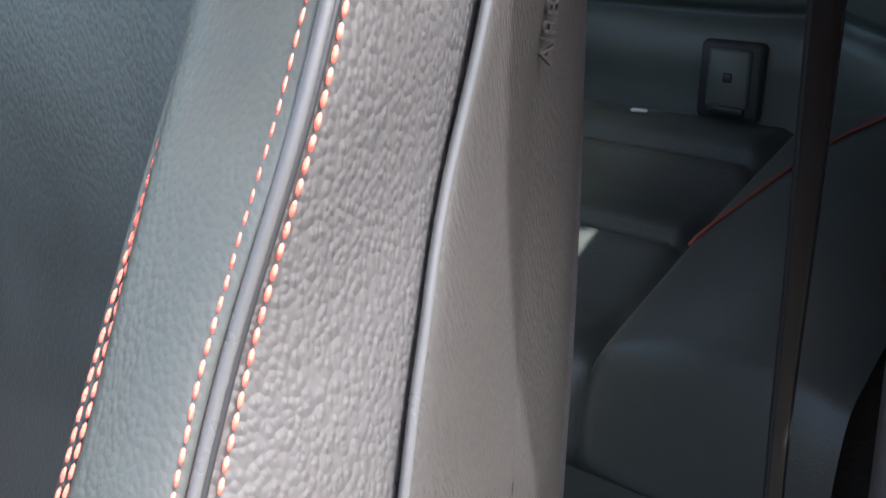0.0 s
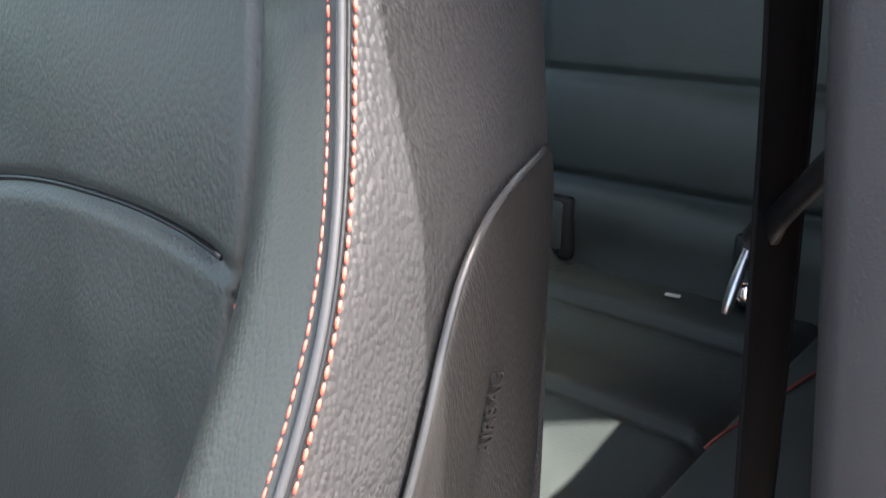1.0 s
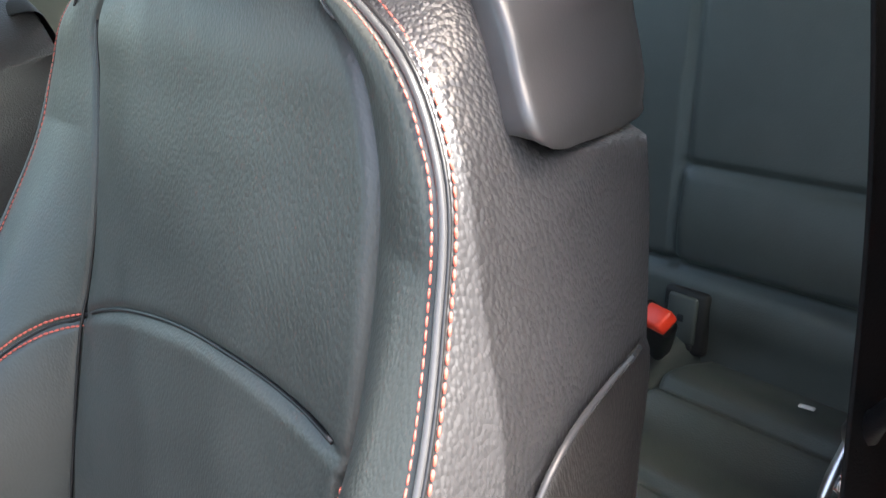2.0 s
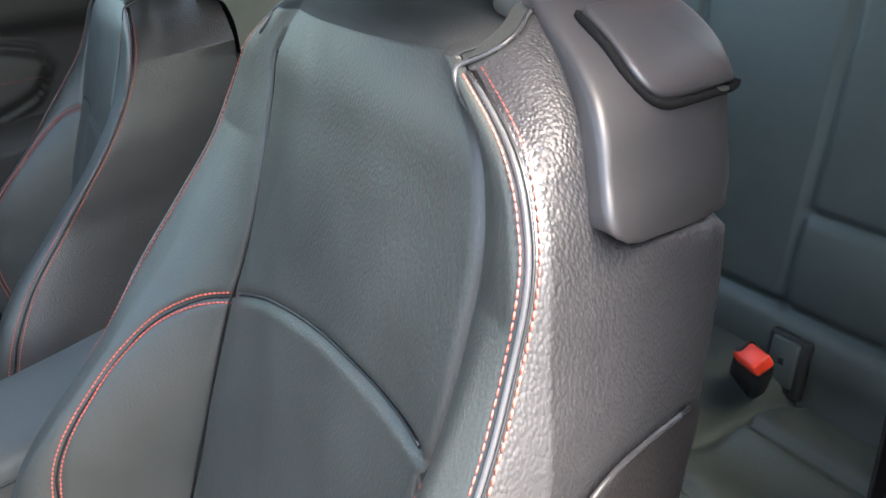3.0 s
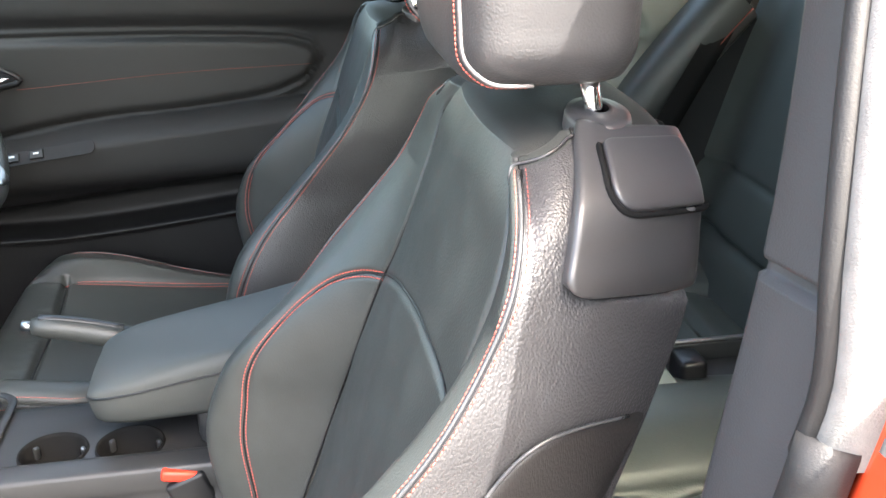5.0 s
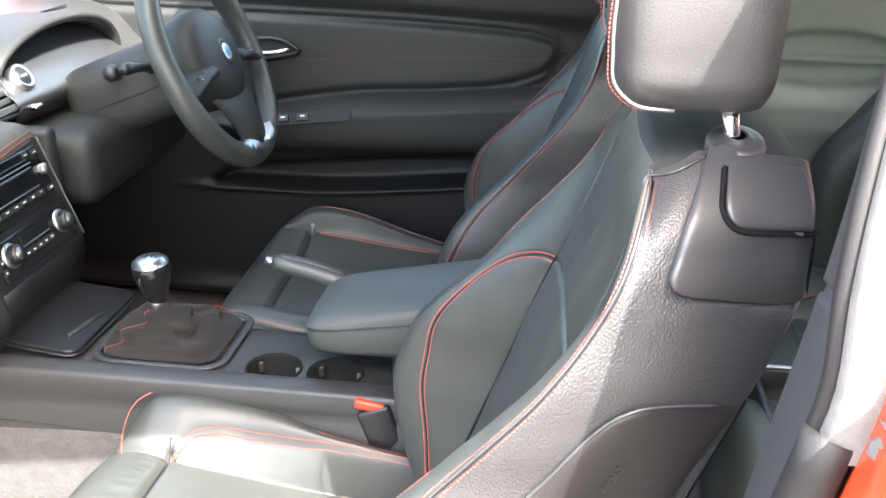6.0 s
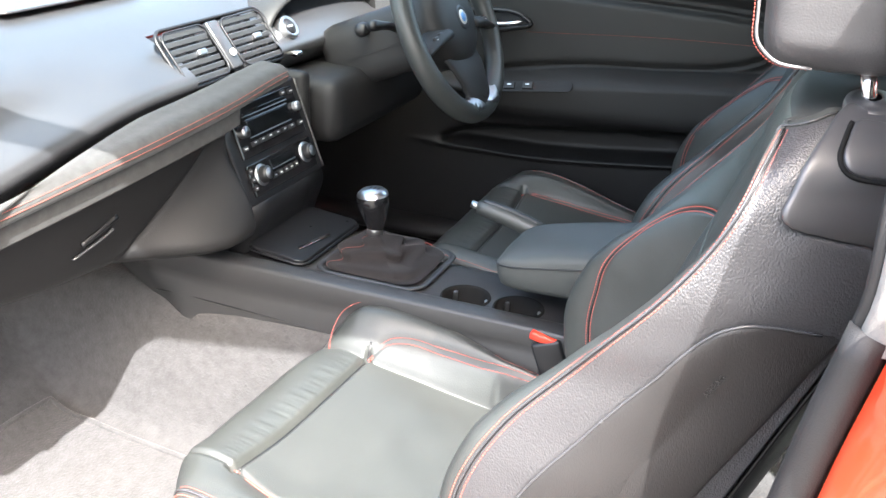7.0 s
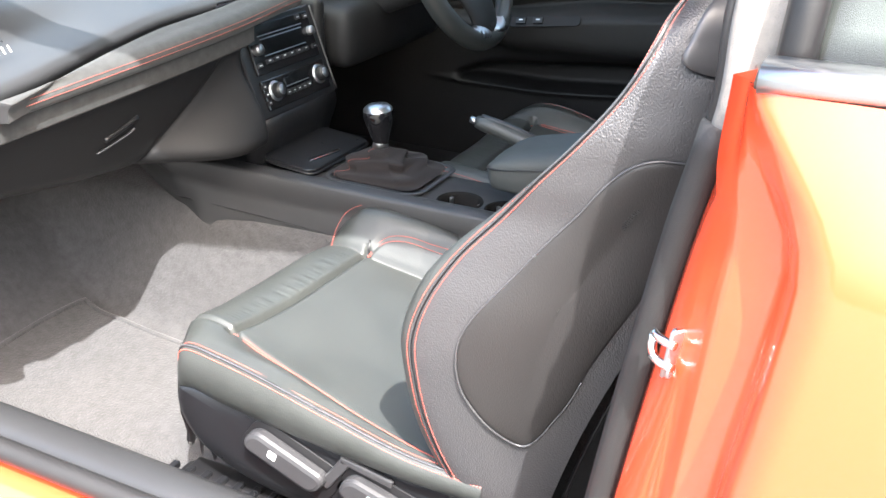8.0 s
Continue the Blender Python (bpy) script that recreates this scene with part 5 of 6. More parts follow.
# trim band with its seam, wider towards the middle
by = np.linspace(-0.60, 0.045, 90)
t_z = curve([-0.61, -0.43, -0.27, -0.12, 0.035, 0.06], [0.795, 0.807, 0.815, 0.823, 0.835, 0.836])
t_x = curve([-0.61, -0.45, -0.2, 0.06], [-0.560, -0.550, -0.548, -0.558])
band = []
for y in by:
    z0, x0 = float(t_z(y)), float(t_x(y))
    bx = -0.618 + 0.075 * max(0.0, (-0.25 - y) / 0.35) ** 1.2
    band.append(smooth_path([(bx - 0.004, y, z0 - 0.012), (bx - 0.002, y, z0 + 0.004), (bx + 0.005, y, z0 + 0.0115), (0.5 * (bx + x0), y, z0 + 0.013), (x0 - 0.008, y, z0 + 0.009), (x0, y, z0 - 0.002), (x0 - 0.002, y, z0 - 0.012), (x0 - 0.016, y, z0 - 0.020)], 26))
band = np.array(band)
grid("trim_band", band, M_SUEDE, dash, "grey suede-like cloth trim band", flip=True)
grid("trim_end", np.array([[tuple(p) for p in band[0]], [tuple(p + np.array([-0.03, -0.003, -0.004])) for p in band[0]]]), M_PLASTIC, dash)
for o, zo in ((0.0, 0.0028), (0.0008, -0.0040)):
    row = [(float(t_x(y)) + 0.0008 - 0.0015 * (zo > 0), y, float(t_z(y)) + zo) for y in by]
    stitches("band_stitching", row, [(0.9, 0, 0.4)] * 90, dash, mat=M_BENCHSEAM, label="dull red stitching")

# strip under the seam, glove box lid and knee bulge beside the console
gy = np.linspace(-0.655, -0.086, 90)
lid_foot = curve([-0.66, -0.59, -0.44, -0.30, -0.20, -0.08], [0.668, 0.660, 0.641, 0.630, 0.622, 0.620])
crease_y = curve([0.60, 0.65, 0.69, 0.73, 0.76, 0.80], [-0.34, -0.300, -0.248, -0.196, -0.165, -0.13])


def lid_x(y, z):
    """Depth of the dashboard's lower face."""
    z0, x0, zb = float(t_z(y)), float(t_x(y)), float(lid_foot(y))
    f = min(1.0, max(0.0, (z0 - 0.030 - z) / (z0 - 0.030 - zb)))
    x = x0 - 0.016 - 0.052 * f - 0.010 * max(0.0, f - 0.88) ** 2 / 0.0144
    q = (y - float(crease_y(z))) / 0.17
    k = min(1.0, max(0.0, q))
    x += 0.106 * math.sin(k * math.pi / 2) ** 1.25 * f ** 0.85 - 0.003 * math.exp(-((q - 0.01) / 0.025) ** 2) * min(1.0, f * 6)
    return x - 0.075 * max(0.0, (y + 0.128) / 0.042) ** 2.2 * min(1.0, f * 3)


low = []
for y in gy:
    z0, x0, zb = float(t_z(y)), float(t_x(y)), float(lid_foot(y))
    col = [(x0 - 0.012, y, z0 - 0.016), (x0 - 0.013, y, z0 - 0.030), (x0 - 0.014, y, z0 - 0.044), (x0 - 0.018, y, z0 - 0.047)]
    col += [(lid_x(y, z) - 0.004, y, z) for z in np.linspace(z0 - 0.050, zb, 34)]
    xb = col[-1][0]
    col += [(xb - 0.010, y, zb - 0.006), (xb - 0.06, y, zb - 0.012), (xb - 0.30, y, zb - 0.02)]
    low.append(col)
low = np.array(low)
LY, LZ = (low[:-1, :-1, 1] + low[1:, 1:, 1]) / 2, (low[:-1, :-1, 2] + low[1:, 1:, 2]) / 2
upper = np.repeat((np.arange(low.shape[1] - 1) < 3)[None, :], len(gy) - 1, 0)
knee = (LY > crease_y(LZ)) & ~upper
grid("trim_strip", low, M_SUEDE, dash, "grey suede-like strip under the seam", mask=upper, flip=True)
grid("glove_box", low, M_GLOVE, dash, "black glove box lid", mask=~upper & ~knee, flip=True)
grid("knee_panel", low, M_GLOVE, dash, "black bulged panel beside the console", mask=knee, flip=True)


# the lid's pull
def on_lid(y, z):
    return (lid_x(y, z) - 0.003, y, z)


tube("glove_box_pull", [tuple(Vector(on_lid(y, z)) + Vector((0.002, 0, 0))) for y, z in smooth_path([(-0.418, 0.681), (-0.408, 0.683), (-0.385, 0.689), (-0.358, 0.697), (-0.350, 0.701)], 16)], 0.0026, M_LEVER, dash, "plastic glove box pull", flat=0.6)
tube("pull_recess", [on_lid(y, z) for y, z in smooth_path([(-0.405, 0.697), (-0.378, 0.706), (-0.345, 0.718)], 12)], 0.0045, M_BLACK, dash, seg=6)
slab("dash_end", [(x, z) for x, z in ((-0.635, 0.845), (-0.60, 0.78), (-0.585, 0.70), (-0.64, 0.635), (-1.1, 0.6), (-1.1, 0.92), (-0.75, 0.905))], 0.02, M_PLASTIC, dash, "plastic end panel of the dashboard", place=Matrix(((1, 0, 0, 0), (0, 0, 1, -0.70), (0, 1, 0, 0), (0, 0, 0, 1))))


def vent(name, middle, w, h, turn, slats, rim_r, label):
    """An air vent: rim, dark throat, horizontal slats, a few upright ones behind and a thumb tab."""
    m = Matrix.Translation(middle) @ turn.to_4x4()
    home = Matrix.Translation(dash.location)

    def put(ob, at, lean_x=0.0):
        ob.data.transform(home.inverted() @ m @ Matrix.Translation(at) @ Euler((radians(lean_x), 0, 0)).to_matrix().to_4x4() @ home)
        return ob

    v = put(link(name, tube_mesh(name, [(x, y, 0.004) for x, y in rounded(w, h, min(w, h) * 0.2, 6)], rim_r, 8, True), M_BLACK, dash, label), (0, 0, 0))
    slab("throat", rounded(w, h, min(w, h) * 0.2, 6), 0.004, M_BLACK, v, place=m @ Matrix.Translation((0, 0, -0.030)), bevel=0)
    for k in range(slats):
        put(box("slat", (w * 0.96, 0.0085, 0.0026), (0, 0, 0), M_DASHTOP, v, bevel=0.0009, seg=1), (0, h * ((k + 0.5) / slats - 0.5), 0.0), 22)
    for k in range(4):
        put(box("upright_slat", (0.0016, h * 0.94, 0.010), (0, 0, 0), M_BLACK, v, bevel=0), (w * ((k + 0.5) / 4 - 0.5), 0, -0.016))
    put(box("vent_tab", (0.020, 0.010, 0.008), (0, 0, 0), M_SILVER, v, bevel=0.002), (w * 0.12, 0, 0.004))
    return v


# centre vents lean back, facing the cabin and up
lean = Matrix(((0.0, -0.60, 0.80), (1.0, 0.0, 0.0), (0.0, 0.80, 0.60)))
vent("centre_vent", (-0.664, -0.054, 0.870), 0.112, 0.088, lean, 7, 0.0018, "slatted centre air vent in gloss black frame")
vent("centre_vent", (-0.664, 0.100, 0.870), 0.118, 0.088, lean, 7, 0.0018, "slatted centre air vent in gloss black frame")
slab("vent_surround", rounded(0.268, 0.108, 0.02), 0.004, M_BLACK, dash, place=Matrix.Translation((-0.694, 0.028, 0.850)) @ lean.to_4x4())
tube("vent_frame", [tuple(Matrix.Translation((-0.667, 0.028, 0.870)) @ lean.to_4x4() @ Vector((x, y, 0.0))) for x, y in rounded(0.286, 0.100, 0.022, 8)], 0.0032, M_BLACK, dash, closed=True)
box("vent_bridge", (0.030, 0.086, 0.010), (-0.665, 0.0225, 0.872), M_DASHTOP, dash, "satin bridge between the vents", bevel=0.003, turn=lean)
lathe("warning_button", [(0.0, 0.004), (0.0055, 0.004), (0.0065, 0.0)], (-0.648, 0.0235, 0.862), M_WHITE, dash, "small pale round warning button", 16, lean)
side_turn = Matrix(((-0.30, -0.20, 0.93), (0.95, -0.05, 0.29), (0.0, 0.98, 0.21))).to_3x3()
vent("side_vent", (-0.612, -0.625, 0.826), 0.105, 0.105, side_turn, 7, 0.006, "slatted side air vent at the end of the dashboard")
box("vent_wheel", (0.05, 0.014, 0.012), (-0.598, -0.602, 0.758), M_GLOSS, dash, "vent thumb wheel", bevel=0.004, turn=side_turn)
for k in range(4):
    box("airbag_mark", (0.010, 0.0026, 0.0006), (-0.664 + 0.002 * k, -0.515 + 0.0085 * k, 0.836 + 0.001 * k), M_WHITE, dash, "small pale moulded mark", bevel=0, turn=Euler((0, radians(60), radians(10))).to_matrix())

# centre stack
S_O, S_N = Vector((-0.600, 0.014, 0.803)), Vector((0.938, 0.0, 0.347)).normalized()
S_D = Vector((0.347, 0.0, -0.938)).normalized()


def on_stack(y, d, out=0.0):
    return S_O + Vector((0, y, 0)) + S_D * d + S_N * out


S_T = Matrix((Vector((0, 1, 0)), -S_D, S_N)).transposed()
stack = slab("radio_surround", [(-0.114, -0.162), (0.114, -0.162), (0.116, -0.10), (0.116, 0.004), (-0.116, 0.004), (-0.116, -0.10)], 0.020, M_BLACK, dash, "black centre stack with radio and heater panel", place=Matrix.Translation(on_stack(0, 0, -0.020)) @ S_T.to_4x4(), bevel=0.004)


def stack_box(name, y, d, w, h, t, mat, label="", bevel=0.001):
    return box(name, (w, h, t), on_stack(y, d, t / 2), mat, stack, label, bevel=bevel, turn=S_T)


def knob(name, y, d, r, t, mat, label=""):
    return lathe(name, [(r * 1.05, 0), (r, t * 0.3), (r * 0.95, t * 0.85), (r * 0.85, t), (0.0, t * 1.01)], on_stack(y, d, 0.0), mat, stack, label, 24, S_T)


stack_box("radio_panel", 0, 0.048, 0.188, 0.082, 0.005, M_GLOSS, "gloss black radio panel", 0.002)
stack_box("disc_slot", 0.0, 0.022, 0.125, 0.005, 0.0065, M_SCREEN)
stack_box("disc_slot_edge", 0.0, 0.0265, 0.130, 0.0016, 0.0072, M_SILVER, "thin silver line")
stack_box("radio_display", 0.0, 0.046, 0.118, 0.024, 0.0064, M_SCREEN, "dark radio display")
for d in (0.0605, 0.0325):
    stack_box("display_edge", 0.0, d, 0.122, 0.0016, 0.0074, M_SILVER)
for k in range(6):
    stack_box("preset_button", -0.055 + 0.022 * k, 0.071, 0.019, 0.008, 0.0075, M_BLACK)
    stack_box("button_mark", -0.055 + 0.022 * k, 0.0695, 0.006, 0.002, 0.0080, M_WHITE, "pale button mark", 0)
for y, d in ((-0.083, 0.016), (-0.083, 0.028), (0.083, 0.016), (0.06, 0.014), (-0.083, 0.073), (0.083, 0.071)):
    stack_box("radio_button", y, d, 0.014, 0.008, 0.0075, M_BLACK)
    stack_box("button_mark", y, d, 0.007, 0.0018, 0.0080, M_WHITE, "pale button mark", 0)
knob("volume_knob", -0.079, 0.047, 0.010, 0.017, M_SILVER, "silver radio knob")
knob("tuning_knob", 0.083, 0.043, 0.0085, 0.014, M_SILVER, "silver radio knob")
stack_box("heater_panel", 0, 0.124, 0.190, 0.052, 0.005, M_GLOSS, "gloss black heater panel", 0.002)
stack_box("heater_display", 0, 0.112, 0.068, 0.013, 0.0062, M_SCREEN)
stack_box("heater_edge", 0, 0.1205, 0.072, 0.0016, 0.0070, M_SILVER)
for k in range(5):
    stack_box("heater_button", -0.032 + 0.016 * k, 0.131, 0.013, 0.009, 0.0072, M_BLACK)
    stack_box("button_mark", -0.032 + 0.016 * k, 0.131, 0.005, 0.0018, 0.0077, M_WHITE, "pale button mark", 0)
for y in (-0.064, 0.070):
    knob("temperature_ring", y, 0.121, 0.0185, 0.008, M_SILVER, "silver heater knob ring")
    knob("temperature_knob", y, 0.121, 0.0140, 0.020, M_BLACK, "dark heater knob")
    knob("temperature_cap", y, 0.121, 0.0105, 0.0205, M_SILVER)
for d in (0.108, 0.122, 0.136):
    stack_box("side_button", -0.0905, d, 0.009, 0.008, 0.0072, M_BLACK)
    stack_box("button_mark", -0.0905, d, 0.004, 0.002, 0.0077, M_WHITE, "pale button mark", 0)
foot_line = smooth_path([(-0.560, 0.662), (-0.545, 0.650), (-0.542, 0.636), (-0.548, 0.612), (-0.556, 0.592), (-0.562, 0.570)], 16)
grid("stack_foot", np.array([[(x - 0.030 * (abs(v) > 0.99), 0.014 + 0.112 * v, z) for x, z in foot_line] for v in (-1, -0.985, -0.5, 0, 0.5, 0.985, 1)]), M_BLACK, stack, "black foot of the stack, drawn back to the console", flip=True)
tube("stack_edge", [tuple(on_stack(0.1135, d, 0.001)) for d in np.linspace(0.0, 0.158, 12)], 0.0016, M_SATIN, stack, "thin satin edge", seg=6)

# instrument cluster, hood and start button
cl = thing("instrument_cluster", (-0.72, 0.37, 0.86), "instrument cluster with two round dials under a hood", "instrument cluster")
hood = []
for a in np.linspace(0, math.pi, 30):
    hood.append([(x, 0.37 - (0.205 + o) * math.cos(a), 0.845 + (0.085 + o) * math.sin(a) ** 0.8) for x, o in ((-0.86, 0.0), (-0.70, 0.006), (-0.672, 0.008), (-0.668, 0.002), (-0.675, -0.006), (-0.80, -0.012))])
grid("hood", np.array(hood), M_DASH, cl, "black grained hood")
grid("cluster_face", np.array([[(-0.765, 0.37 + 0.2 * v, 0.80 + 0.125 * w) for w in (0, 0.5, 1)] for v in (-1, 0, 1)]), M_SCREEN, cl)
box("cluster_sill", (0.13, 0.40, 0.03), (-0.72, 0.37, 0.825), M_DASH, cl, bevel=0.012)
d_t = Matrix(((0, 0, 1), (1, 0, 0), (0, 1, 0))).to_3x3()
for y in (0.275, 0.455):
    dial = lathe("dial", [(0.0, 0.004), (0.045, 0.004), (0.047, 0.008)], (-0.762, y, 0.872), M_DIAL, cl, "dark red-lit dial face", turn=d_t)
    lathe("dial_ring", [(0.047, 0.002), (0.050, 0.010), (0.053, 0.006)], (-0.762, y, 0.872), M_SILVER, dial, "silver dial ring", turn=d_t)
    for k in range(13):
        a = radians(-130 + 260 * k / 12)
        box("dial_mark", (0.0008, 0.002, 0.007), (-0.7565, y + 0.038 * math.sin(a), 0.872 + 0.038 * math.cos(a)), M_WHITE, dial, bevel=0, turn=Euler((-a, 0, 0)).to_matrix())
start = thing("start_button", (-0.655, 0.192, 0.878), "round engine start button with silver ring", "button")
lathe("button_ring", [(0.022, -0.012), (0.022, 0.003), (0.019, 0.006), (0.015, 0.004)], (-0.656, 0.208, 0.872), M_SILVER, start, "silver ring", turn=lean)
lathe("button_cap", [(0.0155, 0.0), (0.0145, 0.004), (0.0, 0.0045)], (-0.656, 0.208, 0.872), M_BLACK, start, "black button cap", turn=lean)
box("button_text", (0.014, 0.0025, 0.001), (-0.6520, 0.208, 0.8752), M_WHITE, start, bevel=0, turn=lean)
box("key_slot", (0.022, 0.020, 0.010), (-0.632, 0.190, 0.832), M_CHROME, start, "chrome key slot", bevel=0.004)
box("lower_dash", (0.16, 0.52, 0.20), (-0.76, 0.42, 0.72), M_SHADELOW, dash, "black lower dash on the driver's side", bevel=0.03, seg=3)
box("stack_cheek", (0.24, 0.03, 0.20), (-0.70, 0.143, 0.715), M_SHADELOW, dash, bevel=0.012)
box("stack_core", (0.16, 0.19, 0.24), (-0.72, 0.014, 0.69), M_BLACK, dash, bevel=0.01)

# ---- steering wheel ----
wheel = thing("steering_wheel", (-0.40, 0.37, 0.885), "black leather three-spoke steering wheel with silver spoke ends", "steering wheel")
tilt = radians(24)
WU, WN = Vector((-math.sin(tilt), 0, math.cos(tilt))), Vector((math.cos(tilt), 0, math.sin(tilt)))
WC = Vector((-0.412, 0.37, 0.882))


def on_wheel(a, r, o=0.0):
    return WC + Vector((0, 1, 0)) * (r * math.sin(a)) + WU * (r * math.cos(a)) + WN * o


W_T = Matrix((Vector((0, 1, 0)), WU, WN)).transposed()
ring_n = 72
tube("rim", [tuple(on_wheel(2 * math.pi * k / ring_n, 0.172)) for k in range(ring_n)], [0.0185 + 0.002 * max(0, math.cos(2 * (2 * math.pi * k / ring_n) - math.pi / 2)) for k in range(ring_n)], M_LEATHER, wheel, "black leather rim", seg=14, closed=True)
pad = lathe("airbag_pad", [(0.090, -0.040), (0.094, -0.012), (0.089, 0.008), (0.072, 0.019), (0.038, 0.0255), (0.0, 0.027)], tuple(WC), M_DASH, wheel, "round black horn pad", 40, W_T @ Matrix.Diagonal((1.0, 0.9, 1.0)))
bd = lathe("badge", [(0.0, 0.0255), (0.017, 0.0270), (0.021, 0.0275), (0.0225, 0.026)], tuple(WC), M_BLACK, pad, "round enamel badge with dark ring", 28, W_T)
lathe("badge_face", [(0.0, 0.0285), (0.0135, 0.0285), (0.014, 0.0275)], tuple(WC), M_WHITE, bd, "pale badge face", 24, W_T)
lathe("badge_spot", [(0.0, 0.0290), (0.0085, 0.0290), (0.009, 0.0280)], tuple(WC), M_BLUE, bd, "pale blue badge middle", 20, W_T)
for a, mat in ((radians(100), M_DASH), (radians(-100), M_DASH)):
    sp = tube_mesh("spoke", smooth_path([tuple(on_wheel(a, 0.065, 0.0)), tuple(on_wheel(a, 0.11, 0.006)), tuple(on_wheel(a * 1.02, 0.165, 0.002))], 10), [0.030, 0.028, 0.026, 0.024, 0.022, 0.021, 0.020, 0.019, 0.018, 0.017], 12, flat=0.45)
    link("spoke", sp, mat, wheel, "black wheel spoke with buttons")
    for r in (0.095, 0.118):
        box("wheel_button", (0.018, 0.012, 0.006), tuple(on_wheel(a, r, 0.017)), M_BLACK, wheel, bevel=0.002, turn=W_T)
        box("button_mark", (0.006, 0.003, 0.001), tuple(on_wheel(a, r, 0.0205)), M_WHITE, wheel, bevel=0, turn=W_T)
web = []
for r, wdt, o in ((0.060, 0.072, -0.004), (0.085, 0.066, 0.004), (0.110, 0.056, 0.006), (0.135, 0.050, 0.006), (0.152, 0.050, 0.004), (0.165, 0.054, 0.000)):
    web.append([tuple(WC + Vector((0, 1, 0)) * (wdt * math.sin(q)) - WU * r + WN * (o + 0.013 * math.cos(q))) for q in np.linspace(-math.pi, math.pi, 25)])
grid("lower_spoke", np.array(web), M_DASH, wheel, "broad black lower spoke", flip=True)
for sg in (-1, 1):
    rim_a = [math.pi - sg * q for q in np.linspace(0.06, 0.42, 12)]
    tube("spoke_end", [tuple(on_wheel(q, 0.160 - 0.006 * math.sin(3 * i), 0.009)) for i, q in enumerate(rim_a)], [0.006 + 0.010 * math.sin(math.pi * (i + 0.7) / 12.4) for i in range(12)], M_SILVER, wheel, "satin silver trim of the lower spoke", seg=12, flat=0.6)
box("spoke_badge", (0.018, 0.006, 0.002), tuple(on_wheel(math.pi, 0.148, 0.018)), M_BLACK, wheel, bevel=0.0005, turn=W_T)
col = thing("steering_column", (-0.54, 0.37, 0.80), "black steering column shroud with two stalks", "steering column")
cm = Matrix.Translation((-0.535, 0.37, 0.832)) @ Euler((0, radians(-22), 0)).to_matrix().to_4x4()
cb = box_bm((0.23, 0.155, 0.125), (0, 0, 0), 0.035, 4)
cb.transform(cm)
part("shroud", cb, M_DASH, col, "black plastic column shroud")
box("shroud_line", (0.20, 0.157, 0.002), tuple(cm @ Vector((0, 0, -0.008))), M_BLACK, col, bevel=0, turn=Euler((0, radians(-22), 0)).to_matrix())
for sg, mat in ((-1, M_BLACK), (1, M_BLACK)):
    tube("stalk", smooth_path([tuple(cm @ Vector((0.06, sg * 0.07, 0.02))), tuple(cm @ Vector((0.07, sg * 0.12, 0.03))), tuple(cm @ Vector((0.065, sg * 0.17, 0.04)))], 10), [0.008, 0.008, 0.0075, 0.007, 0.007, 0.007, 0.0075, 0.009, 0.010, 0.008], mat, col, "black column stalk")
lathe("lighter_knob", [(0.013, 0), (0.013, 0.012), (0.010, 0.018), (0.0, 0.019)], (-0.545, 0.285, 0.868), M_BLACK, col, "small round column switch", 20, Matrix(((0, 0, 1), (0, 1, 0), (-1, 0, 0))).to_3x3() @ Euler((radians(90), 0, 0)).to_matrix())
box("lower_cover", (0.24, 0.40, 0.12), (-0.66, 0.37, 0.735), M_GLOVE, col, "black knee cover under the column", bevel=0.03, seg=3)

# ---- centre console ----
con = thing("centre_console", (-0.35, 0.0, 0.50), "black centre console with cup holders and open side rails", "centre console")
cxs = np.linspace(-0.80, 0.14, 100)
rail = curve([-0.86, -0.78, -0.70, -0.6, -0.5, 0.0, 0.14], [0.575, 0.578, 0.580, 0.579, 0.577, 0.577, 0.575])
flare = curve([-0.86, -0.76, -0.66, -0.55, 0.14], [0.185, 0.168, 0.152, 0.146, 0.138])
foot = curve([-0.86, -0.79, -0.74, -0.65, -0.42, 0.0, 0.14], [0.57, 0.556, 0.523, 0.486, 0.48, 0.50, 0.50])
for sg in (-1, 1):
    rows = []
    for x in cxs:
        h, w, b = float(rail(x)), float(flare(x)), float(foot(x))
        drop = 0.060 if sg > 0 else 0.0
        h -= drop
        prof = [(0.012, b - 0.012), (0.010, b), (0.008, b + (h - b) * 0.5), (0.0035, b + (h - b) * 0.62), (0.006, b + (h - b) * 0.66), (0.0035, h - 0.012), (0.003, h - 0.0055), (0.0018, h - 0.0022), (-0.0008, h - 0.0006), (-0.004, h), (-0.010, h + 0.0004), (-0.026, h + 0.0006), (-0.031, h - 0.0004), (-0.0335, h - 0.004), (-0.035, h - 0.014)]
        row = []
        for o, z_ in prof:
            gap = -0.65 - 0.80 * (z_ - 0.487) - x
            ahead = max(0.0, gap)
            row.append((x, sg * (float(flare(x)) - (0.046 if sg > 0 else 0.0) + o + 0.0025 * math.exp(-(gap / 0.030) ** 2) - 0.40 * ahead), z_))
        rows.append(row)
    grid("console_side", np.array(rows), M_PLASTIC, con, "black plastic console side rail", flip=sg < 0)
tube("side_line", [(x, -float(flare(x)) - 0.0088, 0.510 - 0.045 * (x + 0.704)) for x in np.linspace(-0.69, -0.30, 30)], 0.0011, M_BLACK, con, "moulded line along the console", seg=6)
top_y = np.array([-0.115, -0.034, 0.0, 0.030, 0.052, 0.094])
ctop = np.array([[(x, y, float(rail(x)) - float(np.interp(y, [0.030, 0.052, 0.094], [0.014, 0.022, 0.060]))) for y in top_y] for x in cxs])
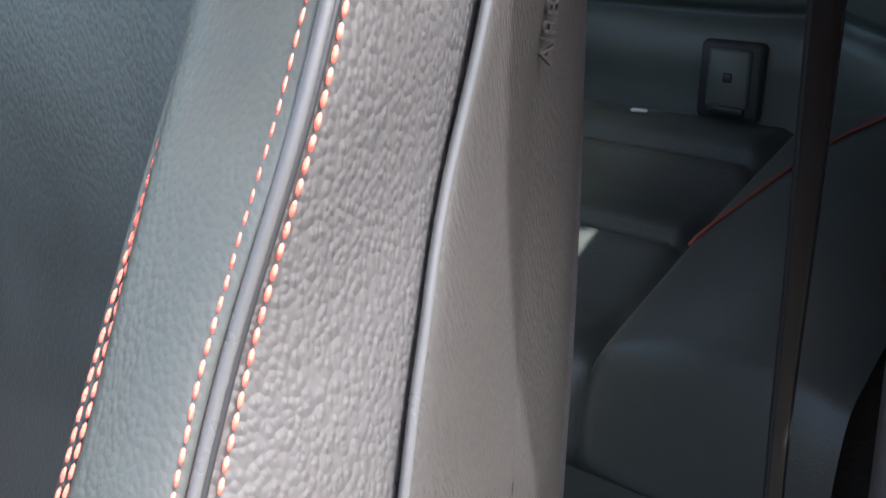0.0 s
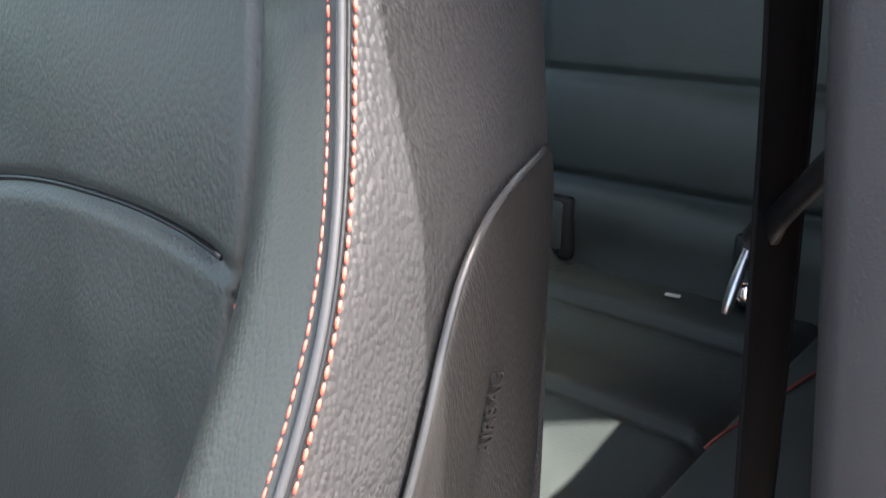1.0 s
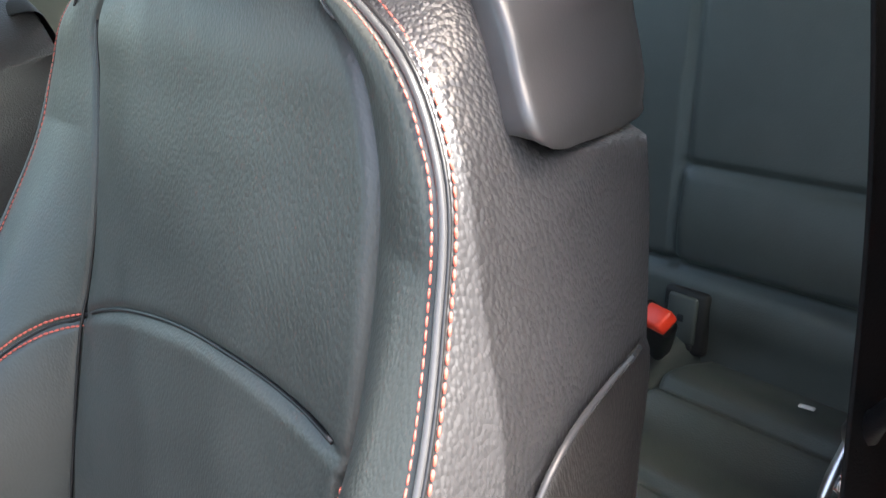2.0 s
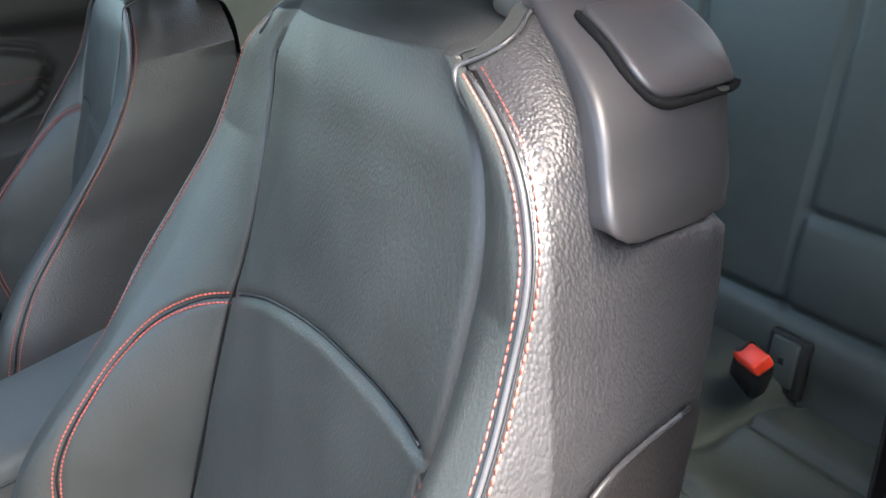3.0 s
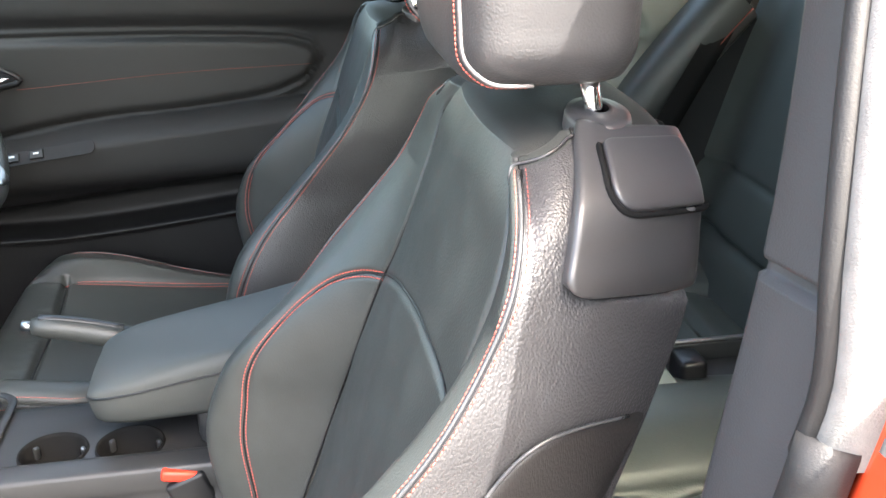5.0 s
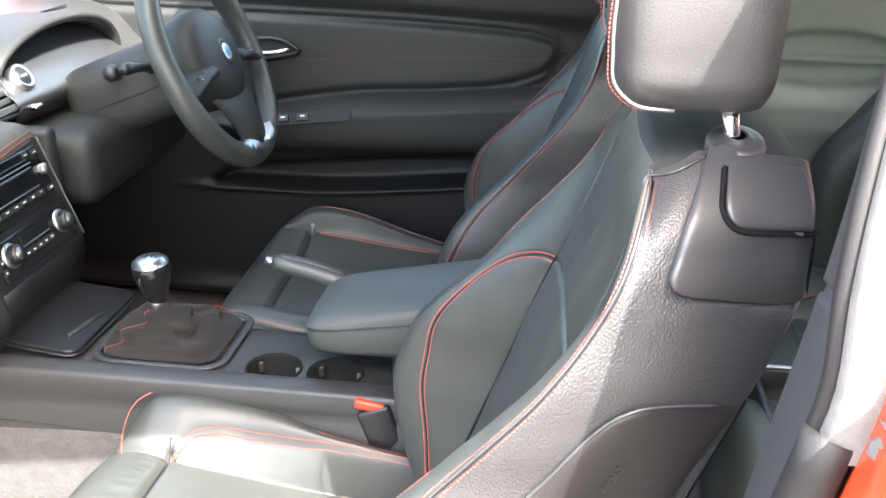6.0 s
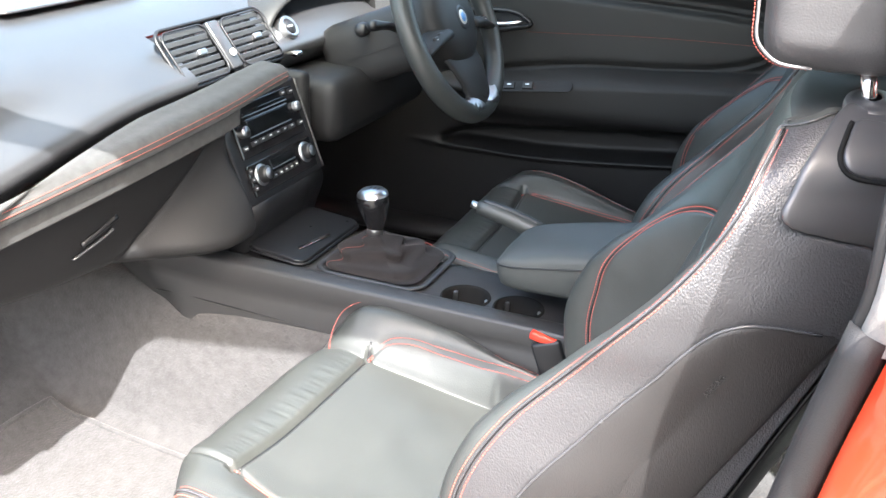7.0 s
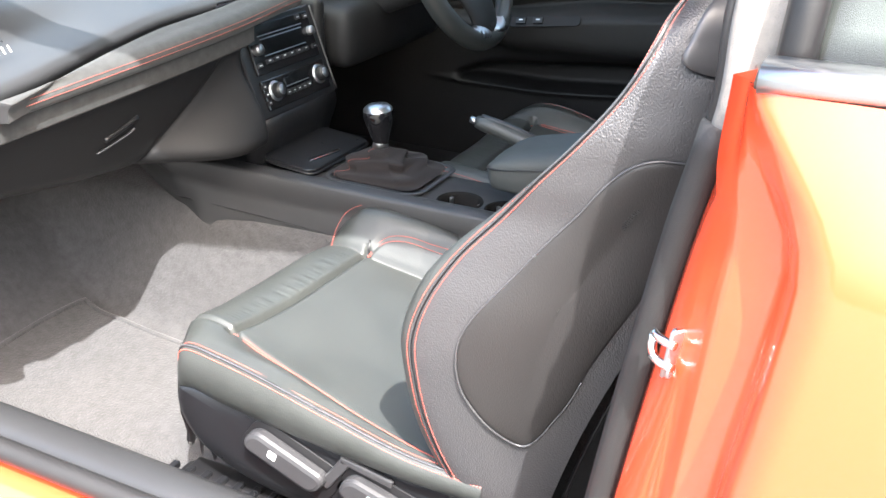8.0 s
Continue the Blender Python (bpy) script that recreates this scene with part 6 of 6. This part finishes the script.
well = ((cxs[:-1] > -0.231) & (cxs[1:] < -0.064))[:, None] & (np.arange(5) == 0)[None, :]
grid("console_top", ctop, M_PLASTIC, con, mask=~well)
tray = slab("ashtray_lid", rounded(0.105, 0.195, 0.018), 0.007, M_BASE, con, "satin black ashtray lid", place=pose(-0.510, 0.005, 0.574, 0, 6, 0))
tube("lid_gap", [(-0.510 + x, 0.005 + y, 0.5745 - 0.105 * x) for x, y in rounded(0.109, 0.199, 0.020)], 0.002, M_BLACK, con, closed=True, seg=6)
box("lid_handle", (0.008, 0.075, 0.003), (-0.478, -0.02, 0.5795), M_CHROME, tray, "bright chrome lid handle", bevel=0.001, turn=Euler((0, radians(6), radians(-12))).to_matrix())

shifter = thing("gear_lever", (-0.37, 0.01, 0.575), "gear lever with black and chrome knob over a suede gaiter", "gear lever")
fr = [(-0.350 + x, -0.010 + y, 0.567) for x, y in rounded(0.180, 0.160, 0.030, 8)]
tube("gaiter_frame", fr, 0.0055, M_PLASTIC, shifter, "black plastic gaiter frame", closed=True, seg=8, flat=0.4)
gait = []
for k, f in enumerate(np.linspace(0, 1, 44)):
    ring = []
    for i, (x, y) in enumerate(rounded(0.162, 0.148, 0.030, 15)):
        a = math.atan2(y, x)
        s_ = (1 - f) ** 0.95 * 0.90 + 0.10
        wav = math.sin(f * 15 + 1.4 * math.sin(2 * a + 0.6) + 0.8 * math.sin(3 * a)) * math.sin(math.pi * min(1, f * 1.1)) ** 0.7
        fold = 0.0095 * wav + 0.006 * math.sin(5 * a + 6 * f) * math.sin(math.pi * f)
        ring.append((-0.352 - 0.028 * f + x * s_ + fold * math.cos(a), -0.010 + 0.020 * f + y * s_ + fold * math.sin(a), 0.569 + 0.034 * f**0.9 + 0.0045 * wav + 0.004 * math.sin(4 * a + 1) * math.sin(math.pi * f)))
    gait.append(ring + ring[:1])
gaiter = grid("gaiter", np.array(gait), M_GAITER, shifter, "folded dark suede gaiter with red seams", flip=True)
G = np.array(gait)
for i in (24, 40):
    stitches("gaiter_stitching", G[:, i] + np.array([0, 0, 0.0006]), np.tile((0, 0, 1), (44, 1)), gaiter, width=0.0009, mat=M_BENCHSEAM)
tube("lever_collar", [(-0.383, 0.010, 0.596), (-0.381, 0.011, 0.622)], [0.0145, 0.0115], M_SILVER, shifter, "satin silver collar", seg=18)
kt = Euler((0, radians(-6), 0)).to_matrix()
lathe("knob", [(0.0115, 0.0), (0.0140, 0.009), (0.0185, 0.022), (0.0240, 0.040), (0.0265, 0.052), (0.0262, 0.059), (0.0240, 0.065)], (-0.381, 0.011, 0.605), M_GLOSS, shifter, "gloss black gear knob", 28, kt)
lathe("knob_cap", [(0.0262, 0.057), (0.0245, 0.066), (0.018, 0.0715), (0.0, 0.073)], (-0.381, 0.011, 0.605), M_SILVER, shifter, "satin metal knob cap with pattern marks", 28, kt)
for a in range(3):
    box("cap_mark", (0.001, 0.010, 0.0006), (-0.391 + 0.007 * a, 0.011, 0.6785), M_BLACK, shifter, bevel=0)

for x0 in (-0.189, -0.106):
    cup = lathe("cup_holder", [(0.0385, 0.566), (0.0375, 0.570), (0.0358, 0.5705), (0.0345, 0.566), (0.032, 0.51), (0.0, 0.508)], (x0, -0.0745, 0.0), M_WEB, con, "black cup holder with spring fingers", 36)
    for a in (20, 140, 260):
        t = radians(a)
        box("spring_finger", (0.005, 0.007, 0.016), (x0 + 0.031 * math.cos(t), -0.0745 + 0.031 * math.sin(t), 0.556), M_SILVER, cup, "pale spring finger", bevel=0.002, turn=Euler((0, 0, t)).to_matrix())
for x0 in (-0.189, -0.106):
    rim_a = np.linspace(0, 2 * math.pi, 49)
    plate = [[(x0 + 0.0385 * math.cos(q), -0.0745 + 0.0385 * math.sin(q), 0.5675) for q in rim_a]]
    plate.append([(x0 + 0.0425 * math.cos(q) / max(abs(math.cos(q)), abs(math.sin(q))), -0.0745 + 0.0415 * math.sin(q) / max(abs(math.cos(q)), abs(math.sin(q))), 0.5672) for q in rim_a])
    grid("cup_surround", np.array(plate), M_PLASTIC, con)

arm = thing("armrest", (0.0, -0.02, 0.58), "grey leather padded centre armrest", "armrest")
seam_h = lambda x: 0.640 + 0.17 * (x + 0.12)
rows_top, rows_low = [], []
for x in np.linspace(-0.142, 0.19, 56):
    f = min(1.0, (x + 0.1425) / 0.055)
    plan = 0.74 + 0.26 * math.sqrt(max(0.0, 1 - (1 - f) ** 2))
    w = 0.078 * plan
    crest = (0.016 + 0.05 * (x + 0.12)) * (0.2 + 0.8 * math.sqrt(max(0.0, 1 - (1 - min(1.0, f * 1.2)) ** 2)))
    sz = seam_h(x)
    rows_top.append([(x, -0.020 + w * math.sin(q * math.pi / 2), sz + crest * max(0.0, 1 - abs(q) ** 5) + 0.0015 * math.sin(30 * x + 5 * q) * (1 - q * q)) for q in np.linspace(-1, 1, 30)])
    zb = 0.603 + 0.035 * (x + 0.12)
    rows_low.append([(x + 0.004 * k, -0.020 + sg * (w - 0.001 - 0.010 * k ** 2), sz + (zb - sz) * k) for sg, ks in ((-1, np.linspace(0, 1, 8)), (1, np.linspace(1, 0, 8))) for k in ks])
grid("armrest_pad", np.array(rows_top), M_ARM, arm, "soft grey leather pad", flip=True)
grid("armrest_body", np.array(rows_low), M_ARM, arm, "leather body of the armrest")
nose = [[tuple(p) for p in rows_low[0][:8]], [tuple(p) for p in rows_low[0][8:]][::-1]]
grid("armrest_nose", np.array(nose), M_ARM, arm, flip=True)
tube("armrest_seam", [(p[0][0], p[0][1] - 0.0006, p[0][2]) for p in rows_top[::-1]] + [(p[-1][0], p[-1][1] + 0.0006, p[-1][2]) for p in rows_top], 0.0012, M_BLACK, arm, "dark seam round the pad", seg=6)
part("armrest_stem", box_bm((0.17, 0.13, 0.062), (0.055, -0.02, 0.592), 0.012, 3), M_PLASTIC, arm, "black plastic armrest foot")

brake = thing("handbrake", (-0.12, 0.08, 0.58), "handbrake lever with black grip, silver button and red-seamed gaiter", "handbrake")
hb = [(-0.232, 0.078, 0.652), (-0.215, 0.079, 0.650), (-0.18, 0.080, 0.642), (-0.135, 0.081, 0.628), (-0.10, 0.082, 0.612)]
tube("grip", smooth_path(hb, 16), [0.010, 0.013, 0.0145, 0.015, 0.015, 0.015, 0.015, 0.0152, 0.0155, 0.016, 0.016, 0.0165, 0.017, 0.017, 0.018, 0.018], M_LEATHER, brake, "black leather grip", seg=14)
tube("grip_spine", smooth_path([(-0.222, 0.078, 0.664), (-0.18, 0.080, 0.656), (-0.125, 0.081, 0.640)], 10), 0.006, M_LEVER, brake, "satin grey strip on the grip", seg=10, flat=0.5)
tube("release_button", [(-0.243, 0.078, 0.655), (-0.230, 0.078, 0.652)], 0.006, M_SILVER, brake, "silver release button", seg=12)
tube("brake_gaiter", smooth_path([(-0.105, 0.082, 0.614), (-0.075, 0.083, 0.598), (-0.04, 0.084, 0.575)], 12), [0.019, 0.021, 0.020, 0.023, 0.022, 0.025, 0.024, 0.027, 0.027, 0.030, 0.031, 0.033], M_SUEDE, brake, "dark gaiter", seg=14)
for o in (-0.012, 0.0):
    stitches("gaiter_stitching", np.array([(-0.118, 0.064, 0.0)]) + smooth_path([(0.01 + o, 0.0, 0.634), (0.022 + o, 0.004, 0.622), (0.03 + o, 0.0, 0.605)], 12), np.tile((0, -1, 0.5), (12, 1)), brake)

# front seat belt buckle beside the cushion
buck = thing("belt_buckle", (-0.02, -0.145, 0.45), "black seat belt buckle with red release button", "seat belt buckle", "seat belt buckles")
bt, bt2 = Euler((0, radians(-20), radians(4))).to_matrix(), Euler((0, radians(12), radians(4))).to_matrix()
part("buckle_body", box_bm((0.044, 0.020, 0.080), (-0.029, -0.139, 0.526), 0.005, 3, bt), M_BLACK, buck)
part("release_button", box_bm((0.042, 0.018, 0.013), (-0.045, -0.139, 0.566), 0.004, 3, bt2), M_BUTTON, buck, "red release button")
tube("buckle_strap", [(-0.01, -0.137, 0.50), (0.03, -0.140, 0.42), (0.05, -0.147, 0.33)], 0.012, M_BLACK, buck, "black buckle stem", flat=0.5)


# ---- rear seats ----
rear = thing("rear_bench", (0.70, 0.0, 0.30), "black leather rear bench with two shaped seats and red seams", "rear seat")
rx = np.linspace(0.40, 0.86, 90)
ry = np.linspace(-0.60, 0.60, 180)


def bench_z(x, y):
    a = abs(abs(y) - 0.275)
    z = 0.462 - 0.012 * ((x - 0.40) / 0.44) + 0.010 * math.sin((x - 0.40) * 2 * math.pi / 0.155) * (a < 0.15)
    q = math.sin(math.pi * min(1.0, max(0.0, (a - 0.148) / 0.23))) ** 0.75
    z += 0.052 * q * math.exp(-((x - 0.60) / 0.30) ** 2)
    z -= 0.10 * max(0, (0.45 - x) / 0.05) ** 2
    for xs in (0.588, 0.728):
        z -= 0.012 * math.exp(-((x - xs) / 0.006) ** 2) * (a < 0.15)
    z -= 0.016 * math.exp(-((a - 0.152) / 0.007) ** 2)
    return z


grid("bench_cushion", np.array([[(x, y, bench_z(x, y)) for y in ry] for x in rx]), M_FARSEAT, rear)
grid("bench_front", np.array([[(0.40 - 0.015 * k * (1 - k), y, 0.40 - 0.11 * k) for y in np.linspace(-0.6, 0.6, 8)] for k in np.linspace(0, 1, 5)]), M_FARSEAT, rear)
for sg in (-1, 1):
    path = [(x, sg * o, 0) for x, o in smooth_path([(0.575, 0.437), (0.625, 0.459), (0.697, 0.482), (0.76, 0.505), (0.81, 0.53)], 40)]
    path = [(x, y, bench_z(x, y) + 0.002) for x, y, _ in path]
    tube("bench_seam", path, 0.0014, M_BENCHSEAM, rear, "red seam on the rear cushion", seg=6)


def bench_back(y, z):
    x = 0.815 + 0.30 * (z - 0.46)
    x += 0.012 * math.exp(-((z - 0.535) / 0.008) ** 2) - 0.005 * math.exp(-((z - 0.50) / 0.025) ** 2)
    side = (y < -0.066) or (y > 0.177)
    x += 0.006 * math.exp(-((z - 0.648) / 0.0055) ** 2) * side
    x -= 0.008 * math.sin(math.pi * min(1.0, max(0.0, (z - 0.54) / 0.108))) ** 0.7 * side
    for ys in (-0.066, 0.177):
        x += 0.007 * math.exp(-((y - ys) / 0.006) ** 2) * (z > 0.53)
    x += 0.010 * math.exp(-((abs(y - 0.055) - 0.50) / 0.05) ** 2) - 0.03 / (1 + math.exp(-(abs(y - 0.055) - 0.52) / 0.015))
    return x


bz_ = np.linspace(0.40, 0.95, 130)
grid("bench_backrest", np.array([[(bench_back(y, z), y, z) for y in ry] for z in bz_]), M_FARSEAT, rear)
grid("bench_top", np.array([[(bench_back(y, 0.95) + 0.10 * k, y, 0.95 + 0.02 * math.sin(math.pi * k)) for y in ry[::6]] for k in np.linspace(0, 1, 7)]), M_FARSEAT, rear)
for y0 in (-0.33, 0.33):
    rows = []
    for h in np.linspace(0, 1, 16):
        w = 0.12 * (1 - abs(2 * h - 1) ** 6 * 0.3)
        d = 0.045 * (1 - abs(2 * h - 1) ** 4 * 0.5)
        ring = [(1.0 + 0.03 * h + np.sign(math.cos(a)) * abs(math.cos(a)) ** 0.5 * d, y0 + np.sign(math.sin(a)) * abs(math.sin(a)) ** 0.5 * w, 0.965 + 0.15 * h) for a in np.linspace(0, 2 * math.pi, 33)]
        rows.append(ring)
    grid("rear_headrest", np.array(rows), M_FARSEAT, rear, "black leather rear head restraint", flip=True)

front_line = smooth_path([(0.618, 0.48), (0.618, 0.58), (0.632, 0.69), (0.690, 0.785), (0.765, 0.88), (0.850, 0.975)], 50)
turn_l = np.gradient(front_line, axis=0)
turn_l /= np.linalg.norm(turn_l, axis=1)[:, None]
wing = []
for (x, z), (tx, tz) in zip(front_line, turn_l):
    c = np.array([x + 0.055 * tz, z - 0.055 * tx])
    wing.append([(c[0] + 0.055 * tz * math.cos(q), 0.622 - 0.062 * max(0.0, math.sin(q)) ** 0.7, c[1] - 0.055 * tx * math.cos(q)) for q in np.linspace(0, math.pi, 25)])
wing = np.array(wing)
grid("side_bolster", wing, M_LEATHER, rear, "dark leather side bolster of the rear backrest")
back_line = [(p[0][0] - 0.004, 0.590, p[0][2]) for p in wing]
grid("bolster_side", np.array([[(x + (0.98 - x) * k, y + 0.012 * k, z) for k in np.linspace(0, 1, 8)] for x, y, z in back_line]), M_DASH, rear, "dark side of the rear backrest")
seam_l = [tuple(np.array(p[9]) + np.array((0, -0.001, 0))) for p in wing[6:]]
tube("bolster_seam", seam_l, 0.0012, M_BENCHSEAM, rear, "dull red seam on the bolster", seg=6)

# pale lint on the seat, rear buckles and the tray between the seats
lint = thing("paper_scrap", (0.773, -0.284, 0.47), "small white paper scrap on the rear seat", "paper scrap")
part("scrap", box_bm((0.006, 0.016, 0.003), (0.773, -0.286, bench_z(0.773, -0.284) + 0.004), 0.001, 1, Euler((0.1, 0.2, 0.3)).to_matrix()), M_WHITE, lint)
lean = Euler((0, radians(16.7), 0)).to_matrix()
for y in (-0.361, -0.100):
    c0 = Vector((bench_back(y, 0.482) - 0.002, y, 0.482))
    rb = thing("buckle_socket", tuple(c0), "black moulded buckle socket set into the rear backrest", "buckle socket", "buckle sockets")
    part("socket_rim", box_bm((0.016, 0.062, 0.074), tuple(c0), 0.006, 3, lean), M_DASH, rb)
    part("socket_cover", box_bm((0.016, 0.042, 0.056), tuple(c0 + lean @ Vector((-0.004, 0, 0.003))), 0.004, 2, lean), M_FARSEAT, rb, "dull black socket cover")
    part("socket_slot", box_bm((0.008, 0.036, 0.010), tuple(c0 + lean @ Vector((-0.007, 0, -0.027))), 0.002, 1, lean), M_BLACK, rb, "dark slot")
    part("dimple", box_bm((0.003, 0.009, 0.009), tuple(c0 + lean @ Vector((-0.0115, 0, 0.004))), 0.0012, 2, lean), M_BLACK, rb)
x, y, z = 0.725, -0.140, 0.528
rb = thing("belt_buckle", (x, y, 0.44), "black rear seat belt buckle with red release button", "seat belt buckle", "seat belt buckles")
tr = Euler((radians(38), radians(-20), -0.2)).to_matrix()
part("buckle_body", box_bm((0.024, 0.044, 0.085), tuple(Vector((x, y, z)) + tr @ Vector((0, 0, -0.010))), 0.007, 3, tr), M_BLACK, rb)
part("release_button", box_bm((0.024, 0.044, 0.016), tuple(Vector((x, y, z)) + tr @ Vector((-0.003, 0, 0.035))), 0.004, 2, Euler((radians(-6), radians(-28), -0.2)).to_matrix()), M_BUTTON, rb, "red release button")
rt = thing("rear_tray", (0.62, 0.08, 0.45), "open black storage tray with pale edges between the rear seats", "storage tray")
part("tray_floor", box_bm((0.30, 0.14, 0.012), (0.62, 0.080, 0.470), 0.003, 1), M_TRIM, rt)
for sg in (-1, 1):
    part("tray_wall", box_bm((0.30, 0.012, 0.040), (0.62, 0.080 + sg * 0.075, 0.484), 0.004, 2), M_PLASTIC, rt)
part("tray_edge", box_bm((0.30, 0.008, 0.005), (0.62, 0.155, 0.506), 0.002, 2), M_SILVER, rt, "bright tray edge")
for x0 in (0.475, 0.765):
    part("tray_divider", box_bm((0.010, 0.15, 0.040), (x0, 0.080, 0.484), 0.003, 2), M_PLASTIC, rt)
part("tray_lid", box_bm((0.082, 0.066, 0.006), (0.552, 0.056, 0.502), 0.002, 2), M_SUNTRIM, rt, "pale tray lid")
part("lid_rim", box_bm((0.082, 0.005, 0.009), (0.552, 0.089, 0.503), 0.002, 2), M_SILVER, rt, "bright rim of the lid")
part("tray_holder", box_bm((0.040, 0.050, 0.050), (0.625, 0.085, 0.498), 0.008, 3), M_BLACK, rt, "black holder in the tray")

# front seat belt running down the pillar, with its guide
belt = thing("seat_belt", (0.34, -0.62, 0.40), "black webbing seat belt hanging beside the pillar", "seat belt")
path = smooth_path([(0.408, -0.590, 1.16), (0.395, -0.602, 1.02), (0.378, -0.610, 0.90), (0.356, -0.612, 0.80), (0.328, -0.614, 0.69), (0.292, -0.618, 0.57), (0.262, -0.63, 0.40)], 40)
webw = smooth_path([(0.0224, -0.0012, -0.002), (0.0223, 0.0004, -0.0026), (0.0221, 0.0011, -0.004), (0.0218, 0.0017, -0.0052), (0.0213, 0.0041, -0.006), (0.0212, 0.0056, -0.0051), (0.0215, 0.0053, -0.0042)], 40)
thin = np.array([0, 0.0012, 0])
grid("webbing", np.array([path - webw, path - 0.3 * webw + thin, path + 0.3 * webw + thin, path + webw, path + 0.3 * webw - thin, path - 0.3 * webw - thin, path - webw]), M_WEB, belt)
for k in (-1, 1):
    tube("selvedge", path + k * webw, 0.0011, M_WEB, belt, "rolled woven edge", seg=6)
guide = thing("belt_guide", (0.39, -0.64, 0.78), "black belt guide arm with bright steel tongue", "belt guide")
tube("guide_arm", smooth_path([(0.330, -0.656, 0.868), (0.338, -0.640, 0.848), (0.348, -0.619, 0.822), (0.357, -0.602, 0.801)], 14), [0.0045] * 10 + [0.005, 0.0065, 0.0065, 0.004], M_BLACK, guide, seg=10)
# highlight along the arm, modelled as a thin silver tube
tube("guide_highlight", smooth_path([(0.329, -0.660, 0.869), (0.337, -0.644, 0.850), (0.345, -0.628, 0.831)], 8), 0.0026, M_SILVER, guide, "silver line drawn as the highlight on the arm", seg=8)
tube("tongue", smooth_path([(0.357, -0.602, 0.802), (0.349, -0.601, 0.793), (0.338, -0.600, 0.780)], 8), [0.0022, 0.0022, 0.0022, 0.0024, 0.0026, 0.0024, 0.0022, 0.0012], M_SILVER, guide, "bright steel belt tongue", seg=8)
lathe("tongue_rivet", [(0.0, 0.004), (0.003, 0.0035), (0.0045, 0.0), (0.003, -0.0035), (0.0, -0.004)], (0.3485, -0.6035, 0.7845), M_CHROME, guide, "bright rivet", 12)

# striker on the jamb
stk = thing("door_striker", (0.30, -0.775, 0.80), "bright steel door striker bolted to the jamb", "door striker")
part("striker_plate", box_bm((0.004, 0.022, 0.040), (0.303, -0.774, 0.80), 0.0015, 1, Euler((0, radians(8), radians(-38))).to_matrix()), M_SILVER, stk, "steel base plate")
for dz_ in (-0.009, 0.009):
    tube("striker_bar", smooth_path([(0.302, -0.783, 0.80 + dz_), (0.291, -0.777, 0.80 + dz_), (0.284, -0.770, 0.80 + dz_)], 8), 0.0036, M_CHROME, stk, "chrome striker bar", seg=10)
tube("striker_loop", [(0.285, -0.771, 0.791), (0.2835, -0.770, 0.80), (0.285, -0.771, 0.809)], 0.0036, M_CHROME, stk, seg=10)
for dz_ in (-0.015, 0.015):
    lathe("bolt", [(0.0, 0.003), (0.0045, 0.003), (0.005, 0.0)], (0.3005, -0.777, 0.80 + dz_), M_SILVER, stk, turn=Matrix(((0, 0, -0.78), (0, 1, -0.62), (1, 0, 0))).to_3x3())

# belt tongue hanging beside the far rear seat
tg = thing("belt_tongue", (0.765, 0.585, 0.66), "grey seat belt tongue hanging by the rear side panel", "belt tongue")
strap = smooth_path([(0.905, 0.575, 0.975), (0.83, 0.560, 0.85), (0.757, 0.550, 0.725), (0.735, 0.55, 0.68)], 20)
side_w = np.array((0.019, 0.0, -0.012))
grid("tongue_strap", np.array([strap - side_w, strap - 0.3 * side_w - np.array((0, 0.0012, 0)), strap + 0.3 * side_w - np.array((0, 0.0012, 0)), strap + side_w, strap + np.array((0, 0.0012, 0)), strap - side_w]), M_WEB, tg, "black webbing")
part("tongue_plate", box_bm((0.055, 0.006, 0.014), (0.760, 0.546, 0.712), 0.003, 2, Euler((0, radians(28), 0)).to_matrix()), M_SILVER, tg, "grey metal tongue")
part("tongue_grip", box_bm((0.02, 0.012, 0.022), (0.738, 0.546, 0.727), 0.004, 2, Euler((0, radians(28), 0)).to_matrix()), M_BLACK, tg)
